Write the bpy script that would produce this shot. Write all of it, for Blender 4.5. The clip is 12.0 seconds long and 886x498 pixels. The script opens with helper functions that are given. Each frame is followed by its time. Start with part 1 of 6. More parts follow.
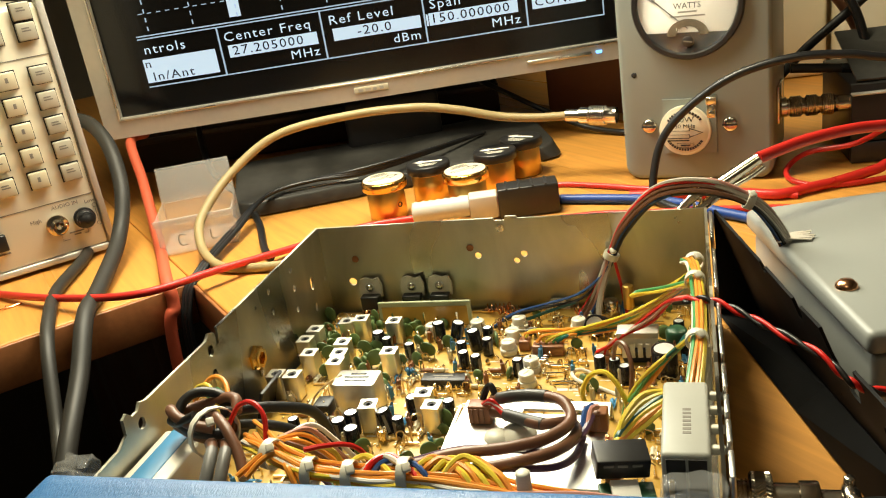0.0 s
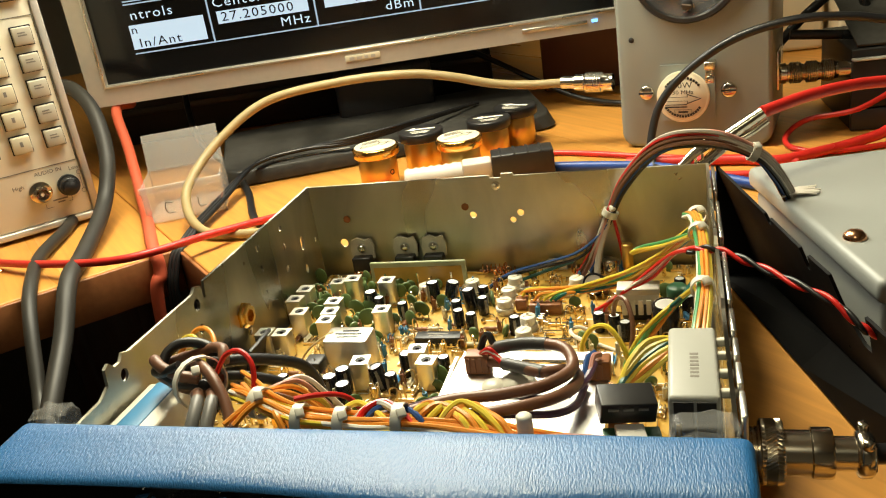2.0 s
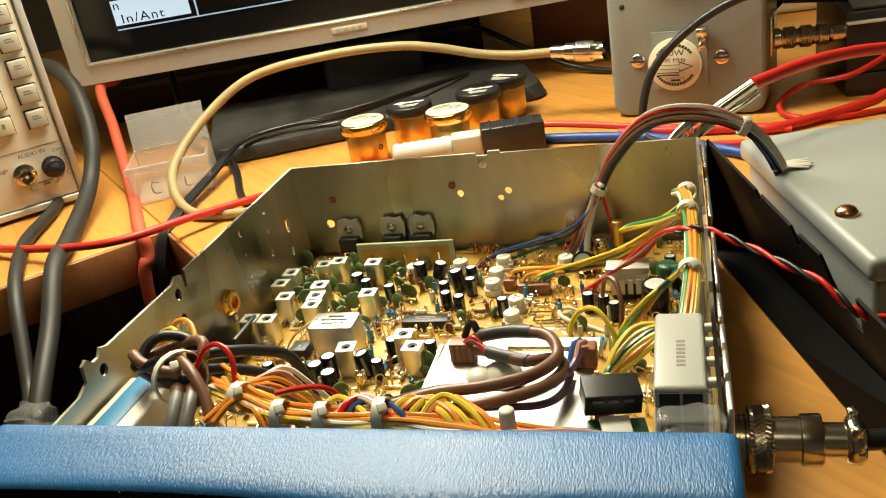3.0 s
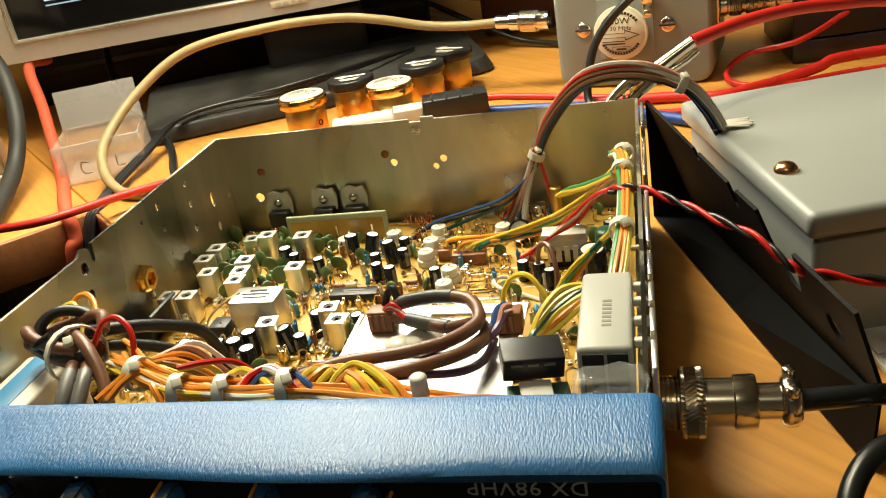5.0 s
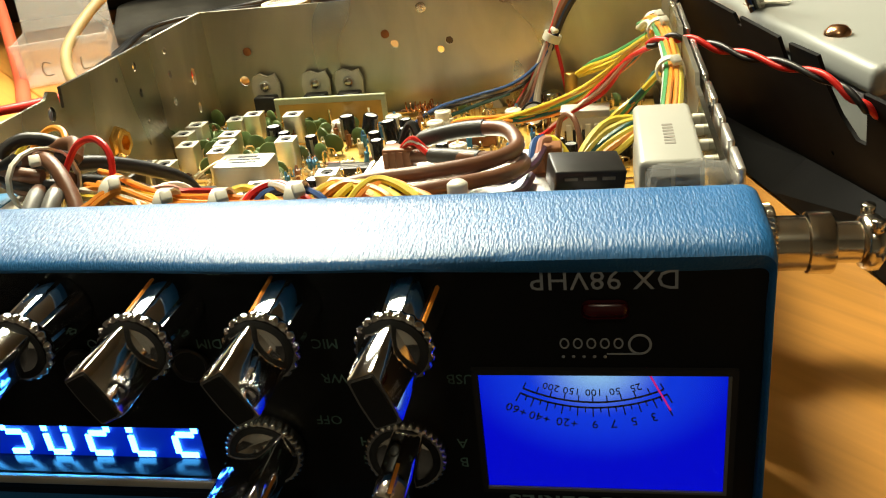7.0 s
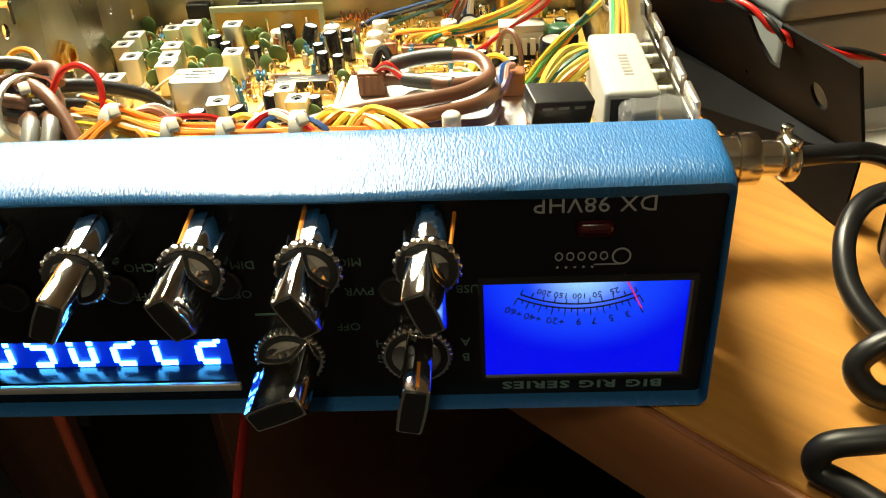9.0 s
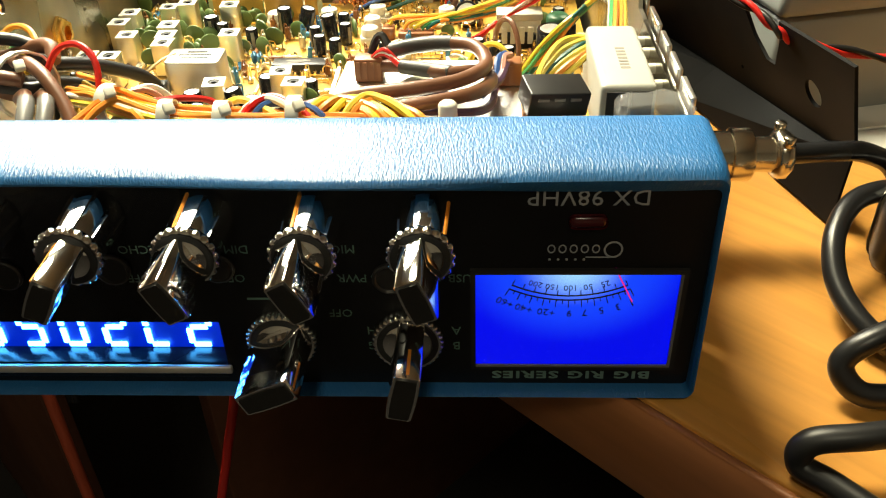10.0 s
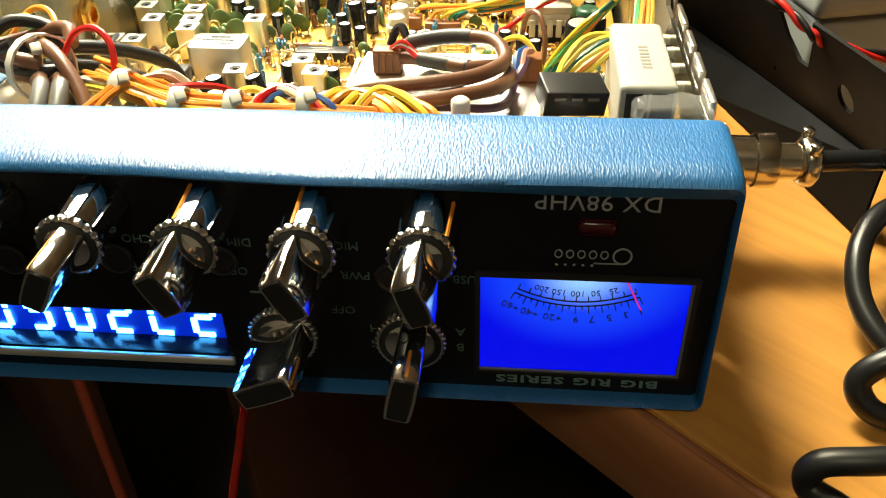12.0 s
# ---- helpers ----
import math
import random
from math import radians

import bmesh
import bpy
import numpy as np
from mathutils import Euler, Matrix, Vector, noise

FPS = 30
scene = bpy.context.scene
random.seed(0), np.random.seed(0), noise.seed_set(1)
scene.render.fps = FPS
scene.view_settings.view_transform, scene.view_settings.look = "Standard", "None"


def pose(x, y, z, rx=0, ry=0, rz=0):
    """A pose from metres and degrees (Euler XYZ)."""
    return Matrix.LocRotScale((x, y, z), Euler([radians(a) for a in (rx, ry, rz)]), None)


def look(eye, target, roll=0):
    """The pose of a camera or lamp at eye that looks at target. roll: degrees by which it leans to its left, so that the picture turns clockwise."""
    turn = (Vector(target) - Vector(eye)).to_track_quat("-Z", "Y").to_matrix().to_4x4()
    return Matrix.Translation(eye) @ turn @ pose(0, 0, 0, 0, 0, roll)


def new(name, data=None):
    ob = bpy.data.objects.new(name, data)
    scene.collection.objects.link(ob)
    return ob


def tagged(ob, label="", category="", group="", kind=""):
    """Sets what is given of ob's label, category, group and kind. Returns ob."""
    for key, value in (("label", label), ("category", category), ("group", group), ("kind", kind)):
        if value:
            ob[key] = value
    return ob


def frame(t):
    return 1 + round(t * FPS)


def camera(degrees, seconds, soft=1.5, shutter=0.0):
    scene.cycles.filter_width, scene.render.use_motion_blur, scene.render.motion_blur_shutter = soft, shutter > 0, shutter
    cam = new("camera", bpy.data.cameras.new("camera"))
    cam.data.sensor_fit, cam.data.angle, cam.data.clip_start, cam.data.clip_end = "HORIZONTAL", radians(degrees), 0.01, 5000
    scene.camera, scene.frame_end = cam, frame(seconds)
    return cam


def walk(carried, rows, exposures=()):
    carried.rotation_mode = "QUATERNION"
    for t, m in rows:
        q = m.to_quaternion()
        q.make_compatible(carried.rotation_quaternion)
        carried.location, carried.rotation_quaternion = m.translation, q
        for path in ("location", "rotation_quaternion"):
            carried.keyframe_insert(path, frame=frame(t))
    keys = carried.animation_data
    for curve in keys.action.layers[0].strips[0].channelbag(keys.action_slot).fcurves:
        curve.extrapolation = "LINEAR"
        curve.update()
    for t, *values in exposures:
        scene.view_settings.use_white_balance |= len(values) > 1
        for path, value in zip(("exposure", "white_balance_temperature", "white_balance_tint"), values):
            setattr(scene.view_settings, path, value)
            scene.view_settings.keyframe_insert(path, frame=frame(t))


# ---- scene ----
cam = camera(54.1, 12.0, soft=1.1)
PATH = [
    (0, (0.193, -0.157, 0.205), (-0.37, 1.62, -0.521), -9.1),
    (0.5, (0.19, -0.158, 0.2), (-0.357, 1.625, -0.522), -9.1),
    (1, (0.187, -0.154, 0.19), (-0.354, 1.628, -0.538), -9.1),
    (1.5, (0.187, -0.154, 0.187), (-0.354, 1.627, -0.543), -8.9),
    (2, (0.187, -0.153, 0.187), (-0.354, 1.62, -0.563), -8.7),
    (2.5, (0.192, -0.14, 0.189), (-0.359, 1.602, -0.623), -9.9),
    (3, (0.191, -0.143, 0.19), (-0.352, 1.597, -0.633), -10.0),
    (3.5, (0.199, -0.122, 0.189), (-0.355, 1.586, -0.692), -12.0),
    (3.7, (0.202, -0.115, 0.188), (-0.306, 1.597, -0.714), -12.5),
    (5.3, (0.199, -0.13, 0.165), (-0.265, 1.619, -0.687), -9.7),
    (5.5, (0.197, -0.126, 0.159), (-0.259, 1.621, -0.7), -9.4),
    (6, (0.195, -0.124, 0.151), (-0.256, 1.62, -0.717), -8.6),
    (6.5, (0.192, -0.124, 0.146), (-0.243, 1.629, -0.712), -7.6),
    (7, (0.174, -0.124, 0.125), (-0.201, 1.627, -0.765), -6.7),
    (7.5, (0.169, -0.114, 0.112), (-0.088, 1.618, -0.855), -7.9),
    (7.7, (0.161, -0.121, 0.116), (-0.105, 1.606, -0.857), -7.5),
    (9.3, (0.15, -0.143, 0.147), (0.083, 1.486, -1.011), -2.5),
    (9.5, (0.149, -0.142, 0.147), (0.088, 1.486, -1.013), -2.0),
    (10, (0.151, -0.143, 0.147), (0.069, 1.478, -1.022), -1.8),
    (10.5, (0.151, -0.146, 0.149), (0.069, 1.47, -1.027), -1.4),
    (11, (0.152, -0.144, 0.15), (0.063, 1.462, -1.039), -1.2),
    (11.5, (0.153, -0.145, 0.15), (0.053, 1.459, -1.041), -1.2),
    (12, (0.157, -0.138, 0.147), (-0.005, 1.46, -1.045), -1.4),
]
EXPOSURES = [(0.0, -0.05), (3.5, -0.08), (6.0, 0.1), (6.5, 0.2), (7.0, 0.4), (7.5, 0.65), (9.5, 1.0), (12.0, 0.95)]
walk(cam, [(t, look(eye, target, roll)) for t, eye, target, roll in PATH], EXPOSURES)

# ---- light ----
world = bpy.data.worlds.new("world")
scene.world = world
world.use_nodes = True
world.node_tree.nodes["Background"].inputs[0].default_value = (1.0, 0.86, 0.66, 1)
world.node_tree.nodes["Background"].inputs[1].default_value = 0.02


def area_lamp(name, eye, target, size, watts, colour, tall=None):
    data = bpy.data.lights.new(name, "AREA")
    data.shape, data.size, data.energy, data.color = "ELLIPSE", size, watts, colour
    data.size_y = tall or size
    ob = new(name, data)
    ob.matrix_world = look(eye, target)
    return ob


WARM = (1.0, 0.92, 0.63)
area_lamp("bench_lamp_bulb", (-0.06, 0.37, 0.78), (0.07, 0.17, 0.0), 0.24, 7.8, WARM)
area_lamp("desk_lamp_bulb", (-0.045, 0.375, 0.325), (0.07, 0.05, 0.05), 0.32, 3.2, (1.0, 0.95, 0.75), 0.21)
# unseen fill lamp, added in front to lift the dark front faces
area_lamp("room_bulb", (0.1, -1.1, 1.5), (0.0, 0.5, 0.1), 0.30, 2.6, WARM)


# ---- materials ----
def material(name, colour, rough=0.5, metal=0.0, var=0.12, scale=60.0, bump=0.0, bump_scale=400.0, stretch=(1, 1, 1), coarse=8.0,
             spec=0.5, rough_var=0.1, alpha=1.0, transmission=0.0, island=0.0, coat=0.0, distortion=0.0, each=0.0):
    m = bpy.data.materials.new(name)
    m.use_nodes = True
    n, l = m.node_tree.nodes, m.node_tree.links
    p = n["Principled BSDF"]
    p.inputs["Metallic"].default_value = metal
    p.inputs["Specular IOR Level"].default_value = spec
    p.inputs["Alpha"].default_value = alpha
    p.inputs["Transmission Weight"].default_value = transmission
    p.inputs["Coat Weight"].default_value = coat
    tc = n.new("ShaderNodeTexCoord")
    mp = n.new("ShaderNodeMapping")
    mp.inputs["Scale"].default_value = stretch
    l.new(tc.outputs["Object"], mp.inputs["Vector"])

    def noise_node(s, detail=4.0):
        t = n.new("ShaderNodeTexNoise")
        t.inputs["Scale"].default_value, t.inputs["Detail"].default_value = s, detail
        t.inputs["Distortion"].default_value = distortion
        l.new(mp.outputs[0], t.inputs["Vector"])
        return t

    fine, broad = noise_node(scale), noise_node(coarse, 2.0)
    mix = n.new("ShaderNodeMath")
    mix.operation = "ADD"
    l.new(fine.outputs["Fac"], mix.inputs[0])
    l.new(broad.outputs["Fac"], mix.inputs[1])
    last = mix
    if each:
        info = n.new("ShaderNodeObjectInfo")
        extra = n.new("ShaderNodeMath")
        extra.operation = "MULTIPLY_ADD"
        extra.inputs[1].default_value = each
        l.new(info.outputs["Random"], extra.inputs[0])
        l.new(mix.outputs[0], extra.inputs[2])
        last = extra
    if island:
        geo = n.new("ShaderNodeNewGeometry")
        extra = n.new("ShaderNodeMath")
        extra.operation = "MULTIPLY_ADD"
        extra.inputs[1].default_value = island
        l.new(geo.outputs["Random Per Island"], extra.inputs[0])
        l.new(last.outputs[0], extra.inputs[2])
        last = extra
    rng = n.new("ShaderNodeMapRange")
    rng.inputs["From Min"].default_value, rng.inputs["From Max"].default_value = 0.6, 1.4 + each + island
    rng.inputs["To Min"].default_value, rng.inputs["To Max"].default_value = 1 - var, 1 + var
    l.new(last.outputs[0], rng.inputs["Value"])
    mul = n.new("ShaderNodeVectorMath")
    mul.operation = "SCALE"
    mul.inputs[0].default_value = colour[:3]
    l.new(rng.outputs[0], mul.inputs["Scale"])
    l.new(mul.outputs[0], p.inputs["Base Color"])
    rr = n.new("ShaderNodeMapRange")
    rr.inputs["From Min"].default_value, rr.inputs["From Max"].default_value = 0.3, 0.7
    rr.inputs["To Min"].default_value, rr.inputs["To Max"].default_value = max(0.02, rough - rough_var), min(1, rough + rough_var)
    l.new(broad.outputs["Fac"], rr.inputs["Value"])
    l.new(rr.outputs[0], p.inputs["Roughness"])
    if bump:
        b = n.new("ShaderNodeBump")
        b.inputs["Strength"].default_value, b.inputs["Distance"].default_value = bump, 0.0006
        t = noise_node(bump_scale, 3.0)
        l.new(t.outputs["Fac"], b.inputs["Height"])
        l.new(b.outputs[0], p.inputs["Normal"])
    return m


def glow(name, colour, strength):
    m = bpy.data.materials.new(name)
    m.use_nodes = True
    p = m.node_tree.nodes["Principled BSDF"]
    p.inputs["Base Color"].default_value = (*[c * 0.3 for c in colour[:3]], 1)
    p.inputs["Emission Color"].default_value = (*colour[:3], 1)
    p.inputs["Emission Strength"].default_value = strength
    p.inputs["Roughness"].default_value = 0.4
    return m


def clear(name, colour=(1, 1, 1), rough=0.03, ior=1.45):
    m = bpy.data.materials.new(name)
    m.use_nodes = True
    p = m.node_tree.nodes["Principled BSDF"]
    p.inputs["Base Color"].default_value = (*colour, 1)
    p.inputs["Transmission Weight"].default_value = 1.0
    p.inputs["Roughness"].default_value = rough
    p.inputs["IOR"].default_value = ior
    return m


M = dict(
    wood=material("orange_wood", (0.62, 0.285, 0.058), 0.34, var=0.22, scale=55, stretch=(0.25, 4, 1), coarse=5, bump=0.05, distortion=0.4),
    wood_edge=material("brown_edge", (0.34, 0.13, 0.045), 0.42, var=0.2, scale=80, stretch=(0.3, 3, 3)),
    dark_wood=material("dark_wood", (0.14, 0.055, 0.03), 0.5, var=0.25, scale=30),
    plaster=material("plaster", (0.50, 0.45, 0.37), 0.9, var=0.06, scale=20, bump=0.2, bump_scale=120),
    carpet=material("carpet", (0.035, 0.03, 0.028), 0.95, var=0.3, scale=300, bump=0.4),
    tin=material("tinned_steel", (0.49, 0.47, 0.39), 0.33, 1.0, var=0.34, scale=45, stretch=(1, 1, 0.45), coarse=22, rough_var=0.16, bump=0.05, distortion=0.6),
    tin_edge=material("bright_steel", (0.80, 0.78, 0.74), 0.28, 1.0, var=0.1),
    can=material("can_metal", (0.84, 0.81, 0.72), 0.36, 1.0, var=0.12, scale=120, coarse=40, rough_var=0.08, each=0.4),
    chrome=material("chrome", (0.86, 0.86, 0.86), 0.06, 1.0, var=0.04, rough_var=0.03),
    knob_chrome=material("knob_chrome", (0.95, 0.95, 0.95), 0.09, 1.0, var=0.03, rough_var=0.02),
    brass=material("brass", (0.83, 0.50, 0.13), 0.22, 1.0, var=0.12, scale=90),
    gold_plate=material("gold_plate", (0.84, 0.54, 0.15), 0.38, 1.0, var=0.10, scale=50),
    nickel=material("nickel", (0.74, 0.67, 0.55), 0.22, 1.0, var=0.15, scale=150),
    silver=material("silver_plate", (0.86, 0.82, 0.74), 0.18, 1.0, var=0.1, scale=120),
    copper=material("copper", (0.80, 0.42, 0.22), 0.25, 1.0, var=0.1),
    solder=material("solder", (0.82, 0.66, 0.40), 0.25, 1.0, var=0.15),
    pcb=material("phenolic_board", (0.50, 0.30, 0.055), 0.36, var=0.30, scale=140, coarse=25, bump=0.06, coat=0.2),
    ink=material("white_ink", (0.80, 0.76, 0.66), 0.6, var=0.1),
    black_plastic=material("black_plastic", (0.018, 0.017, 0.017), 0.38, var=0.2, scale=150, bump=0.05),
    black_matte=material("black_matte", (0.012, 0.011, 0.011), 0.6, var=0.3, scale=100),
    panel=material("black_panel", (0.006, 0.006, 0.007), 0.3, var=0.2, scale=200, spec=0.35),
    sleeve=material("capacitor_sleeve", (0.012, 0.012, 0.014), 0.25, var=0.2, each=0.3),
    alu=material("aluminium", (0.90, 0.90, 0.88), 0.42, 1.0, var=0.06),
    green_disc=material("green_ceramic", (0.095, 0.15, 0.045), 0.42, var=0.25, each=0.6),
    dark_green=material("dark_green", (0.03, 0.10, 0.05), 0.35, var=0.2),
    pale_green=material("pale_green_board", (0.42, 0.45, 0.27), 0.4, var=0.12, scale=90),
    white_plastic=material("white_plastic", (0.78, 0.74, 0.64), 0.4, var=0.06),
    clear_white=material("waxy_plastic", (0.70, 0.67, 0.57), 0.3, var=0.06),
    brown_plastic=material("brown_plastic", (0.26, 0.10, 0.035), 0.4, var=0.15),
    white_card=material("white_card", (0.83, 0.81, 0.77), 0.45, var=0.05, scale=40),
    grey_plastic=material("grey_plastic", (0.42, 0.42, 0.38), 0.4, var=0.05, bump=0.04),
    grey_paint=material("grey_enamel", (0.25, 0.275, 0.255), 0.42, var=0.06, scale=30, bump=0.10, bump_scale=900),
    grey_box=material("grey_box_enamel", (0.30, 0.312, 0.295), 0.40, var=0.05, scale=20, bump=0.06, bump_scale=800),
    black_sheet=material("black_sheet", (0.004, 0.004, 0.004), 0.65, spec=0.12, var=0.4, scale=60, coarse=20),
    beige=material("beige_enamel", (0.76, 0.70, 0.55), 0.5, var=0.05, scale=25, bump=0.05, bump_scale=900),
    key_grey=material("key_grey", (0.47, 0.44, 0.35), 0.5, var=0.06),
    key_pale=material("key_pale", (0.62, 0.56, 0.40), 0.5, var=0.06),
    print_grey=material("printed_grey", (0.22, 0.20, 0.17), 0.6),
    print_black=material("printed_black", (0.02, 0.02, 0.02), 0.6),
    print_green=material("printed_green", (0.11, 0.20, 0.17), 0.5),
    print_teal=material("printed_teal", (0.16, 0.26, 0.24), 0.5),
    print_white=material("printed_white", (0.34, 0.36, 0.40), 0.5),
    frame_silver=material("silver_bezel", (0.60, 0.57, 0.52), 0.38, 0.35, var=0.05, scale=200),
    screen=material("dark_screen", (0.006, 0.006, 0.007), 0.18, var=0.1),
    leather=None,
    plug_white=material("worn_white_plastic", (0.50, 0.48, 0.43), 0.45, var=0.15, scale=60, coarse=25),
    shrink_grey=material("grey_shrink_sleeve", (0.15, 0.145, 0.135), 0.42, var=0.25, scale=120, coarse=60),
    dusty_black=material("dusty_black_plastic", (0.032, 0.030, 0.026), 0.5, var=0.55, scale=160, coarse=18, rough_var=0.2),
    shrink_dark=material("dark_shrink_sleeve", (0.055, 0.052, 0.048), 0.4, var=0.25, scale=120, coarse=60),
    mica=material("mica_insulator", (0.62, 0.59, 0.51), 0.4, var=0.2, scale=200, coarse=60),
    label_tan=material("element_label", (0.76, 0.69, 0.52), 0.4, 0.0, var=0.1, scale=150),
    dial_white=material("dial_white", (0.80, 0.78, 0.72), 0.5, var=0.03),
    rust=material("rust", (0.30, 0.11, 0.03), 0.8, var=0.3, scale=300),
    red_led=material("red_lens", (0.06, 0.005, 0.008), 0.2, var=0.1),
    tape_blue=material("blue_tape", (0.05, 0.22, 0.42), 0.45, var=0.1),
    cream=material("cream_cable", (0.34, 0.255, 0.115), 0.45, var=0.10, scale=70, bump=0.05),
    grey_cable=material("grey_cable", (0.027, 0.025, 0.021), 0.55, var=0.12, scale=60),
    black_cable=material("black_cable", (0.012, 0.012, 0.013), 0.32, var=0.2),
    red_cable=material("red_cable", (0.62, 0.028, 0.02), 0.35, var=0.1),
    coral_cable=material("coral_cable", (0.62, 0.11, 0.05), 0.45, var=0.1),
    blue_cable=material("blue_cable", (0.012, 0.055, 0.28), 0.4, var=0.15),
    wire_red=material("wire_red", (0.62, 0.018, 0.012), 0.35), wire_orange=material("wire_orange", (0.75, 0.27, 0.03), 0.35),
    wire_yellow=material("wire_yellow", (0.72, 0.55, 0.05), 0.35), wire_green=material("wire_green", (0.06, 0.30, 0.10), 0.35),
    wire_teal=material("wire_teal", (0.01, 0.10, 0.09), 0.35), wire_blue=material("wire_blue", (0.022, 0.070, 0.23), 0.35),
    wire_white=material("wire_white", (0.75, 0.70, 0.62), 0.4), wire_brown=material("wire_brown", (0.17, 0.075, 0.04), 0.38),
    wire_black=material("wire_black", (0.015, 0.014, 0.014), 0.35), wire_violet=material("wire_violet", (0.10, 0.05, 0.10), 0.38),
    wire_grey=material("wire_grey", (0.44, 0.38, 0.31), 0.4), wire_pink=material("wire_pink", (0.50, 0.24, 0.19), 0.4),
    frost=material("frosted_plastic", (0.76, 0.74, 0.70), 0.28, var=0.05, alpha=0.27),
    glass=clear("clear_glass"),
    haze_film=material("clear_film", (0.60, 0.60, 0.58), 0.10, alpha=0.16),
    digit_glow=glow("digit_glow", (0.06, 0.42, 1.0), 11.0),
    screen_glow=glow("screen_glow", (0.62, 0.80, 0.95), 0.85),
    screen_line=glow("screen_line", (0.45, 0.62, 0.78), 0.7),
    led_blue=glow("led_blue", (0.15, 0.45, 1.0), 3.0),
    led_green=glow("led_green", (0.25, 0.9, 0.1), 2.0),
    # emission on the needle stands in for meter light falling on it
    needle=glow("needle", (0.75, 0.02, 0.25), 0.5),
)


def leather_material():
    """Blue grained vinyl with creases that run front to back."""
    m = material("blue_vinyl", (0.020, 0.130, 0.345), 0.37, var=0.12, spec=0.55, scale=80, coarse=20, rough_var=0.06)
    n, l = m.node_tree.nodes, m.node_tree.links
    tc = n.new("ShaderNodeTexCoord")
    mp = n.new("ShaderNodeMapping")
    mp.inputs["Scale"].default_value = (2.1, 0.62, 1.0)
    l.new(tc.outputs["Object"], mp.inputs["Vector"])
    a = n.new("ShaderNodeTexNoise")
    a.inputs["Scale"].default_value, a.inputs["Detail"].default_value, a.inputs["Distortion"].default_value = 1300, 1.5, 0.9
    v = n.new("ShaderNodeTexVoronoi")
    v.inputs["Scale"].default_value = 1050
    v.feature = "F1"
    l.new(mp.outputs[0], a.inputs["Vector"])
    l.new(mp.outputs[0], v.inputs["Vector"])
    add = n.new("ShaderNodeMath")
    add.operation = "SUBTRACT"
    l.new(a.outputs["Fac"], add.inputs[0])
    l.new(v.outputs["Distance"], add.inputs[1])
    b = n.new("ShaderNodeBump")
    b.inputs["Strength"].default_value, b.inputs["Distance"].default_value = 0.36, 0.0003
    l.new(add.outputs[0], b.inputs["Height"])
    l.new(b.outputs[0], n["Principled BSDF"].inputs["Normal"])
    return m


M["leather"] = leather_material()


def meter_glow():
    """Back-lit blue scale, palest at the lamp."""
    m = bpy.data.materials.new("meter_glow")
    m.use_nodes = True
    n, l = m.node_tree.nodes, m.node_tree.links
    p = n["Principled BSDF"]
    p.inputs["Base Color"].default_value = (0.004, 0.006, 0.1, 1)
    p.inputs["Specular IOR Level"].default_value = 0.0
    tc = n.new("ShaderNodeTexCoord")
    mp = n.new("ShaderNodeMapping")
    mp.inputs["Location"].default_value = (-0.1715 / 0.027, 0, -0.0350 / 0.022)
    mp.inputs["Scale"].default_value = (1 / 0.027, 0, 1 / 0.022)
    g = n.new("ShaderNodeTexGradient")
    g.gradient_type = "SPHERICAL"
    r = n.new("ShaderNodeValToRGB")
    r.color_ramp.elements[0].color = (0.0, 0.002, 0.75, 1)
    r.color_ramp.elements[1].color = (0.34, 0.66, 1.0, 1)
    step = r.color_ramp.elements.new(0.52)
    step.color = (0.006, 0.05, 0.88, 1)
    r.color_ramp.interpolation = "EASE"
    l.new(tc.outputs["Object"], mp.inputs[0])
    l.new(mp.outputs[0], g.inputs[0])
    l.new(g.outputs[0], r.inputs[0])
    l.new(r.outputs[0], p.inputs["Emission Color"])
    p.inputs["Emission Strength"].default_value = 0.62
    return m


M["meter_glow"] = meter_glow()


# ---- builders ----
def thing(name, label, category, m=None, group="", kind=""):
    ob = new(name)
    ob.empty_display_size = 0.01
    if m is not None:
        ob.matrix_world = m
    return tagged(ob, label, category, group, kind)


def mesh_of(bm, mat, name="part", smooth=True):
    me = bpy.data.meshes.new(name)
    bmesh.ops.recalc_face_normals(bm, faces=bm.faces)
    bm.to_mesh(me)
    bm.free()
    me.materials.append(M[mat] if isinstance(mat, str) else mat)
    if smooth:
        me.shade_smooth()
        me.set_sharp_from_angle(angle=radians(50))
    return me


def part(name, bm, mat, parent=None, label="", smooth=True):
    ob = new(name, mesh_of(bm, mat, name, smooth))
    if parent is not None:
        ob.parent = parent
    return tagged(ob, label) if label else ob


def solo(name, bm, mat, label, category, m=None, group="", kind="", smooth=True):
    ob = part(name, bm, mat, None, "", smooth)
    if m is not None:
        ob.matrix_world = m
    return tagged(ob, label, category, group, kind)


def block(x0, x1, y0, y1, z0, z1, bevel=0.0, seg=2):
    bm = bmesh.new()
    bmesh.ops.create_cube(bm, size=1.0, matrix=Matrix.Translation(((x0 + x1) / 2, (y0 + y1) / 2, (z0 + z1) / 2)) @ Matrix.Diagonal((x1 - x0, y1 - y0, z1 - z0, 1)))
    if bevel:
        bmesh.ops.bevel(bm, geom=bm.edges, offset=bevel, segments=seg, profile=0.5, affect="EDGES")
    return bm


def merge(*bms):
    out = bmesh.new()
    for b in bms:
        me = bpy.data.meshes.new("tmp")
        b.to_mesh(me)
        b.free()
        out.from_mesh(me)
        bpy.data.meshes.remove(me)
    return out


def moved(bm, m):
    bmesh.ops.transform(bm, matrix=m, verts=bm.verts)
    return bm


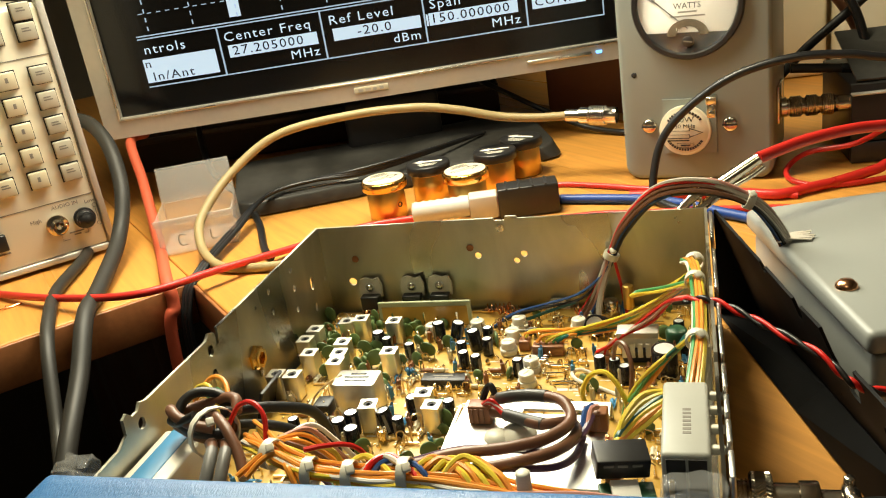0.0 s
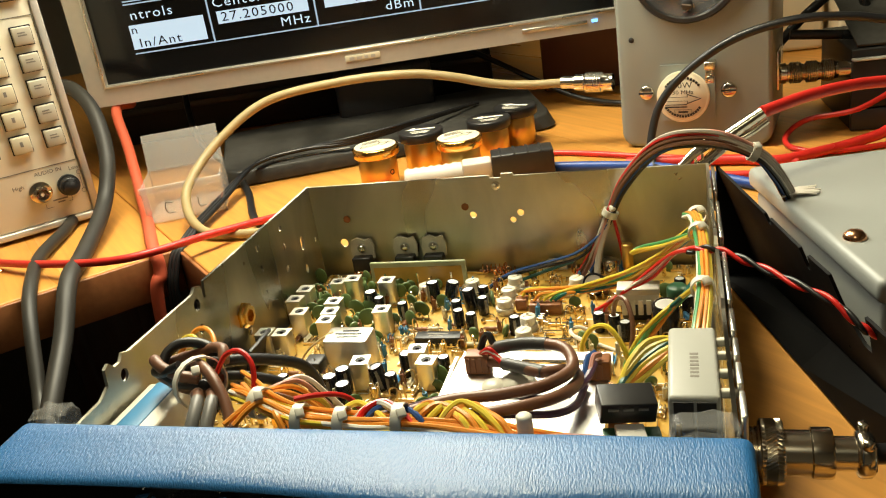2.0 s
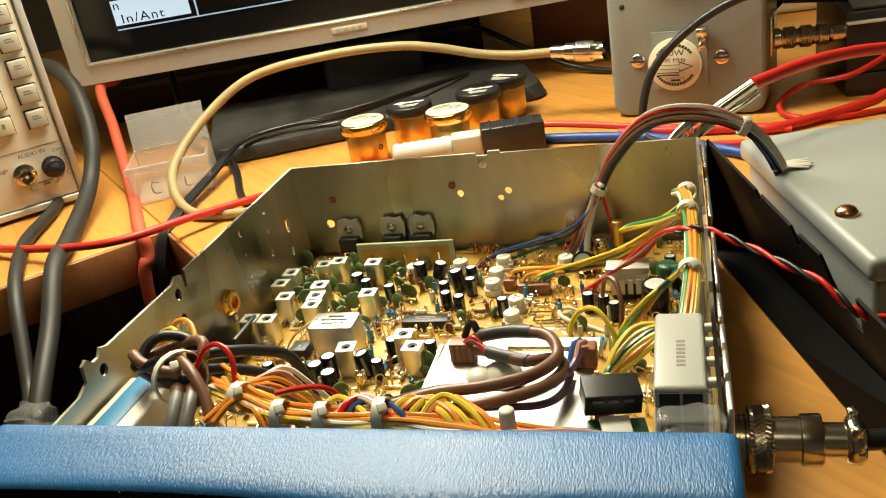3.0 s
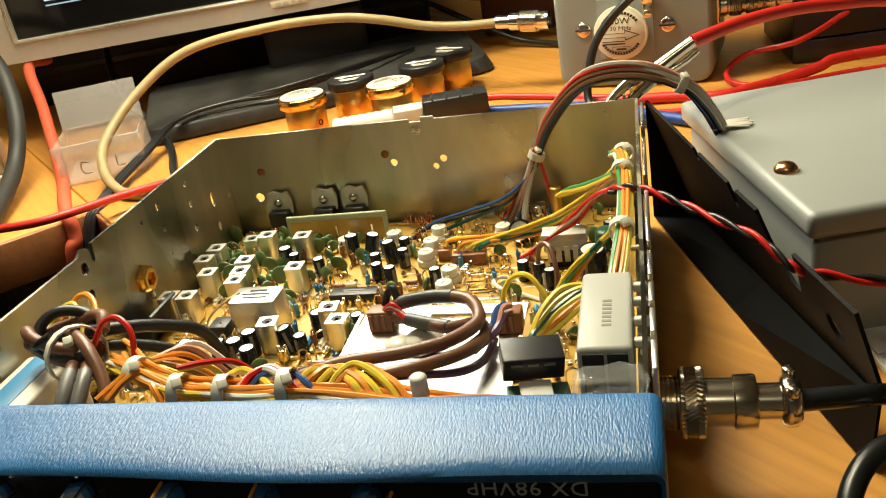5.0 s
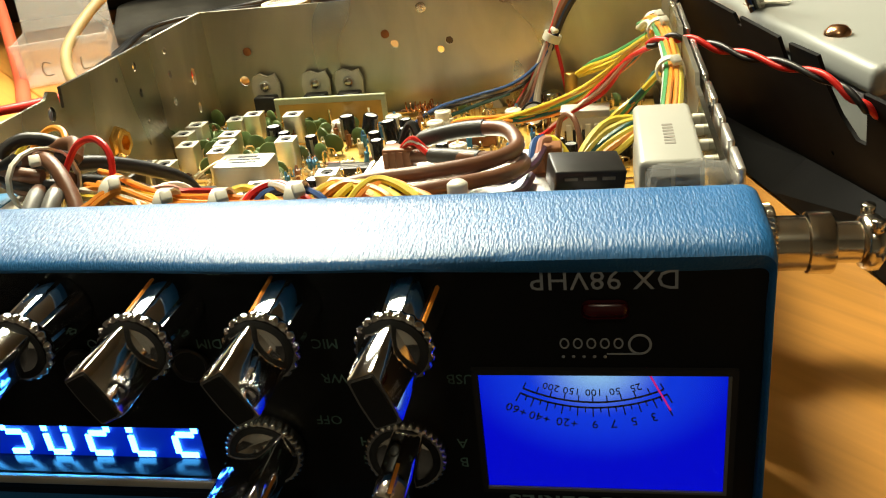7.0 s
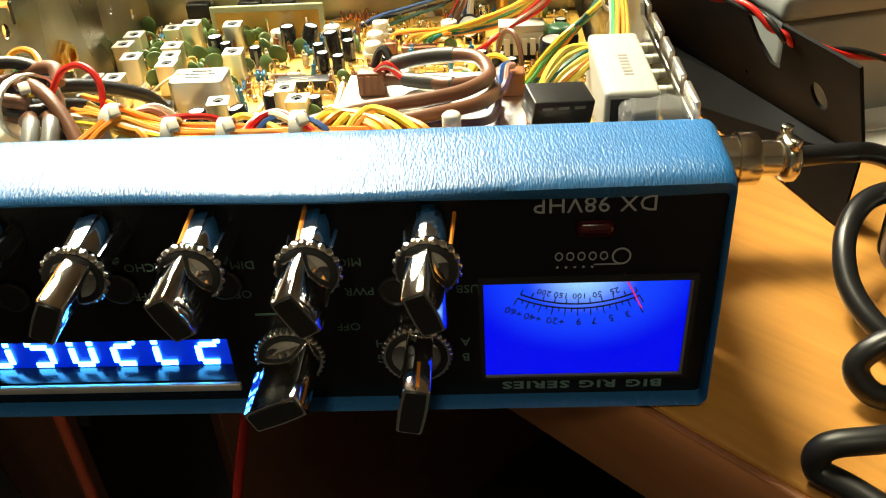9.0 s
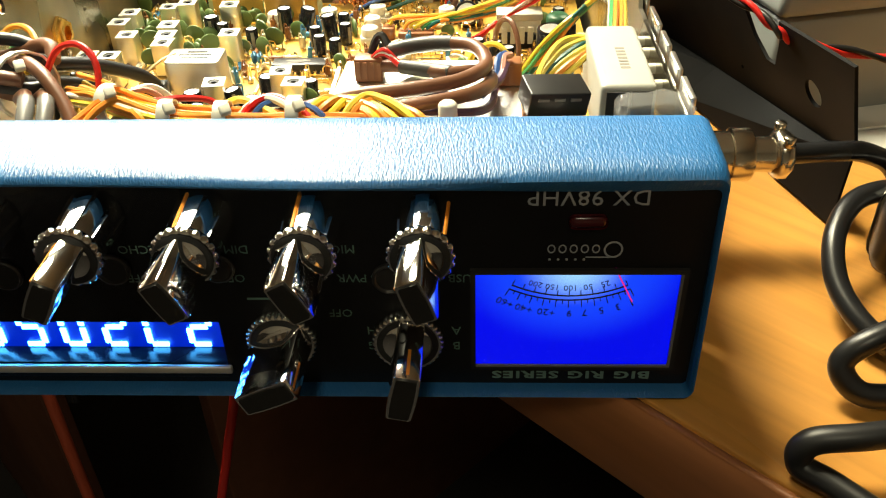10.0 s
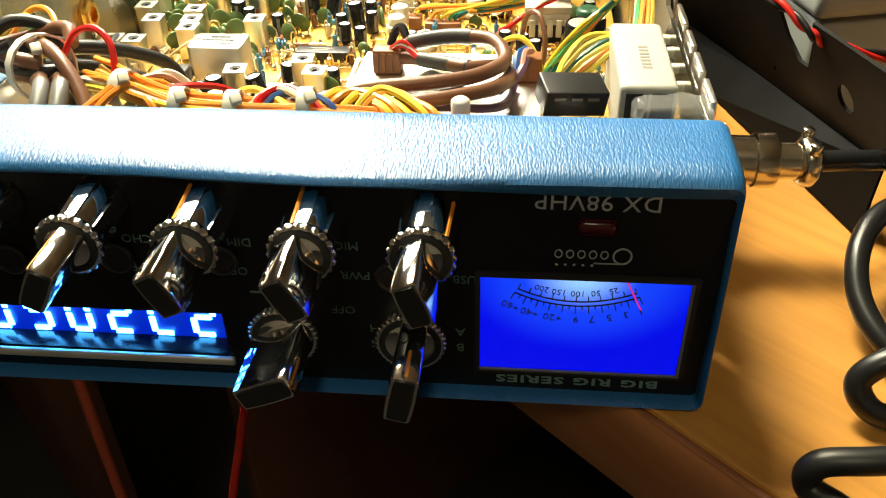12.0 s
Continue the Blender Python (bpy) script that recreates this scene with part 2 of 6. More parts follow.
def lathe(profile, n=24, m=None):
    """Turn (radius, z) pairs round z; radius 0 at an end closes it to a point."""
    bm = bmesh.new()
    rings = []
    for r, z in profile:
        if r <= 1e-7:
            rings.append([bm.verts.new((0, 0, z))])
        else:
            rings.append([bm.verts.new((r * math.cos(2 * math.pi * i / n), r * math.sin(2 * math.pi * i / n), z)) for i in range(n)])
    for a, b in zip(rings, rings[1:]):
        for i in range(n):
            j = (i + 1) % n
            if len(a) == 1 and len(b) > 1:
                bm.faces.new((a[0], b[i], b[j]))
            elif len(b) == 1 and len(a) > 1:
                bm.faces.new((a[i], a[j], b[0]))
            elif len(a) > 1:
                bm.faces.new((a[i], a[j], b[j], b[i]))
    if m is not None:
        moved(bm, m)
    return bm


def rod(r, h, n=20, bevel=0.0003, m=None):
    return lathe([(0, 0), (r - bevel, 0), (r, bevel), (r, h - bevel), (r - bevel, h), (0, h)], n, m)


TOWARD_Y = pose(0, 0, 0, 90)     # local z to -y
ALONG_X = pose(0, 0, 0, 0, 90)   # local z to +x


def spline(points, steps=8):
    p = [Vector(q) for q in points]
    p = [2 * p[0] - p[1]] + p + [2 * p[-1] - p[-2]]
    out = []
    for i in range(1, len(p) - 2):
        a, b, c, d = p[i - 1:i + 3]
        for k in range(steps):
            t = k / steps
            out.append(0.5 * (2 * b + (c - a) * t + (2 * a - 5 * b + 4 * c - d) * t * t + (3 * b - a - 3 * c + d) * t ** 3))
    return out + [p[-2]]


def tube(points, r, n=8, steps=8, taper=None):
    """A round cable through the points."""
    path = spline(points, steps)
    bm = bmesh.new()
    side, rings = None, []
    for i, c in enumerate(path):
        d = (path[min(i + 1, len(path) - 1)] - path[max(i - 1, 0)]).normalized()
        if side is None:
            side = d.orthogonal().normalized()
        side = (side - d * side.dot(d)).normalized()
        up = d.cross(side)
        rr = r if taper is None else r * (1 + (taper - 1) * i / (len(path) - 1))
        rings.append([bm.verts.new(c + rr * (math.cos(2 * math.pi * k / n) * side + math.sin(2 * math.pi * k / n) * up)) for k in range(n)])
    for a, b in zip(rings, rings[1:]):
        for k in range(n):
            bm.faces.new((a[k], a[(k + 1) % n], b[(k + 1) % n], b[k]))
    bm.faces.new(rings[0][::-1])
    bm.faces.new(rings[-1])
    return bm


def circle2(cx, cy, rx, ry=None, n=16):
    return [(cx + rx * math.cos(2 * math.pi * i / n), cy + (ry or rx) * math.sin(2 * math.pi * i / n)) for i in range(n)]


def inside(p, loop):
    hit = False
    for (x0, y0), (x1, y1) in zip(loop, loop[1:] + loop[:1]):
        if (y0 > p[1]) != (y1 > p[1]) and p[0] < x0 + (p[1] - y0) * (x1 - x0) / (y1 - y0):
            hit = not hit
    return hit


def sheet(outline, holes, thick, to3d):
    """A plate cut to an outline with holes through it; to3d(u, v, w) gives the place, w from 0 to thick."""
    from mathutils.geometry import delaunay_2d_cdt
    verts, edges = [], []
    for loop in [outline, *holes]:
        k = len(verts)
        verts += [Vector(p) for p in loop]
        edges += [(k + i, k + (i + 1) % len(loop)) for i in range(len(loop))]
    vs, es, fs, *_ = delaunay_2d_cdt(verts, edges, [], 1, 1e-7)
    keep = []
    for f in fs:
        c = sum((vs[i] for i in f), Vector((0, 0))) / len(f)
        if inside(c, outline) and not any(inside(c, h) for h in holes):
            keep.append(tuple(f))
    bm = bmesh.new()
    lo = [bm.verts.new(to3d(v[0], v[1], 0)) for v in vs]
    hi = [bm.verts.new(to3d(v[0], v[1], thick)) for v in vs]
    count = {}
    for f in keep:
        bm.faces.new([lo[i] for i in f])
        bm.faces.new([hi[i] for i in reversed(f)])
        for a, b in zip(f, f[1:] + f[:1]):
            count.setdefault((min(a, b), max(a, b)), []).append((a, b))
    for pairs in count.values():
        if len(pairs) == 1:
            a, b = pairs[0]
            bm.faces.new((lo[b], lo[a], hi[a], hi[b]))
    bmesh.ops.delete(bm, geom=[v for v in bm.verts if not v.link_faces], context="VERTS")
    return bm


def writing(name, text, size, mat, m, parent=None, spacing=1.0, align="CENTER", width=1.0, label="", bold=0.0):
    """Flat letters in the xy plane of m, as a mesh."""
    c = bpy.data.curves.new("letters", "FONT")
    c.body, c.size, c.align_x, c.align_y, c.space_character = text, size, align, "CENTER", spacing
    c.extrude = 0.00004
    c.offset = bold
    c.resolution_u = 2
    ob = new("letters", c)
    bpy.context.view_layer.update()
    me = bpy.data.meshes.new_from_object(ob.evaluated_get(bpy.context.evaluated_depsgraph_get()))
    bpy.data.objects.remove(ob)
    bpy.data.curves.remove(c)
    me.materials.clear()
    me.materials.append(M[mat])
    me.transform(m @ Matrix.Diagonal((width, 1, 1, 1)))
    out = new(name, me)
    if parent is not None:
        out.parent = parent
    return tagged(out, label) if label else out


def bar(x0, x1, y0, y1, z0, z1):
    return block(x0, x1, y0, y1, z0, z1)

# ---- room: floor, plus unseen walls and ceiling added for bounced light ----
FLOOR_Z = -0.73
solo("floor", block(-2.2, 2.2, -2.2, 2.2, FLOOR_Z - 0.05, FLOOR_Z), "carpet", "dark grey carpeted floor under the desk", "floor", kind="structure")
solo("ceiling", block(-2.2, 2.2, -2.2, 2.2, 1.70, 1.75), "plaster", "plain off-white plaster ceiling, unseen, added to bounce light", "ceiling", kind="structure")
for tag, b in (("wall_north", (-2.2, 2.2, 2.2, 2.3)), ("wall_south", (-2.2, 2.2, -2.3, -2.2)), ("wall_east", (2.2, 2.3, -2.3, 2.3)), ("wall_west", (-2.3, -2.2, -2.3, 2.3))):
    solo(tag, block(*b, FLOOR_Z - 0.05, 1.75), "plaster", "plain cream plastered wall, unseen, added to bounce light", "wall", kind="structure")

# ---- corner desk: two wings that meet at an inner corner ----
CORNER = (-0.131, 0.309)
DESK_ANGLE = -43.8
DESK = pose(*CORNER, 0, 0, 0, DESK_ANGLE)   # local x runs along the front edge of one wing, y away from it


def desk_wing(label, x0, x1, y0, y1, legs):
    d = thing("desk", label, "desk", DESK, group="desk wings")
    part("desktop", block(x0, x1, y0, y1, -0.0295, 0.0, 0.0012), "wood", d)
    for a, b, c, e in legs:
        part("leg_panel", block(a, b, c, e, FLOOR_Z, -0.0297, 0.001), "dark_wood", d, "dark brown board leg")
    return d


wing = desk_wing("orange wood-grain desk wing with brown front edge, under the radio", -1.0, 1.1, 0.0, 0.85, ((-0.02, 0.0, 0.08, 0.6), (1.0, 1.02, 0.05, 0.8), (0.0, 1.0, 0.55, 0.565)))
part("front_edge", block(-0.0, 1.1, -0.0025, -0.0002, -0.0295, -0.0008, 0.0008), "wood_edge", wing, "brown edge banding")
wing = desk_wing("orange wood-grain desk wing with brown front edge, under the signal generator", -1.0, -0.0005, -1.0, -0.0005, ((-0.9, -0.05, -0.03, -0.012), (-0.9, -0.05, -0.95, -0.93)))
part("front_edge", block(-0.0005, 0.0018, -1.0, -0.003, -0.0295, -0.0008, 0.0008), "wood_edge", wing, "brown edge banding")


# ---- signal generator ----
def signal_generator():
    g = thing("signal_generator", "beige laboratory signal generator with grey push keys, on the desk", "instrument", pose(-0.235, 0.374, 0, 0, 0, 46.2))
    part("case", block(-0.42, -0.0025, 0.006, 0.40, 0.012, 0.186, 0.002), "beige", g)
    part("front_panel", block(-0.418, -0.004, -0.001, 0.0058, 0.008, 0.184, 0.0015), "beige", g)
    part("side_trim", block(-0.0038, 0.0012, -0.004, 0.012, 0.004, 0.19, 0.0012), "frame_silver", g, "worn pale metal edge trim")
    part("base_trim", block(-0.42, -0.004, -0.003, 0.008, 0.003, 0.0078, 0.001), "frame_silver", g)
    for x in (-0.05, -0.37):
        part("foot", block(x, x + 0.03, 0.03, 0.06, 0.0002, 0.0118, 0.002), "black_plastic", g)
        part("foot", block(x, x + 0.03, 0.30, 0.33, 0.0002, 0.0118, 0.002), "black_plastic", g)
    part("key_field", merge(block(-0.12, -0.0048, -0.0014, -0.0011, 0.0478, 0.0482), block(-0.0052, -0.0048, -0.0014, -0.0011, 0.0482, 0.151), block(-0.12, -0.0048, -0.0014, -0.0011, 0.151, 0.1514)), "print_grey", g, "thin printed grey border line")
    for col, x in enumerate((-0.0148, -0.0370, -0.0592, -0.0814)):
        for row, z in enumerate((0.0673, 0.0848, 0.1026, 0.1206, 0.1386, 0.1685, 0.182)):
            if row == 6 and col > 1:
                continue
            k = part("key", merge(block(x - 0.0062, x + 0.0062, -0.0062, -0.0012, z - 0.0060, z + 0.0060, 0.0009)), "key_grey" if col == 0 or row == 5 else "key_pale", g)
            part("legend", merge(bar(x - 0.003, x + 0.002, -0.00635, -0.0061, z + 0.0018, z + 0.0027), bar(x - 0.003, x + 0.003, -0.00635, -0.0061, z + 0.0000, z + 0.0009)) if col != 1 else bar(x - 0.001, x + 0.001, -0.00635, -0.0061, z - 0.001, z + 0.0025), "print_grey", k)
            part("key_gap", block(x - 0.0069, x + 0.0069, -0.00135, -0.0011, z - 0.0067, z + 0.0067), "print_black", g)
    for x, mt, name in ((-0.0347, "nickel", "bnc_socket"), (-0.0152, "black_plastic", "bnc_cap")):
        b = part(name, lathe([(0.0078, 0.0), (0.0078, 0.0025), (0.0062, 0.003), (0.0050, 0.0032), (0.0050, 0.011), (0.0042, 0.0112)] + ([(0.0040, 0.004), (0, 0.004)] if mt == "nickel" else [(0.0030, 0.0125), (0, 0.0127)]), 20, pose(x, -0.001, 0.0312, 90)), "nickel" if mt == "nickel" else "black_plastic", g)
        if mt == "nickel":
            part("contact", rod(0.0014, 0.006, 10, m=pose(x, -0.005, 0.0312, 90)), "white_plastic", b)
            part("bayonet_pin", rod(0.0008, 0.0125, 8, m=pose(x - 0.00625, -0.008, 0.0312, 0, 90)), "nickel", b)
        else:
            part("cap_ring", lathe([(0.0060, 0), (0.0066, 0.0004), (0.0066, 0.006), (0.0060, 0.0065), (0.0052, 0.0068)], 18, pose(x, -0.003, 0.0312, 90)), "black_plastic", b)
    part("key_dark", block(-0.09, -0.07, -0.006, -0.001, 0.024, 0.036, 0.001), "black_plastic", g)
    F = pose(0, -0.00115, 0, 90)
    for text, x, z in (("AUDIO IN", -0.026, 0.0440), ("High", -0.0480, 0.0375), ("Low", -0.0085, 0.0425)):
        writing("lettering", text, 0.0042, "print_grey", F @ pose(x, z, 0), g)
    part("lettering", merge(bar(-0.0285, -0.018, -0.0014, -0.0011, 0.0222, 0.0232), bar(-0.0255, -0.0205, -0.0014, -0.0011, 0.0202, 0.0212), bar(-0.034, -0.0338, -0.0014, -0.0011, 0.018, 0.022), bar(-0.034, -0.029, -0.0014, -0.0011, 0.018, 0.0183), bar(-0.0155, -0.0152, -0.0014, -0.0011, 0.0195, 0.0225), bar(-0.018, -0.0152, -0.0014, -0.0011, 0.0195, 0.0198), bar(-0.0062, -0.0059, -0.0014, -0.0011, 0.026, 0.036), bar(-0.078, -0.07, -0.0014, -0.0011, 0.0205, 0.0217)), "print_grey", g)
    for z in (0.0385, 0.0245):
        part("lettering", lathe([(0.0014, 0), (0.0017, 0), (0.0017, 0.0002), (0.0014, 0.0002)], 14, pose(-0.006, -0.00115, z, 90)), "print_grey", g)
    return g


signal_generator()


# ---- monitor ----
def monitor():
    m = thing("monitor", "silver-framed flat monitor showing a spectrum analyser screen", "monitor", pose(-0.268, 0.471, 0.081, 0, 0, 17.7))
    W, H = 0.4246, 0.27
    hole = [(0.0, 0.0), (W, 0.0), (W, H), (0.0, H)]
    rim = [(-0.016, -0.0148), (-0.012, -0.0165), (W + 0.012, -0.0165), (W + 0.016, -0.0148), (W + 0.016, H + 0.016), (-0.016, H + 0.016)]
    part("bezel", sheet(rim, [hole], 0.014, lambda u, v, w: (u, w - 0.004, v)), "frame_silver", m)
    part("inner_lip", merge(block(-0.001, W + 0.001, -0.0055, -0.0041, -0.0022, -0.0004, 0.0004), block(-0.0022, -0.0004, -0.0055, -0.0041, -0.0022, H, 0.0004)), "tin_edge", m, "bright bevelled inner edge")
    part("back_shell", block(-0.012, W + 0.012, 0.0102, 0.052, -0.012, H + 0.012, 0.006), "black_plastic", m)
    part("screen", block(-0.002, W + 0.002, 0.0015, 0.009, -0.002, H + 0.002), "screen", m)
    part("logo_plate", block(0.197, 0.226, -0.0052, -0.0041, -0.0108, -0.0055, 0.0005), "label_tan", m, "small gilt logo plate")
    part("logo_mark", merge(bar(0.2005, 0.2045, -0.0056, -0.0053, -0.0095, -0.007), bar(0.2065, 0.211, -0.0056, -0.0053, -0.0095, -0.007), bar(0.213, 0.216, -0.0056, -0.0053, -0.0095, -0.007), bar(0.2185, 0.222, -0.0056, -0.0053, -0.0095, -0.007)), "frame_silver", m)
    part("button_strip", block(0.345, 0.40, -0.0056, -0.0041, -0.0095, -0.0062, 0.0006), "tin_edge", m, "row of slim silver buttons")
    part("power_light", block(0.4035, 0.4085, -0.0054, -0.0041, -0.009, -0.0066, 0.0005), "led_blue", m, "small blue power light")
    F = pose(0, 0.0013, 0, 90)

    def patch(name, x0, x1, z0, z1, mat):
        part(name, block(x0, x1, 0.0009, 0.0014, z0, z1), mat, m)

    patch("screen_field", 0.029, 0.0895, 0.0245, 0.0438, "screen_glow")
    patch("screen_field", 0.1005, 0.1748, 0.0345, 0.0445, "screen_glow")
    patch("screen_field", 0.188, 0.2615, 0.0345, 0.0445, "screen_glow")
    patch("screen_field", 0.2685, 0.343, 0.0345, 0.0445, "screen_glow")
    patch("screen_field", 0.355, 0.40, 0.0345, 0.0445, "screen_glow")
    for x in (0.0945, 0.1800, 0.2650, 0.3500):
        patch("screen_rule", x - 0.0007, x + 0.0007, 0.021, 0.0602, "screen_line")
    for z in (0.0212, 0.0602, 0.0625):
        patch("screen_rule", 0.0289, 0.414, z - 0.0005, z + 0.0005, "screen_line")
    patch("screen_rule", 0.4135, 0.4145, 0.021, 0.0602, "screen_line")
    for x in (0.040, 0.077, 0.114, 0.151, 0.188, 0.225, 0.262, 0.299, 0.336, 0.373):
        part("graticule", merge(*[block(x - 0.0005, x + 0.0005, 0.0009, 0.0014, z, z + 0.0035) for z in (0.066, 0.073, 0.080, 0.087, 0.094, 0.101)]), "screen_line", m)
    part("graticule", merge(*[block(0.035 + 0.0075 * i, 0.0385 + 0.0075 * i, 0.0009, 0.0014, 0.0795, 0.0802) for i in range(48)]), "screen_line", m)
    patch("trace_peak", 0.1075, 0.117, 0.0665, 0.12, "screen_glow")
    patch("screen_cursor", 0.2662, 0.2678, 0.0345, 0.0440, "screen_glow")
    for text, x, z, s, mt in (("ntrols", 0.032, 0.0512, 0.0100, "screen_glow"), ("Center Freq", 0.0985, 0.0512, 0.0100, "screen_glow"), ("MHz", 0.1500, 0.0285, 0.0095, "screen_glow"),
                              ("Ref Level", 0.186, 0.0512, 0.0100, "screen_glow"), ("dBm", 0.2365, 0.0285, 0.0095, "screen_glow"), ("Span", 0.27, 0.0512, 0.0100, "screen_glow"),
                              ("MHz", 0.3195, 0.0285, 0.0095, "screen_glow"), ("n", 0.0300, 0.0398, 0.0090, "screen"), ("In/Ant", 0.0340, 0.0288, 0.0095, "screen"),
                              ("27.205000", 0.1035, 0.0395, 0.0098, "screen"), ("-20.0", 0.208, 0.0395, 0.0098, "screen"), ("150.000000", 0.2695, 0.0395, 0.0098, "screen"), ("CONFIG", 0.357, 0.0395, 0.0088, "screen")):
        writing("screen_text", text, s * 1.06, mt, pose(x, 0.0007, z, 90), m, 1.16, "LEFT", 1.18)
    return m


monitor()


def monitor_stand():
    s = thing("monitor_stand", "dusty black plastic monitor foot with a sloping top", "monitor stand", pose(-0.158, 0.418, 0, 0, 0, 24.5))
    W, D = 0.275, 0.105
    bm = block(0, W, 0, D, 0.0006, 0.0120)
    bmesh.ops.bevel(bm, geom=[e for e in bm.edges if abs(e.verts[0].co.z - e.verts[1].co.z) > 0.005], offset=0.016, segments=6, profile=0.5, affect="EDGES")
    for v in bm.verts:
        if v.co.z > 0.005:
            v.co.z += 0.010 * v.co.y / D
            v.co.x += (W / 2 - v.co.x) * 0.03
            v.co.y += (D / 2 - v.co.y) * 0.06
    bmesh.ops.bevel(bm, geom=[e for e in bm.edges if e.calc_face_angle(0) > 0.9], offset=0.002, segments=2, profile=0.5, affect="EDGES")
    part("base", bm, "dusty_black", s)
    part("edge_strip", block(0.045, 0.105, 0.0105, 0.0125, 0.0130, 0.0136, 0.0002), "frame_silver", s, "bright strip along the front of the foot")
    part("pillar", block(0.105, 0.190, 0.085, 0.100, 0.016, 0.060, 0.005), "black_matte", s)
    return s


monitor_stand()
# added black block; its colour stands for the shade behind the monitor
case = thing("shade_block", "black block added behind the monitor, standing in for the dark shade there", "case", pose(-0.268, 0.471, 0, 0, 0, 17.7))
part("body", block(-0.045, 0.33, 0.125, 0.26, 0.0006, 0.24, 0.004), "black_matte", case)
part("front_strip", block(-0.045, 0.33, 0.1225, 0.1248, 0.03, 0.036, 0.0006), "black_plastic", case)


# ---- power meter ----
def wattmeter():
    w = thing("wattmeter", "grey enamelled radio frequency wattmeter with round dial and plug-in element", "wattmeter", pose(0.145, 0.463, 0, 0, 0, -11))
    Wd, H = 0.102, 0.172
    bm = block(0.0, Wd, 0.0, 0.072, 0.0006, H)
    bmesh.ops.bevel(bm, geom=[e for e in bm.edges if abs(e.verts[0].co.y - e.verts[1].co.y) > 0.01], offset=0.0105, segments=5, profile=0.5, affect="EDGES")
    bmesh.ops.bevel(bm, geom=[e for e in bm.edges if e.calc_face_angle(0) > 1.0], offset=0.0035, segments=3, profile=0.5, affect="EDGES")
    part("case", bm, "grey_paint", w)
    cx, cz, r = 0.0492, 0.123, 0.0368
    rim = part("dial_rim", lathe([(r, 0), (r, 0.003), (r - 0.001, 0.0045), (r - 0.0035, 0.0045), (r - 0.0045, 0.003), (r - 0.0045, 0.0003)], 56, pose(cx, -0.0002, cz, 90)), "black_plastic", w, "black round dial rim")
    part("dial_face", rod(r - 0.0044, 0.001, 48, m=pose(cx, -0.0004, cz, 90)), "dial_white", w)
    part("needle", moved(bar(-0.0003, 0.0003, -0.0024, -0.0020, 0.0, 0.031), pose(cx, 0, cz - 0.016, 0, -48)), "print_black", w)
    seg = [radians(a) for a in range(-147, -32, 5)]
    part("dial_skirt", sheet([(cx + (r - 0.0047) * math.cos(a), cz + (r - 0.0047) * math.sin(a)) for a in seg], [], 0.0004, lambda u, v, q: (u, -0.0016 - q, v)), "black_plastic", w, "black lower part of the dial")
    sc = part("zero_screw", rod(0.0036, 0.0022, 18, m=pose(cx, -0.0022, cz - 0.0245, 90)), "black_plastic", w)
    part("slot", moved(bar(-0.003, 0.003, -0.0047, -0.00442, -0.0004, 0.0004), pose(cx, 0, cz - 0.0245, 0, 10)), "print_grey", sc)
    part("scale_plate", sheet([(cx + q * math.cos(a), cz - 0.0205 + q * 0.8 * math.sin(a)) for q, a in [(0.0135, radians(180 * i / 14)) for i in range(15)] + [(0.0075, radians(180 - 180 * i / 14)) for i in range(15)]], [], 0.0004, lambda u, v, q: (u, -0.0024 - q, v)), "nickel", w, "bright metal dial shield")
    for x in (-0.011, 0.011):
        part("dial_screw", rod(0.0016, 0.0008, 12, m=pose(cx + x, -0.0016, cz - 0.0175, 90)), "nickel", w)
    writing("lettering", "WATTS", 0.0052, "print_black", pose(cx, -0.00145, cz - 0.0015, 90), w)
    part("lettering", merge(bar(cx - 0.006, cx + 0.006, -0.0017, -0.0014, cz - 0.0058, cz - 0.0048), bar(cx - 0.011, cx + 0.011, -0.0017, -0.0014, cz - 0.0085, cz - 0.0075)), "print_grey", w)
    ticks = []
    for i in range(26):
        ticks.append(moved(bar(-0.0002, 0.0002, -0.0017, -0.0014, 0.028, 0.0305 if i % 5 else 0.032), pose(cx, 0, cz - 0.016, 0, -50 + 4 * i)))
    part("dial_scale", merge(*ticks), "print_black", w)
    part("dial_glass", rod(r - 0.0046, 0.0008, 48, m=pose(cx, -0.0034, cz, 90)), "glass", w).visible_shadow = False
    for x in (0.0107, 0.0839):
        part("case_hole", lathe([(0.0016, 0.0006), (0.0022, 0.0002), (0.0022, 0)], 14, pose(x, 0.0004, 0.077, 90)), "print_black", w)
        part("hole_plug", rod(0.0019, 0.0006, 14, m=pose(x, 0.0002, 0.077, 90)), "print_black", w)
    for x in (0.0194, 0.0744):
        s = part("panel_screw", lathe([(0.0052, 0), (0.0052, 0.0008), (0.0042, 0.0018), (0, 0.0022)], 22, pose(x, -0.0002, 0.0402, 90)), "nickel", w)
        part("slot", bar(x - 0.0050, x + 0.0050, -0.0030, -0.0016, 0.0397, 0.0408), "print_black", s)
    # plug-in element and its seat
    part("element_seat", sheet([(0.0295, 0.0205), (0.0655, 0.0205), (0.0655, 0.059), (0.0295, 0.059)], [circle2(0.0452, 0.0380, 0.0166, n=32)], 0.0016, lambda u, v, q: (u, -0.0002 - q, v)), "grey_paint", w)
    el = part("element", lathe([(0.0166, 0), (0.0166, 0.004), (0.0176, 0.0045), (0.0176, 0.0062), (0.0166, 0.0068), (0.0160, 0.0068), (0.0160, 0.0065), (0, 0.0065)], 44, pose(0.0452, -0.0004, 0.0380, 90)), "label_tan", w, "knurled brass plug-in measuring element")
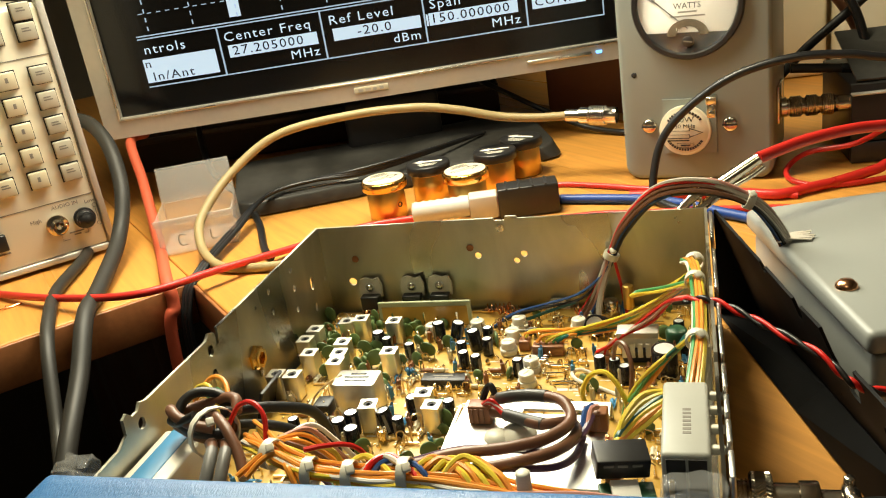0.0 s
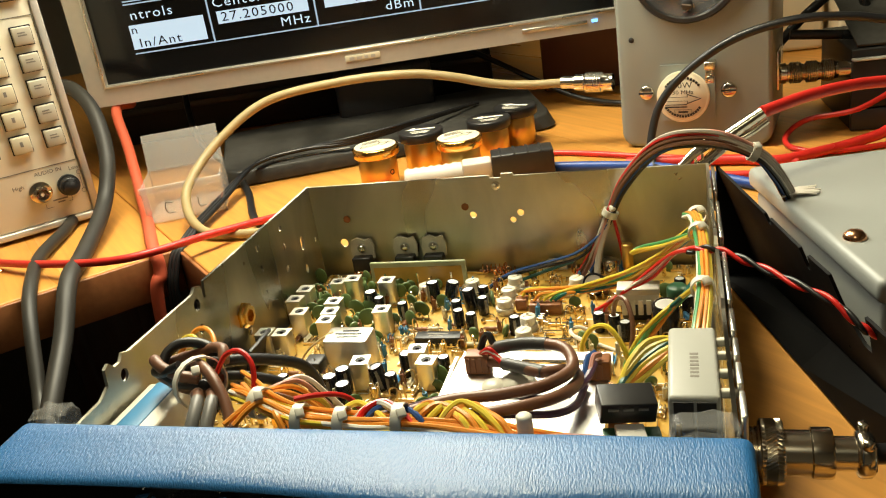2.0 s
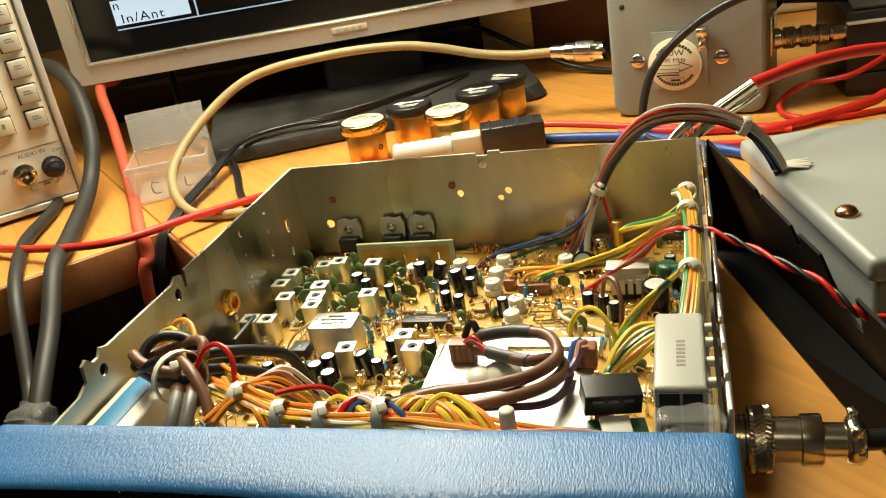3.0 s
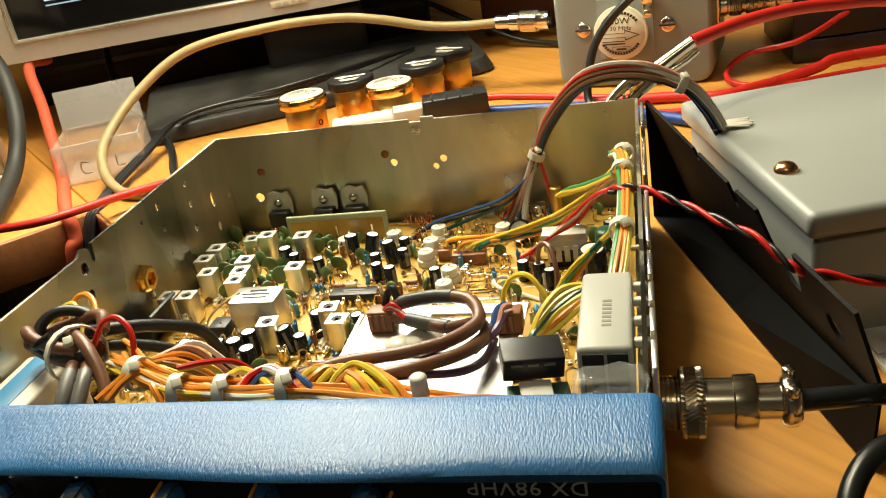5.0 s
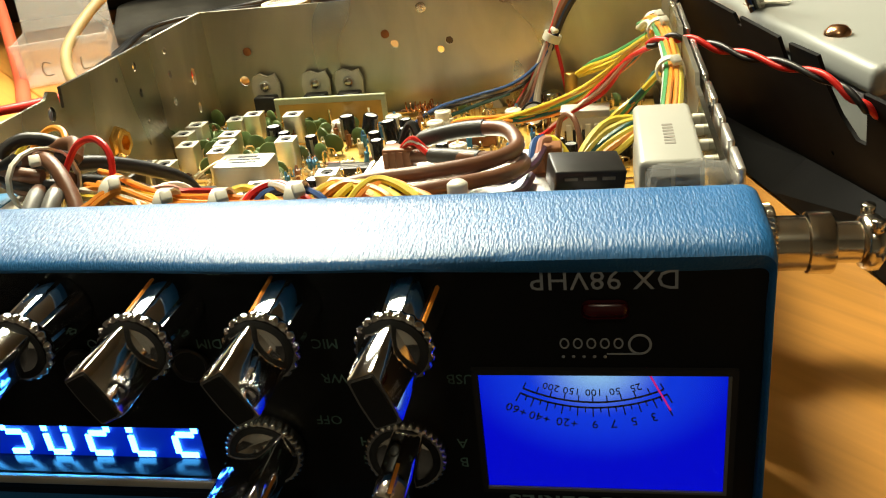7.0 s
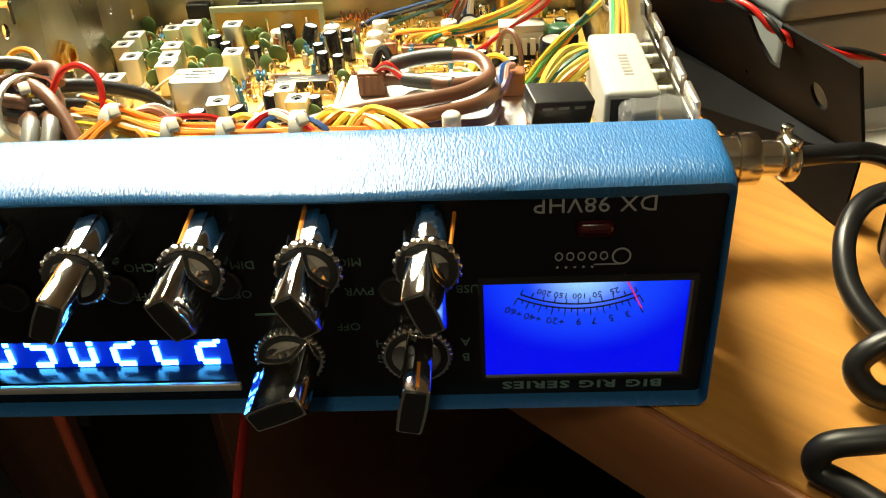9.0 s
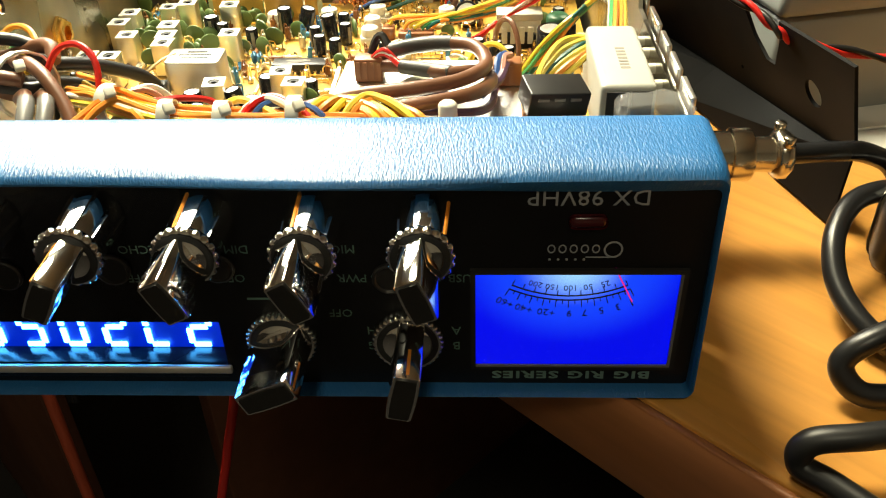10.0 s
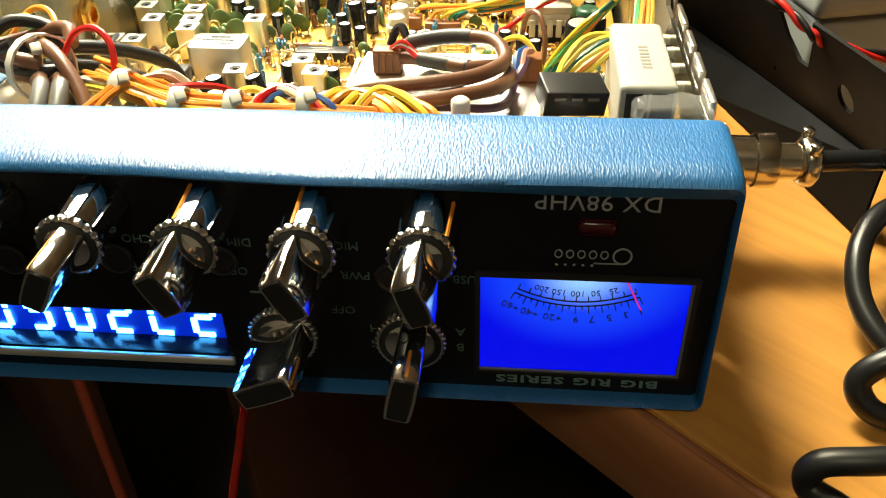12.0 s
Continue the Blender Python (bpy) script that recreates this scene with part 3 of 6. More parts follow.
    part("element_label", rod(0.0159, 0.0002, 44, 0.00005, m=pose(0.0452, -0.0070, 0.0380, 90)), "label_tan", el)
    y = -0.00735
    for text, z, s in (("500W", 0.0459, 0.0058), ("2-30 MHz", 0.0412, 0.0040)):
        writing("lettering", text, s, "print_black", pose(0.0435, y, z, 90), el, width=1.1)
    arrow = [(0.0305, 0.0352), (0.0480, 0.0352), (0.0480, 0.0332), (0.0575, 0.0367), (0.0480, 0.0402), (0.0480, 0.0382), (0.0305, 0.0382)]
    inner = [(0.0310, 0.0355), (0.0484, 0.0355), (0.0484, 0.0340), (0.0565, 0.0367), (0.0484, 0.0394), (0.0484, 0.0379), (0.0310, 0.0379)]
    part("arrow", sheet(arrow, [inner], 0.0001, lambda u, v, q: (u, y - q, v)), "print_black", el)
    part("lettering", merge(bar(0.0330, 0.0480, y - 0.0001, y, 0.0308, 0.0316), bar(0.0330, 0.0480, y - 0.0001, y, 0.0326, 0.0331), bar(0.0395, 0.051, y - 0.0001, y, 0.0292, 0.0294), bar(0.0395, 0.051, y - 0.0001, y, 0.0262, 0.0264), bar(0.0395, 0.0397, y - 0.0001, y, 0.0262, 0.0294), bar(0.0508, 0.051, y - 0.0001, y, 0.0262, 0.0294), bar(0.042, 0.0485, y - 0.0001, y, 0.0272, 0.0283)), "print_black", el)
    part("lettering", merge(*[moved(bar(-0.0007, 0.0007, y - 0.0001, y, 0.0124, 0.0142), pose(0.0452, 0, 0.0380, 0, a)) for a in list(range(-55, 60, 9)) + list(range(125, 240, 8))]), "print_black", el)
    catch = part("element_catch", merge(block(0.0600, 0.0670, -0.010, -0.0018, 0.056, 0.0615, 0.0008), block(0.0605, 0.0660, -0.0095, -0.0075, 0.047, 0.056, 0.0008), rod(0.0024, 0.003, 14, m=pose(0.0640, -0.0095, 0.0505, 90))), "nickel", w, "spring catch for the element")
    # connectors on both sides
    part("connector_flange", block(-0.0022, 0.0002, 0.017, 0.043, 0.034, 0.060, 0.0008), "nickel", w)
    part("connector_flange", block(Wd - 0.0002, Wd + 0.0022, 0.017, 0.043, 0.034, 0.060, 0.0008), "nickel", w)
    return w


wattmeter()


# ---- the grey box and the black cover ----
def grey_box():
    g = thing("grey_box", "grey enamelled metal box with rounded lid, wires entering its top", "metal box", pose(0.2475, 0.128, 0, 0, 0, 104.2))
    # local x runs along the face towards the radio, y into the box (away to the far side)
    part("body", block(0.003, 0.128, -0.20, -0.003, 0.0008, 0.0405, 0.003), "grey_box", g)
    bm = block(0.0, 0.131, -0.204, 0.0, 0.041, 0.0505)
    bmesh.ops.bevel(bm, geom=bm.edges, offset=0.003, segments=3, profile=0.5, affect="EDGES")
    part("lid", bm, "grey_box", g)
    s = part("rivet", lathe([(0.0042, 0), (0.0040, 0.0012), (0.0026, 0.0026), (0, 0.0032)], 18, pose(0.0368, -0.0080, 0.0506)), "copper", g, "coppery screw head")
    for i in range(9):
        part("frayed_strand", tube([(0.084 + 0.0006 * i, 0.001, 0.0516), (0.084 + 0.0008 * i, -0.006 - 0.0006 * (i % 3), 0.0522), (0.083 + 0.0012 * i, -0.013 - 0.0010 * (i % 4), 0.0512 + 0.0004 * (i % 2))], 0.00050, 5, 4), "wire_white", g)
    return g


grey_box()


def black_cover():
    c = thing("case_cover", "black sheet-metal radio cover with notches, leaning beside the radio", "cover")
    # top edge near the radio leans over its foot
    top0, top1 = Vector((0.2008, 0.2355, 0.0578)), Vector((0.2465, 0.0665, 0.0535))
    foot = Vector((0.018, 0.005, 0)) 
    L = (top1 - top0).length
    ex = (top1 - top0).normalized()
    down = (foot - Vector((0, 0, 0.052))).normalized()
    nrm = ex.cross(down).normalized()
    hole = circle2(L - 0.022, 0.021, 0.0042, 0.0045)
    out = [(0, 0), (L * 0.335, 0), (L * 0.345, 0.0035), (L * 0.362, 0.0035), (L * 0.366, 0), (L * 0.525, 0), (L * 0.53, 0.0075), (L * 0.545, 0.0085), (L * 0.556, 0.0055), (L * 0.565, 0.0),
           (L * 0.665, -0.001), (L * 0.672, 0.009), (L * 0.69, 0.016), (L * 0.725, 0.022), (L * 0.755, 0.0215), (L * 0.782, 0.011), (L * 0.79, 0.0035), (L, 0.001), (L - 0.0035, 0.0330), (L * 0.5, 0.0455), (0, 0.0598)]
    part("flange", sheet(out, [hole, circle2(L * 0.62, 0.034, 0.0008, n=8)], 0.0011, lambda u, v, w: top0 + ex * u + down * v + nrm * w), "black_sheet", c)
    # a dark infill runs from the flange's lower edge to the desk by the radio
    near, far = top0 + ex * (L - 0.0035) + down * 0.0330, top0 + down * 0.0598
    mid = top0 + ex * (L * 0.5) + down * 0.0455
    f0, f1 = Vector((0.2545, 0.0712, 0.0008)), Vector((0.2020, 0.2420, 0.0008))
    bm = bmesh.new()
    up = [bm.verts.new(v) for v in (near, mid, far)]
    lo = [bm.verts.new(v) for v in (f0, f0.lerp(f1, 0.5), f1)]
    for i in range(2):
        bm.faces.new((up[i], up[i + 1], lo[i + 1], lo[i]))
    corner = bm.verts.new(top0)
    bm.faces.new((up[2], corner, lo[2]))
    bmesh.ops.recalc_face_normals(bm, faces=bm.faces)
    bmesh.ops.solidify(bm, geom=bm.faces[:], thickness=0.0009)
    part("lower_panel", bm, "black_sheet", c, smooth=False)
    return c


black_cover()


def paper_pad():
    p = thing("paper_pad", "white paper pad lying on the desk before the grey box", "paper", pose(0.2690, 0.1105, 0, 0, 0, 12))
    part("backing", block(0.0, 0.105, 0.0, 0.036, 0.0004, 0.0026, 0.0003), "white_card", p)
    top = part("top_sheet", block(0.001, 0.104, 0.012, 0.0355, 0.0029, 0.0040, 0.0003), "white_card", p)
    return p


paper_pad()

# ---- the radio, upside down with its bottom cover off ----
PANEL_Y = 0.004


def radio():
    r = thing("radio", "upside-down mobile radio with blue vinyl front, opened circuit side up", "radio")
    T = 0.0012
    # chassis: base, back, two sides
    part("base_plate", block(0.003, 0.1965, 0.030, 0.2335, 0.0006, 0.0018), "tin", r)
    back_holes = [circle2(0.1065, 0.0375, 0.0015), circle2(0.1105, 0.041, 0.0017), circle2(0.017, 0.029, 0.0022), circle2(0.087, 0.041, 0.0017), circle2(0.100, 0.0555, 0.0012)]
    back = [(0.0018, 0.0018), (0.1977, 0.0018), (0.1977, 0.060), (0.109, 0.060), (0.1085, 0.0612), (0.103, 0.0612), (0.1025, 0.0592), (0.0975, 0.0592), (0.097, 0.0606), (0.0018, 0.060)]
    part("back_wall", sheet(back, back_holes, T, lambda u, v, w: (u, 0.2335 + w, v)), "tin", r)
    left = [(0.030, 0.0018), (0.2334, 0.0018), (0.2334, 0.0602), (0.1265, 0.0605), (0.1232, 0.0605), (0.1222, 0.054), (0.1206, 0.054), (0.1204, 0.0595), (0.1165, 0.0610), (0.1135, 0.0590), (0.070, 0.0595), (0.0665, 0.0608), (0.0645, 0.0585), (0.061, 0.0585), (0.0585, 0.0612), (0.0560, 0.0600), (0.0555, 0.0545), (0.050, 0.0520), (0.030, 0.0515)]
    holes = [circle2(y, z, a * 0.8, b * 0.8) for y, z, a, b in ((0.170, 0.054, 0.0016, 0.0022), (0.195, 0.044, 0.0016, 0.0022), (0.230, 0.033, 0.0009, 0.0016), (0.156, 0.053, 0.0012, 0.0012), (0.170, 0.044, 0.0012, 0.0022), (0.194, 0.033, 0.0016, 0.0022),
                                                    (0.170, 0.033, 0.0013, 0.0013), (0.195, 0.0535, 0.0018, 0.0018), (0.2145, 0.0375, 0.0022, 0.0045), (0.214, 0.024, 0.0016, 0.0028), (0.115, 0.054, 0.0026, 0.0030), (0.114, 0.044, 0.0022, 0.0026), (0.0645, 0.0535, 0.0026, 0.0028))]
    part("side_wall", sheet(left, holes, T, lambda u, v, w: (0.003 - w, u, v)), "tin", r, "tinned side wall with a row of holes")
    right = [(0.030, 0.0018), (0.2334, 0.0018), (0.2334, 0.0600), (0.20, 0.0600), (0.198, 0.0575), (0.19, 0.0575), (0.188, 0.0600), (0.15, 0.0600), (0.148, 0.0575), (0.140, 0.0575), (0.138, 0.0600), (0.10, 0.0600), (0.0985, 0.0570), (0.030, 0.0570)]
    part("side_wall", sheet(right, [circle2(0.09, 0.050, 0.002), circle2(0.16, 0.040, 0.003)], T, lambda u, v, w: (0.1965 + w, u, v)), "tin", r)
    part("side_lip", merge(*[block(0.1985, 0.2000, a, b, 0.050, 0.0595, 0.0004) for a, b in ((0.036, 0.048), (0.0515, 0.0625), (0.066, 0.076), (0.080, 0.094), (0.10, 0.137), (0.150, 0.187), (0.200, 0.232))]), "tin_edge", r, "bright folded lip of the side wall")
    for y, z in ((0.146, 0.033),):
        j = part("jack", lathe([(0.0062, 0), (0.0062, 0.0012), (0.0048, 0.002), (0.0048, 0.003), (0.003, 0.003), (0.003, 0.001), (0, 0.001)], 6, pose(0.0031, y, z, 0, 90)), "brass", r, "hexagonal jack nut")
        part("jack_lug", block(0.0035, 0.0050, y - 0.0012, y + 0.0012, z - 0.0090, z - 0.0055, 0.0004), "nickel", j)
    for x, z in ((0.021, 0.042), (0.0835, 0.0455)):
        part("rust_spot", rod(0.0019, 0.0004, 9, 0.0001, pose(x, 0.2333, z, 90)), "rust", r)
    part("screw", lathe([(0.0022, 0), (0.0022, 0.0006), (0, 0.0012)], 14, pose(0.100, 0.2333, 0.0555, 90)), "nickel", r)
    # front bezel: a deep blue shroud open at the front, its lip sagging
    bez = part("bezel", bezel_mesh(), "leather", r, "blue grained vinyl front surround")
    part("front_panel", sheet([(-0.0035, 0.0018), (0.1994, 0.0018), (0.1994, 0.0567), (0.165, 0.0569), (0.145, 0.0582), (0.128, 0.0592), (-0.0035, 0.0592)], [[(0.1497, 0.0077), (0.1949, 0.0077), (0.1949, 0.0357), (0.1497, 0.0357)], [(0.030, 0.0080), (0.0925, 0.0080), (0.0925, 0.0208), (0.030, 0.0208)]], 0.0005, lambda u, v, w: (u, PANEL_Y + w, v)), "panel", r)
    part("panel_back", block(-0.002, 0.1985, 0.0165, 0.0185, 0.003, 0.0560), "black_matte", r)
    return r


def bezel_mesh():
    """Rings of a rounded rectangle swept from the back edge round the lip to the inside."""
    x0, x1, z0, z1 = -0.0045, 0.2005, 0.0008, 0.0612
    bm = bmesh.new()

    def ring(y, inset, sag=0.0, n=6, rad=0.003, drop=0.0, back=0.0):
        pts = []
        for cx, cz, a0 in ((x1 - inset * 0.5, z1 - inset, 0), (x0 + inset * 0.5, z1 - inset, 90), (x0 + inset * 0.5, z0 + inset * 0.5, 180), (x1 - inset * 0.5, z0 + inset * 0.5, 270)):
            rr = max(0.0006, rad - inset * 0.6)
            sx, sz = (-1 if a0 in (0, 270) else 1), (-1 if a0 in (0, 90) else 1)
            for k in range(n):
                a = radians(a0 + 90 * k / (n - 1))
                pts.append((cx + sx * rr + rr * math.cos(a), cz + sz * rr + rr * math.sin(a)))
        dense = []
        for (ax, az), (bx, bz) in zip(pts, pts[1:] + pts[:1]):
            m = 50 if abs(bx - ax) > 0.1 else 1
            dense += [(ax + (bx - ax) * i / m, az + (bz - az) * i / m) for i in range(m)]
        out = []
        for px, pz in dense:
            dy = dz = 0.0
            if pz > 0.05:
                # the top lip droops towards the centre of its length and swells near one end
                wave = math.sin((px - 0.02) * 34) * 0.0008 + (0.0003 * math.exp(-((px - 0.170) / 0.018) ** 2) - 0.0014 * math.exp(-((px - 0.115) / 0.03) ** 2))
                dy = sag * (0.0010 + wave)
                dz = -sag * 0.0004
                # towards one end the front edge turns down into a deep, loose fold
                fold = min(1.0, max(0.0, (px - 0.128) / 0.050))
                fold = fold * fold * (3 - 2 * fold)
                dz -= fold * drop
                dy += fold * back
                dz -= max(0.0, 0.020 - y) * 0.03
            out.append(bm.verts.new((px, y + dy, pz + dz)))
        return out

    rings = [ring(0.0245, 0.0012), ring(0.0250, 0.0003), ring(0.0240, 0.0), ring(0.020, 0.0), ring(0.015, 0.0), ring(0.010, 0.0, 0.2), ring(0.0085, 0.0, 0.3), ring(0.005, 0.0001, 0.5, drop=0.0002, back=0.0004), ring(0.0014, 0.0004, 1.0, drop=0.0006, back=0.0012), ring(0.0004, 0.0009, 1.0, drop=0.0010, back=0.0014), ring(0.0, 0.0016, 1.0, drop=0.0016, back=0.0022), ring(0.0012, 0.0028, 0.9, drop=0.0025, back=0.0022), ring(0.0040, 0.0030, 0.3, drop=0.0016), ring(0.0058, 0.0030)]
    for a, b in zip(rings, rings[1:]):
        for i in range(len(a)):
            j = (i + 1) % len(a)
            bm.faces.new((a[i], a[j], b[j], b[i]))
    # plain back flange
    inner = ring(0.0245, 0.004)
    for i in range(len(inner)):
        j = (i + 1) % len(inner)
        bm.faces.new((rings[0][j], rings[0][i], inner[i], inner[j]))
    return bm


RADIO = radio()
UPSIDE = pose(0, 0, 0, 90) @ pose(0, 0, 0, 0, 0, 180)   # writing turned upside down on the front


# ---- controls on the radio's front ----
def on_panel(x, z, y=PANEL_Y - 0.0002):
    return pose(x, y, z) @ pose(0, 0, 0, 90) @ pose(0, 0, 0, 0, 0, 180)


for text, x, z, size, mat, sp in (("DX 98VHP", 0.1731, 0.0538, 0.0052, "print_white", 1.05), 
                                  ("OFF", 0.098, 0.0335, 0.0030, "print_green", 1), ("OFF", 0.0775, 0.0335, 0.0030, "print_green", 1), ("LSB PWR", 0.1265, 0.0335, 0.0030, "print_green", 1),
                                  ("USB", 0.1470, 0.0335, 0.0030, "print_green", 1), ("OFF", 0.1205, 0.0238, 0.0030, "print_green", 1), ("H", 0.1270, 0.0187, 0.0032, "print_green", 1),
                                  ("G", 0.1270, 0.0142, 0.0032, "print_green", 1), ("A", 0.1460, 0.0187, 0.0032, "print_green", 1), ("B", 0.1460, 0.0142, 0.0032, "print_green", 1),
                                  ("DIM", 0.0998, 0.0412, 0.0030, "print_green", 1), ("ECHO", 0.0785, 0.0412, 0.0030, "print_green", 1), ("MIC", 0.1225, 0.0412, 0.0030, "print_green", 1),
                                  ("OFF", 0.1055, 0.0570, 0.0030, "print_green", 1)):
    writing("lettering", text, size, mat, on_panel(x, z), RADIO, sp)
writing("lettering", "BIG RIG SERIES", 0.0031, "print_teal", on_panel(0.1722, 0.0053), RADIO, 1.12, width=1.62, bold=0.00009)
part("switch_line", merge(bar(0.1002, 0.1062, PANEL_Y - 0.0003, PANEL_Y, 0.0275, 0.0279), bar(0.1058, 0.1062, PANEL_Y - 0.0003, PANEL_Y, 0.0279, 0.0320)), "print_green", RADIO)
# the maker's mark, as plain strokes
mark_y = PANEL_Y - 0.0003
def stroke(loop):
    return sheet(loop[0], loop[1:], 0.0001, lambda u, v, w: (u, mark_y - w, v))


letters = [stroke([circle2(x, 0.0412, 0.00085, 0.0011), circle2(x, 0.0412, 0.00058, 0.0008)]) for x in (0.1753, 0.1730, 0.1707, 0.1684, 0.1661)]
letters.append(bar(0.1733, 0.1790, mark_y - 0.0001, mark_y, 0.0389, 0.0392))
letters.append(stroke([circle2(0.1789, 0.0410, 0.0020, 0.0021, 24), circle2(0.1789, 0.0410, 0.0016, 0.0017, 24)]))
letters += [rod(0.0003, 0.0002, 8, 0.00005, pose(0.1658 + 0.0018 * i, mark_y, 0.0385, 90)) for i in range(5)]
part("maker_mark", merge(*letters), "print_white", RADIO, "pale printed maker's mark")
for x, z in ((0.0480, 0.0345), (0.0722, 0.0360), (0.0950, 0.0365), (0.1320, 0.0335)):
    part("switch_ring", lathe([(0.0039, 0), (0.0039, 0.0008), (0.0034, 0.0011), (0.0030, 0.0006), (0.0, 0.0006)], 24, pose(x, PANEL_Y - 0.0001, z, 90)), "black_plastic", RADIO, "glossy black push switch ring")
led = part("indicator", block(0.1692, 0.1772, PANEL_Y - 0.0016, PANEL_Y + 0.0002, 0.0466, 0.0498, 0.0014, 3), "red_led", RADIO, "unlit dark red indicator lens")


def meter(r):
    g = part("meter", sheet([(0.1492, 0.0074), (0.1953, 0.0074), (0.1953, 0.0360), (0.1492, 0.0360)], [[(0.1503, 0.0085), (0.1942, 0.0085), (0.1942, 0.0349), (0.1503, 0.0349)]], 0.0011, lambda u, v, w: (u, PANEL_Y - 0.0010 + w, v)), "black_matte", r, "lit blue signal meter with curved scale")
    part("scale_card", block(0.1470, 0.1975, 0.0050, 0.0058, 0.0045, 0.0372), "meter_glow", g)
    part("meter_rim", merge(block(0.1503, 0.1942, 0.0028, 0.0033, 0.0085, 0.0090), block(0.1936, 0.1942, 0.0028, 0.0033, 0.0090, 0.0349)), "shrink_grey", g, "thin grey inner edge of the meter frame")
    cx, cz, y = 0.1706, 0.0554, 0.0048
    r1, r2 = 0.0272, 0.0284

    def arc(rad, a0, a1, t):
        n = 36
        up = [(cx + (rad + t) * math.sin(radians(a0 + (a1 - a0) * i / n)), cz - (rad + t) * math.cos(radians(a0 + (a1 - a0) * i / n))) for i in range(n + 1)]
        dn = [(cx + rad * math.sin(radians(a0 + (a1 - a0) * i / n)), cz - rad * math.cos(radians(a0 + (a1 - a0) * i / n))) for i in range(n + 1)]
        return sheet(up + dn[::-1], [], 0.0001, lambda u, v, w: (u, y - w, v))

    part("scale_arc", arc(r1, -27, 27, 0.00034), "print_black", g)
    part("scale_arc", arc(r2, -27, 27, 0.00034), "print_black", g)
    ticks = []
    for i in range(21):
        a = -27 + 54 * i / 20
        ticks.append(moved(bar(-0.00011, 0.00011, y - 0.0001, y, -r2 - (0.0022 if i % 2 == 0 else 0.0012), -r2), pose(cx, 0, cz, 0, -a)))
        if i % 2 == 0:
            ticks.append(moved(bar(-0.00011, 0.00011, y - 0.0001, y, -r1, -r1 + 0.0012), pose(cx, 0, cz, 0, -a)))
    part("scale_ticks", merge(*ticks), "print_black", g)
    for text, a in (("+60", -25.5), ("+40", -17.5), ("+20", -8.5), ("9", 0.5), ("7", 6.5), ("5", 13), ("3", 19.5), ("1", 25)):
        writing("scale_number", text, 0.0026, "print_black", pose(cx + 0.0322 * math.sin(radians(a)), y - 0.0001, cz - 0.0322 * math.cos(radians(a)), 90) @ pose(0, 0, 0, 0, 0, 180 + a), g)
    for text, a in (("200", -17), ("150", -8.5), ("100", 0.5), ("50", 9), ("25", 17.5)):
        writing("scale_number", text, 0.0021, "print_black", pose(cx + 0.0251 * math.sin(radians(a)), y - 0.0001, cz - 0.0251 * math.cos(radians(a)), 90) @ pose(0, 0, 0, 0, 0, 180 + a), g)
    part("needle", moved(bar(-0.00016, 0.00016, y - 0.0009, y - 0.0006, -0.0315, -0.0215), pose(cx, 0, cz, 0, -25.5)), "needle", g, "thin red needle at rest")
    part("meter_window", block(0.1503, 0.1942, 0.0036, 0.0042, 0.0085, 0.0349), "glass", g).visible_shadow = False
    return g


meter(RADIO)


def frequency_display(r):
    d = part("frequency_display", merge(block(0.0300, 0.0925, 0.0106, 0.0116, 0.0040, 0.0222)), "black_matte", r, "lit blue seven-segment frequency display")
    part("display_backing", block(0.0305, 0.0920, 0.0102, 0.0105, 0.0052, 0.0218), glow("display_backing", (0.0, 0.02, 0.55), 0.42), d)
    part("display_sill", block(0.0302, 0.0922, 0.0036, 0.0101, 0.0040, 0.0080, 0.0003), "panel", d)
    part("display_rim", block(0.0296, 0.0936, PANEL_Y - 0.0014, PANEL_Y - 0.0001, 0.0060, 0.0081, 0.0004), "frame_silver", d, "silver lower edge of the display window")
    segs = {"a": (0, 1, 1), "b": (1, 0.5, 0), "c": (1, -0.5, 0), "d": (0, -1, 1), "e": (-1, -0.5, 0), "f": (-1, 0.5, 0), "g": (0, 0, 1)}
    shown = {"0": "abcdef", "2": "abged", "5": "afgcd", "7": "abc"}
    hx, hz, t = 0.0024, 0.0054, 0.00075
    for i, digit in enumerate("272050"):
        cx, cz = 0.0852 - 0.01015 * i, 0.0143
        for s in shown[digit]:
            sx, sz, flat = segs[s]
            x, z = cx - sx * hx, cz - sz * hz
            long = (hx if flat else hz / 2) - 0.00035
            b = block(x - (long if flat else t), x + (long if flat else t), 0.0096, 0.0101, z - (t if flat else long), z + (t if flat else long), 0.0002, 1)
            part("segment", b, "digit_glow", d)
    part("decimal_point", block(0.0740, 0.0750, 0.0096, 0.0101, 0.0205, 0.0215), "digit_glow", d)
    return d


frequency_display(RADIO)


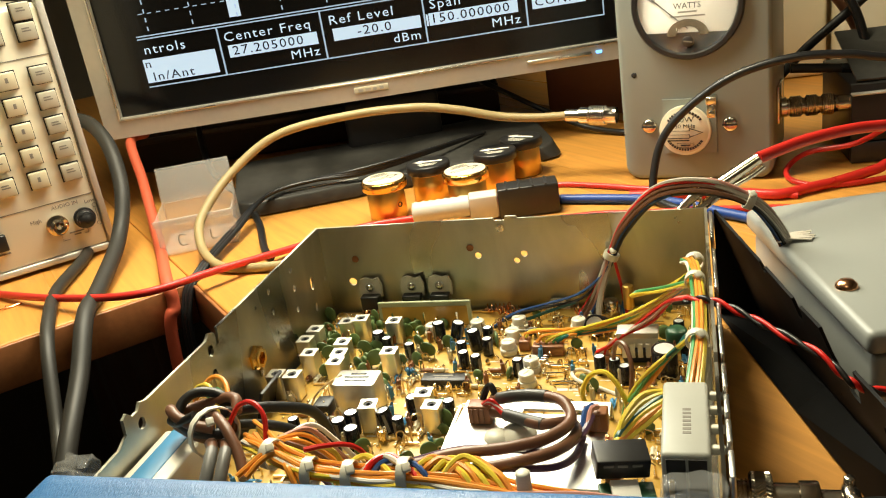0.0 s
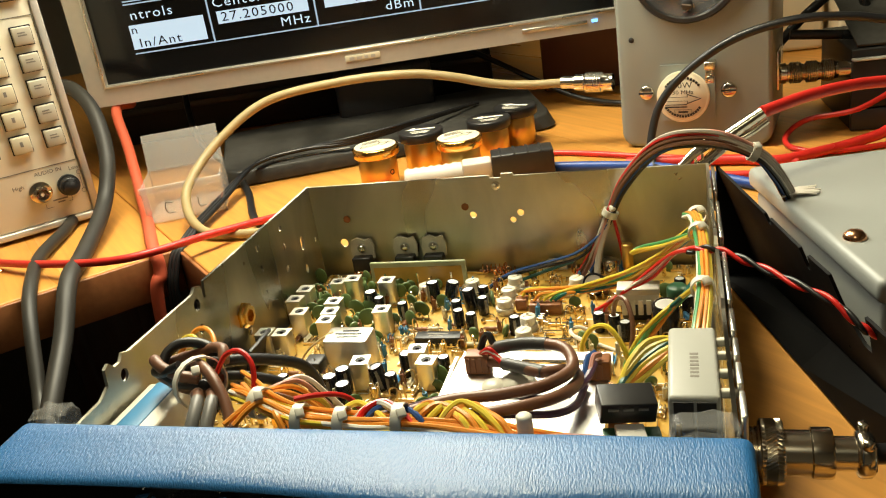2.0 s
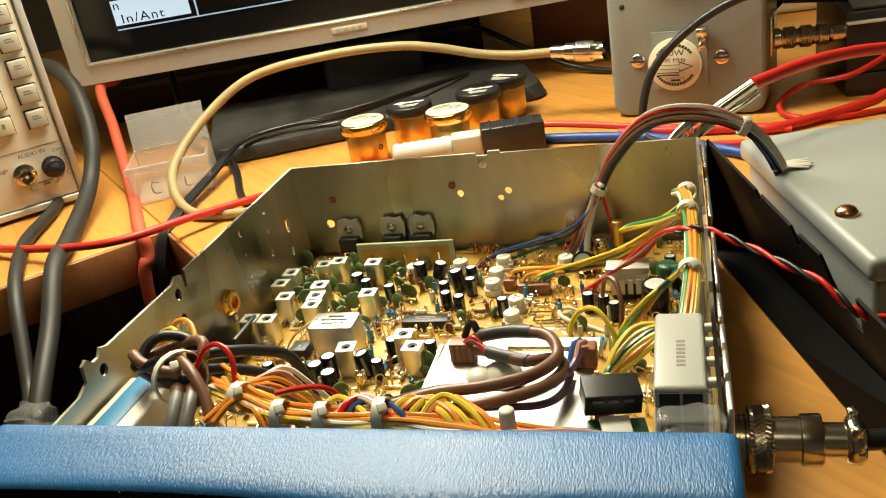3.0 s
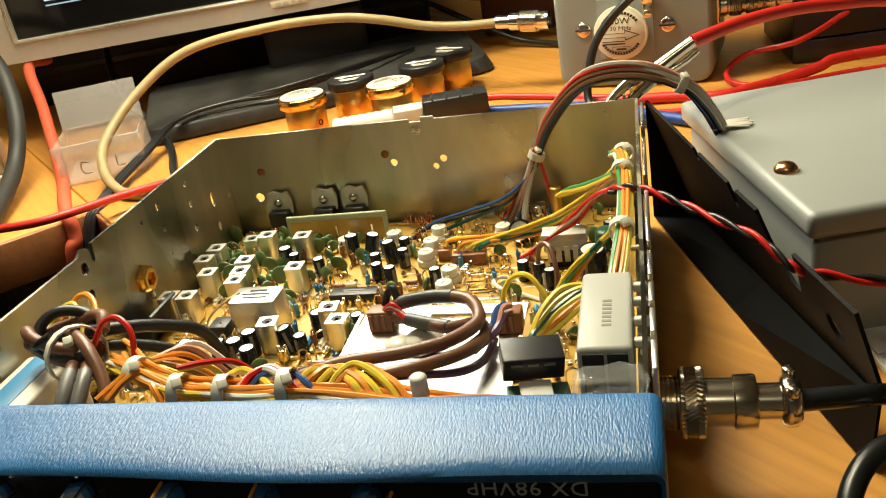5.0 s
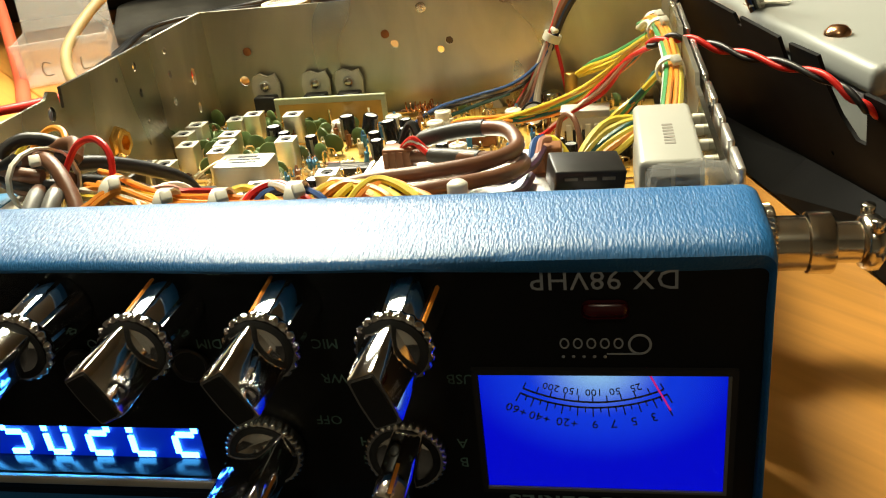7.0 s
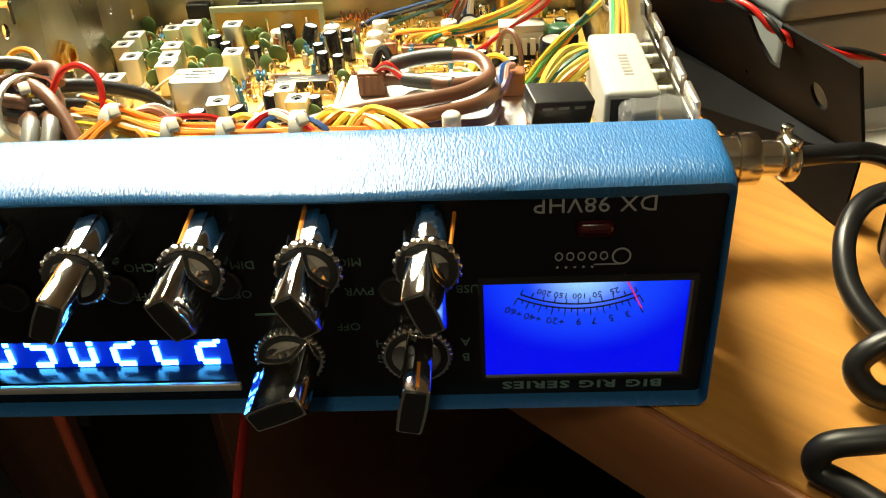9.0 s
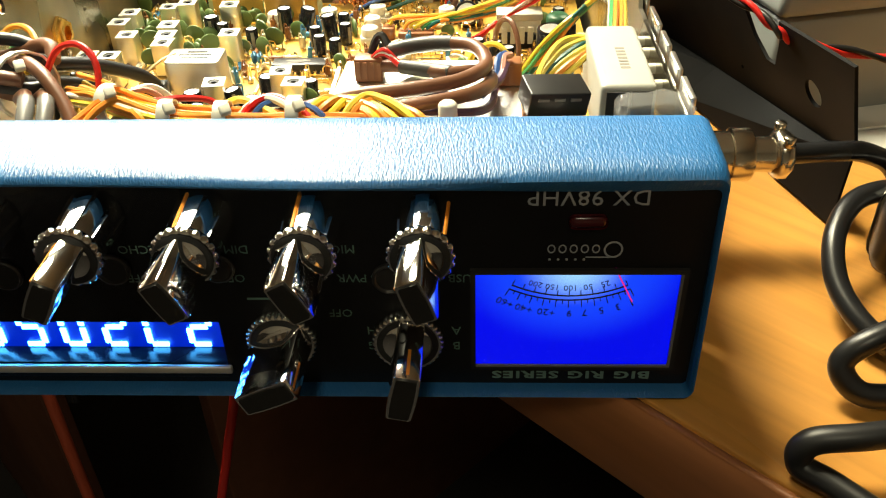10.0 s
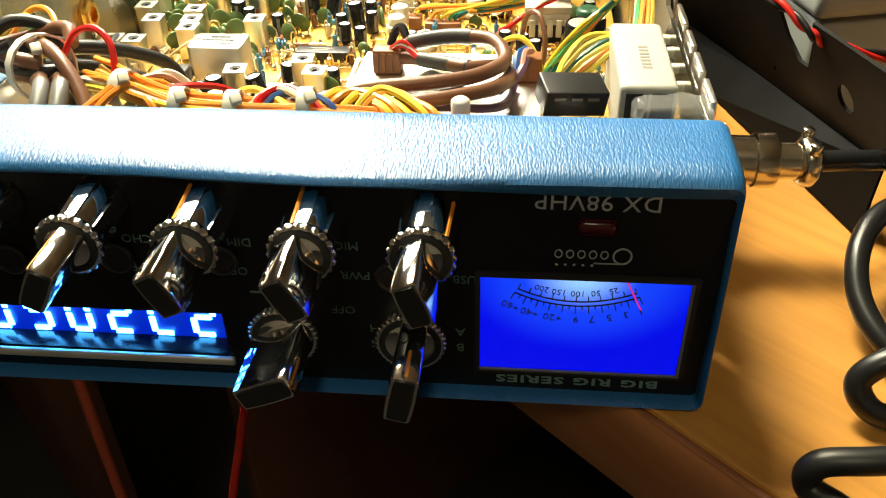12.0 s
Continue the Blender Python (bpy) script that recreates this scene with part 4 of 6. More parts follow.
def knob(x, z, turn, small, line=None, base_y=PANEL_Y - 0.0003):
    """A chrome barrel with grooved sides and a toothed end ring round a blade-shaped inner knob; the small ones have the blade on a low disc."""
    k = part("control_knob", barrel() if not small else fluted(0.0074, 0.0080, 0.0030, 34), "knob_chrome", RADIO, "chrome dual control knob" if not small else "chrome selector knob")
    k.matrix_local = pose(x, base_y, z, 90)
    h, ro = (0.0155, 0.0057) if not small else (0.0030, 0.0068)
    if not small:
        ring = part("end_ring", fluted(0.0060, 0.0067, 0.0022, 20), "knob_chrome", k, "toothed chrome end ring")
        ring.matrix_local = pose(0, 0, 0.0132)
    part("knob_face", lathe([(ro - 0.0013, h + 0.0002), (ro - 0.0018, h + 0.0005), (0.0, h + 0.0007)], 36), "knob_chrome", k)
    part("groove", lathe([(ro + 0.0001, h + 0.00016), (ro - 0.0004, h + 0.00034), (ro - 0.0013, h + 0.00022)], 36), "print_black", k)
    tip, wx, wy = (0.0288, 0.0026, 0.0050) if not small else (0.0200, 0.0031, 0.0066)
    bm = bmesh.new()
    rows = []
    for zz, q in ((h - 0.001, 0.99), (h + 0.002, 0.99), (tip - 0.0005, 0.98), (tip, 0.93)):
        rows.append([bm.verts.new((px * wx * q, py * wy * q, zz)) for px, py in BLADE])
    for a, b in zip(rows, rows[1:]):
        for i in range(len(a)):
            bm.faces.new((a[i], a[(i + 1) % len(a)], b[(i + 1) % len(b)], b[i]))
    bm.faces.new(rows[-1])
    blade = part("blade", bm, "knob_chrome", k, "chrome blade with black end")
    blade.matrix_local = pose(0, 0, 0, 0, 0, turn)
    end = part("blade_end", sheet([(px * wx * 0.74, py * wy * 0.85) for px, py in BLADE], [], 0.0003, lambda u, v, w: (u, v, tip + w)), "black_plastic", k)
    end.matrix_local = pose(0, 0, 0, 0, 0, turn)
    # thin orange line along the blade
    mark = part("pointer_line", block(-0.00035, 0.00035, wy * 0.92, wy * 0.94 + 0.0003, h + 0.001, tip - 0.0008) if small else block(-wx - 0.0001, -wx * 0.80, wy * 0.70, wy * 0.78, h + 0.001, tip - 0.0008), "wire_orange", k, "thin orange line")
    mark.matrix_local = pose(0, 0, 0, 0, 0, turn)
    if line is not None:
        stripe = part("pointer_line", moved(block(0.0, 0.0005, -0.0003, 0.0003, 0.0006, 0.0130), pose(0.00575, 0, 0) @ pose(0, 0, 0, 0, -3.5)), "wire_orange", k, "thin orange line")
        stripe.matrix_local = pose(0, 0, 0, 0, 0, line)
    return k


# outline of a blade: flat ends, sides swelling a little, corners eased
BLADE = [(-0.80, -1.0), (0.80, -1.0), (0.93, -0.94), (1.0, -0.45), (1.03, 0.0), (1.0, 0.45), (0.93, 0.94), (0.80, 1.0), (-0.80, 1.0), (-0.93, 0.94), (-1.0, 0.45), (-1.03, 0.0), (-1.0, -0.45), (-0.93, -0.94)]


def barrel():
    """Ten broad polished facets with narrow grooves between them."""
    bm = bmesh.new()
    n, rings = 80, []
    for r, z, depth in ((0.0060, 0.0, 1), (0.0060, 0.0006, 1), (0.0052, 0.0130, 1), (0.0045, 0.0132, 0)):
        rings.append([bm.verts.new((r * q * math.cos(2 * math.pi * i / n), r * q * math.sin(2 * math.pi * i / n), z)) for i, q in ((i, 1 - 0.09 * depth * (i % 8 == 0) + 0.022 * depth * (abs(i % 8 - 4) / 4) ** 2) for i in range(n))])
    for a, b in zip(rings, rings[1:]):
        for i in range(n):
            bm.faces.new((a[i], a[(i + 1) % n], b[(i + 1) % n], b[i]))
    bm.faces.new(rings[-1])
    return bm


def fluted(r0, r1, h, teeth):
    bm = bmesh.new()
    n = teeth * 6
    rings = []
    for r, z, depth in ((r0 * 1.02, 0.0, 0), (r1, 0.0006, 0.8), (r1, h - 0.0004, 0.8), (r1 - 0.0004, h, 0.5), (r1 - 0.0012, h, 0.0)):
        ring = []
        for i in range(n):
            cut = 0.075 * depth * (0.0, 0.0, 0.0, 0.7, 1.0, 0.7)[i % 6]
            a = 2 * math.pi * i / n
            ring.append(bm.verts.new((r * (1 - cut) * math.cos(a), r * (1 - cut) * math.sin(a), z)))
        rings.append(ring)
    for a, b in zip(rings, rings[1:]):
        for i in range(n):
            bm.faces.new((a[i], a[(i + 1) % n], b[(i + 1) % n], b[i]))
    bm.faces.new(rings[-1])
    return bm


for x, turn, line in ((0.0500, 30, None), (0.0722, -28, None), (0.0948, 26, 112), (0.1174, 28, 110), (0.1400, 20, 32)):
    knob(x, 0.0500, turn, False, line)
for x, turn in ((0.1068, -66), (0.1352, -12)):
    knob(x, 0.0172, turn, True)


# ---- microphone plug and its cord ----
def mic_plug():
    p = thing("microphone_plug", "nickel screw-on microphone plug with black cord, in the radio's side", "plug", pose(0.2000, 0.064, 0.029, 0, 90))
    part("socket_thread", lathe([(0.0074, -0.003)] + [(0.0074 if i % 2 else 0.0068, -0.0028 + 0.0006 * i) for i in range(15)] + [(0.006, 0.0065)], 28), "nickel", p)
    bm = bmesh.new()
    n, rows = 90, []
    for r, z in ((0.0088, 0.0046), (0.0094, 0.0050), (0.0094, 0.0060), (0.0094, 0.0070), (0.0094, 0.0080), (0.0094, 0.0090), (0.0094, 0.0104), (0.0088, 0.0110), (0.0066, 0.0110)):
        k = len(rows)
        rows.append([bm.verts.new(((r - (0.00055 if (i + k) % 2 and 1 < k < 7 else 0)) * math.cos(2 * math.pi * i / n), (r - (0.00055 if (i + k) % 2 and 1 < k < 7 else 0)) * math.sin(2 * math.pi * i / n), z)) for i in range(n)])
    for a, b in zip(rows, rows[1:]):
        for i in range(n):
            bm.faces.new((a[i], a[(i + 1) % n], b[(i + 1) % n], b[i]))
    part("knurled_collar", bm, "nickel", p, "knurled nickel collar", smooth=False)
    part("barrel", lathe([(0.0064, 0.0108), (0.0064, 0.0180), (0.0072, 0.0184), (0.0073, 0.0232), (0.0070, 0.0238), (0.0048, 0.0242), (0.0048, 0.0300)], 30), "nickel", p)
    part("cord_clamp", lathe([(0.0046, 0.0296), (0.0062, 0.0300), (0.0068, 0.0312), (0.0066, 0.0335), (0.0055, 0.0345), (0.0036, 0.0348)], 10), "nickel", p, "nickel cord clamp ring")
    for s in (-1, 1):
        part("clamp_screw", rod(0.0016, 0.003, 10, m=pose(-0.0045, 0.0042 * s, 0.0322, 0, -90)), "nickel", p)
    return p


MIC_PLUG = mic_plug()
coil = [(0.2335, 0.064, 0.029), (0.246, 0.066, 0.0285), (0.257, 0.070, 0.026), (0.268, 0.074, 0.019), (0.271, 0.068, 0.012), (0.262, 0.060, 0.020), (0.2500, 0.053, 0.021), (0.2425, 0.043, 0.017), (0.2405, 0.031, 0.011), (0.2440, 0.019, 0.007),
        (0.252, 0.011, 0.005), (0.264, 0.006, 0.006), (0.270, 0.010, 0.014), (0.258, 0.010, 0.019), (0.240, 0.005, 0.016), (0.2325, 0.003, 0.010), (0.2365, -0.001, 0.0045), (0.248, -0.002, 0.0042), (0.262, -0.006, 0.005), (0.266, -0.012, 0.012),
        (0.250, -0.018, 0.013), (0.230, -0.021, 0.0125), (0.2185, -0.0205, 0.010), (0.2172, -0.0215, 0.0045), (0.2225, -0.026, 0.0036), (0.232, -0.036, 0.0036), (0.245, -0.046, 0.0036)]
cord = part("cord", tube(coil, 0.0029, 12, 10), "black_cable", MIC_PLUG, "black coiled rubber cord")
cord.matrix_parent_inverse = MIC_PLUG.matrix_basis.inverted()


# ---- circuit board and its components ----
BOARD_Z = 0.0118
board = part("circuit_board", block(0.0065, 0.1935, 0.046, 0.2315, BOARD_Z - 0.0016, BOARD_Z), "pcb", RADIO, "tan phenolic circuit board")
rnd = random.Random(7)


def place(mesh, name, x, y, z, rz=0, rx=0, ry=0, parent=None, label=""):
    ob = new(name, mesh)
    ob.parent = parent or RADIO
    ob.matrix_local = pose(x, y, z, rx, ry, rz)
    return tagged(ob, label) if label else ob


# shielded coils: a drawn can with a round core hole
def coil_can(w, h):
    outline = [(-w, -w), (w, -w), (w, w), (-w, w)]
    body = sheet(outline, [circle2(0, 0, 0.0021, n=16)], 0.0006, lambda u, v, q: (u, v, h - q))
    walls = block(-w, w, -w, w, 0.0004, h - 0.0006)
    bmesh.ops.delete(walls, geom=[f for f in walls.faces if abs(f.normal.z) > 0.9], context="FACES")
    bmesh.ops.bevel(walls, geom=[e for e in walls.edges if abs(e.verts[0].co.z - e.verts[1].co.z) > 0.002], offset=0.0007, segments=2, profile=0.5, affect="EDGES")
    return mesh_of(merge(body, walls), "can")


CAN, CAN_SMALL = coil_can(0.0036, 0.0122), coil_can(0.0033, 0.0098)
CORE = mesh_of(lathe([(0.0021, 0), (0.0019, 0.0004), (0.0009, 0.0004), (0.0007, -0.0008), (0, -0.0008)], 14), "print_black")
for x, y, a in ((0.032, 0.201, 3), (0.050, 0.198, 2), (0.0115, 0.1905, 0), (0.0105, 0.180, -2), (0.018, 0.167, 1), (0.031, 0.177, 0), (0.033, 0.167, 2), (0.034, 0.159, -1), (0.057, 0.168, 1), (0.0095, 0.148, 0), (0.0178, 0.1475, 0), (0.083, 0.133, 4), (0.089, 0.124, -3), (0.062, 0.124, 6)):
    c = place(CAN, "coil_can", x, y, BOARD_Z, a, label="tinned square coil can")
    place(CORE, "core", 0, 0, 0.0115, parent=c)
c = place(CAN_SMALL, "coil_can", 0.023, 0.203, BOARD_Z, 4)
place(CORE, "core", 0, 0, 0.0091, parent=c)
# crystal filter with rounded corners
bm = block(0.0425, 0.0620, 0.1325, 0.1455, BOARD_Z, 0.0272)
bmesh.ops.bevel(bm, geom=[e for e in bm.edges if abs(e.verts[0].co.z - e.verts[1].co.z) > 0.002], offset=0.0018, segments=3, profile=0.5, affect="EDGES")
bmesh.ops.bevel(bm, geom=[e for e in bm.edges if abs(e.verts[0].co.z - e.verts[1].co.z) < 0.0005 and e.verts[0].co.z > 0.02], offset=0.0006, segments=2, profile=0.5, affect="EDGES")
xf = part("crystal_filter", bm, "can", RADIO, "tinned rectangular crystal filter with printed top")
for i, (x0, x1) in enumerate(((0.0475, 0.0575), (0.0465, 0.0580), (0.0490, 0.0560))):
    part("lettering", bar(x0, x1, 0.1360 + 0.0026 * i, 0.1373 + 0.0026 * i, 0.0272, 0.02728), "print_black", xf)
part("jumper", tube([(0.045, 0.1405, 0.0275), (0.040, 0.136, 0.026), (0.035, 0.131, 0.022), (0.031, 0.128, 0.012)], 0.0005, 6, 5), "solder", RADIO)
part("relay", block(0.0335, 0.0410, 0.1300, 0.1385, BOARD_Z, 0.0185, 0.0005), "black_plastic", RADIO, "small black relay block")

# electrolytic capacitors
def electrolytic(r, h):
    body = mesh_of(lathe([(0, 0.0), (r, 0.0), (r, h - 0.0004), (r - 0.0003, h), (r * 0.82, h), (r * 0.80, h - 0.0002)], 18), "sleeve")
    top = mesh_of(lathe([(r * 0.80, h - 0.0002), (0, h - 0.00015)], 18), "alu")
    stripe = mesh_of(sheet([(-0.0006, 0.001), (0.0006, 0.001), (0.0006, h - 0.001), (-0.0006, h - 0.001)], [], 0.0002, lambda u, v, w: (u, -r - w + 0.0001, v)), "print_grey")
    return body, top, stripe


E_S, E_M, E_L = electrolytic(0.0024, 0.0085), electrolytic(0.0030, 0.0102), electrolytic(0.0052, 0.0130)


def put_cap(kind, x, y, rx=0, ry=0):
    e = place(kind[0], "electrolytic_capacitor", x, y, BOARD_Z, 0, rx, ry)
    place(kind[1], "can_top", 0, 0, 0, parent=e)
    place(kind[2], "stripe", 0, 0, 0, rnd.uniform(-60, 120), parent=e)


for x, y, ry in ((0.044, 0.190, 0), (0.072, 0.1985, 0), (0.0795, 0.199, 14), (0.092, 0.190, -6), (0.055, 0.121, 0), (0.0515, 0.1155, 0), (0.059, 0.110, 0), (0.0450, 0.1150, 0), (0.078, 0.133, 0), (0.070, 0.123, -12)):
    put_cap(E_M, x, y, 0, ry)
for x, y in ((0.0870, 0.182), (0.0900, 0.173), (0.062, 0.181), (0.049, 0.187), (0.093, 0.133), (0.075, 0.120), (0.0965, 0.1695), (0.0965, 0.196), (0.0985, 0.185), (0.116, 0.166), (0.151, 0.168), (0.162, 0.160), (0.1575, 0.1655), (0.030, 0.1185), (0.143, 0.2245), (0.168, 0.214), (0.1835, 0.199), (0.1865, 0.182)):
    put_cap(E_S, x, y)
put_cap(E_L, 0.178, 0.167, 4, 0)
put_cap(E_L, 0.148, 0.210, 58, -14)
# trimmers
TRIM = mesh_of(merge(rod(0.0034, 0.0064, 16, 0.0003), rod(0.0041, 0.0030, 18, 0.0002)), "clear_white")
SLOT = mesh_of(bar(-0.0020, 0.0020, -0.00025, 0.00025, 0.00642, 0.0066), "key_pale")
for x, y in ((0.0890, 0.210), (0.109, 0.213), (0.138, 0.210), (0.108, 0.200), (0.108, 0.189), (0.121, 0.173), (0.121, 0.161), (0.067, 0.207)):
    t = place(TRIM, "trimmer", x, y - 0.003, BOARD_Z, rnd.uniform(0, 90), label="waxy white trimmer capacitor")
    place(SLOT, "slot", 0, 0, 0, parent=t)
# ceramic discs
def disc(r):
    bm = lathe([(0, -0.0009), (r * 0.8, -0.0008), (r, -0.0003), (r, 0.0003), (r * 0.8, 0.0008), (0, 0.0009)], 16, pose(0, 0, r + 0.003, 90))
    return mesh_of(merge(bm, tube([(-r * 0.6, 0, 0), (-r * 0.6, 0, 0.004)], 0.0003, 5, 1), tube([(r * 0.6, 0, 0), (r * 0.6, 0, 0.004)], 0.0003, 5, 1)), "green_disc")


DISCS = [disc(0.0027), disc(0.0034), disc(0.0040)]
spots = [(0.011, 0.211), (0.010, 0.206), (0.0105, 0.199), (0.0160, 0.190), (0.0385, 0.188), (0.042, 0.180), (0.040, 0.174), (0.0440, 0.170), (0.0565, 0.160), (0.058, 0.155), (0.054, 0.206), (0.061, 0.2065), (0.065, 0.193), (0.059, 0.1785), (0.0785, 0.1935), (0.071, 0.187), (0.067, 0.177), (0.099, 0.164),
         (0.0065, 0.224), (0.032, 0.2225), (0.093, 0.128), (0.092, 0.108), (0.084, 0.103), (0.065, 0.109), (0.116, 0.224), (0.139, 0.192), (0.177, 0.199), (0.025, 0.190), (0.0275, 0.1935), (0.022, 0.184), (0.0255, 0.169), (0.047, 0.178)]
for x, y in spots:
    y -= 0.004
    place(rnd.choice(DISCS), "ceramic_capacitor", x, y, BOARD_Z - 0.002, rnd.uniform(-45, 45), rnd.uniform(-12, 12))
for _ in range(34):
    place(rnd.choice(DISCS[:2]), "ceramic_capacitor", rnd.uniform(0.008, 0.062), rnd.uniform(0.165, 0.222), BOARD_Z - 0.0025, rnd.uniform(-80, 80), rnd.uniform(-18, 18))
for _ in range(16):
    place(rnd.choice(DISCS[:2]), "ceramic_capacitor", rnd.uniform(0.062, 0.185), rnd.uniform(0.105, 0.228), BOARD_Z - 0.003, rnd.uniform(-80, 80), rnd.uniform(-18, 18))
part("film_capacitor", block(0.0865, 0.0935, 0.1355, 0.1405, BOARD_Z, 0.0170, 0.0012), "dark_green", RADIO)
# integrated circuit
def chip(x0, x1, y0, y1, h, pins):
    ic = part("chip", block(x0, x1, y0, y1, BOARD_Z + 0.0012, BOARD_Z + h, 0.0003), "black_plastic", RADIO, "black dual-in-line chip")
    for i in range(pins):
        x = x0 + (i + 0.5) * (x1 - x0) / pins
        for y, s in ((y0, -1), (y1, 1)):
            part("pin", merge(block(x - 0.0006, x + 0.0006, y, y + 0.0011 * s, BOARD_Z + 0.0022, BOARD_Z + 0.0027), block(x - 0.0004, x + 0.0004, y + 0.0006 * s, y + 0.0011 * s, BOARD_Z, BOARD_Z + 0.0027)), "silver", ic)
    part("lettering", merge(bar(x0 + 0.005, x1 - 0.006, (y0 + y1) / 2 + 0.0003, (y0 + y1) / 2 + 0.0012, BOARD_Z + h, BOARD_Z + h + 0.0001), bar(x0 + 0.006, x1 - 0.008, (y0 + y1) / 2 - 0.0013, (y0 + y1) / 2 - 0.0005, BOARD_Z + h, BOARD_Z + h + 0.0001)), "print_grey", ic)


chip(0.0745, 0.0945, 0.1545, 0.1608, 0.0046, 8)
chip(0.1135, 0.1185, 0.2000, 0.2040, 0.0040, 2)
# connectors
def header(x0, x1, y0, y1, z1, n):
    h = part("wire_header", block(x0, x1, y0, y1, BOARD_Z, z1, 0.0004), "brown_plastic", RADIO, "brown plastic wire header")
    for i in range(n):
        x = x0 + (i + 0.5) * (x1 - x0) / n
        part("contact", block(x - 0.0004, x + 0.0004, (y0 + y1) / 2 - 0.0004, (y0 + y1) / 2 + 0.0004, z1 + 0.0001, z1 + 0.0012), "silver", h)


header(0.1125, 0.1175, 0.1875, 0.1930, 0.0168, 3)
header(0.1195, 0.1335, 0.1825, 0.1885, 0.0168, 6)
header(0.1475, 0.1545, 0.1760, 0.1805, 0.0150, 3)
# standing filter board near the back
fb = part("filter_board", block(0.0365, 0.0850, 0.2135, 0.2152, 0.0095, 0.0258, 0.0006), "pale_green", RADIO, "upright pale green filter board")
part("filter_face", block(0.0385, 0.0830, 0.21325, 0.21345, 0.0110, 0.0232), "pcb", fb)
for x in (0.044, 0.0605, 0.0775):
    part("post", tube([(x, 0.2125, 0.009), (x, 0.2125, 0.0205)], 0.0005, 6, 2), "silver", fb)
# power devices bolted to the back wall
for x in (0.0275, 0.0505, 0.0655):
    d = part("power_transistor", block(x - 0.0050, x + 0.0050, 0.2255, 0.2318, 0.0120, 0.0232, 0.0006), "black_plastic", RADIO, "power transistor bolted to the back wall")
    part("tab", sheet([(x - 0.0060, 0.0215), (x + 0.0060, 0.0215), (x + 0.0064, 0.0280), (x + 0.0048, 0.0322), (x + 0.0015, 0.0312), (x - 0.0020, 0.0326), (x - 0.0052, 0.0314), (x - 0.0064, 0.0265)], [], 0.0014, lambda u, v, w: (u, 0.2302 + w, v)), "mica", d, "pale mica-backed metal tab")
    part("screw", lathe([(0.0020, 0), (0.0020, 0.0010), (0.0013, 0.0018), (0, 0.0020)], 14, pose(x, 0.2299, 0.0270, 90)), "nickel", d)
    part("insulator", rod(0.0026, 0.0006, 14, m=pose(x, 0.2299, 0.0270, 90)), "grey_plastic", d)
# audio transformer
tr = part("transformer", block(0.1580, 0.1755, 0.1765, 0.1850, 0.0235, 0.0262, 0.0004), "frame_silver", RADIO, "audio transformer with laminated core")
part("winding", block(0.1600, 0.1735, 0.1755, 0.1860, BOARD_Z, 0.0190, 0.0015), "black_plastic", tr)
part("core_frame", block(0.1585, 0.1750, 0.1770, 0.1845, 0.0185, 0.0234, 0.0004), "white_plastic", tr)
for i in range(5):
    x = 0.1600 + 0.0033 * i
    part("tape_tab", block(x, x + 0.0022, 0.1752, 0.1762, 0.0148, 0.0215, 0.0003), "white_plastic", tr)
part("film_capacitor", rod(0.0046, 0.009, 18, 0.001, pose(0.1825, 0.1905, BOARD_Z)), "dark_green", RADIO, "dark green round choke")
bracket = part("bracket", sheet([(0.119, 0.0085), (0.131, 0.0085), (0.131, 0.013), (0.128, 0.0175), (0.122, 0.0175), (0.119, 0.013)], [circle2(0.125, 0.0140, 0.0018)], 0.001, lambda u, v, w: (u, 0.2300 + w, v)), "white_plastic", RADIO)
part("screw", lathe([(0.0024, 0), (0.0024, 0.001), (0, 0.002)], 12, pose(0.125, 0.2298, 0.0140, 90)), "nickel", RADIO)
# wound coils near the back
for x, y, rz in ((0.096, 0.222, 0), (0.090, 0.225, 10), (0.024, 0.222, 0), (0.134, 0.221, 0)):
    part("air_coil", tube([(x + 0.00035 * i, y + 0.0020 * math.cos(i * 1.05), BOARD_Z + 0.004 + 0.0020 * math.sin(i * 1.05)) for i in range(34)], 0.0004, 5, 2), "copper", RADIO)
bl = part("can_regulator", rod(0.0038, 0.008, 18, 0.0004, pose(0.152, 0.2225, BOARD_Z)), "nickel", RADIO)
part("regulator_screw", rod(0.0026, 0.012, 14, 0.0004, pose(0.1605, 0.2215, BOARD_Z + 0.004)), "gold_plate", RADIO)

# resistors and jumpers: the nearest ones singly, the rest as one field
RES = [mesh_of(merge(lathe([(0, 0), (0.0009, 0.0002), (0.0011, 0.0009), (0.0009, 0.0015), (0.0009, 0.0034), (0.0011, 0.0040), (0.0009, 0.0047), (0, 0.0049)], 10, pose(0, 0, 0.0012)), tube([(0, 0, 0), (0, 0, 0.0068), (0.0010, 0, 0.0070), (0.0014, 0, 0.0)], 0.0003, 5, 3)), m) for m in ("solder", "brown_plastic", "tape_blue", "key_pale")]
for i in range(230):
    x, y = rnd.uniform(0.010, 0.190), rnd.uniform(0.062, 0.228)
    if rnd.random() < 0.6:
        place(rnd.choice(RES), "resistor", x, y, BOARD_Z - 0.0006, rnd.uniform(0, 360), rnd.uniform(-10, 10))
    else:
        place(rnd.choice(RES), "resistor", x, y, BOARD_Z + 0.0012, rnd.choice((0, 90)), 90)
for x, y in ((0.0655, 0.1660), (0.0680, 0.1655)):
    place(RES[2], "resistor", x, y, BOARD_Z, 10, 30)
bits = bmesh.new()
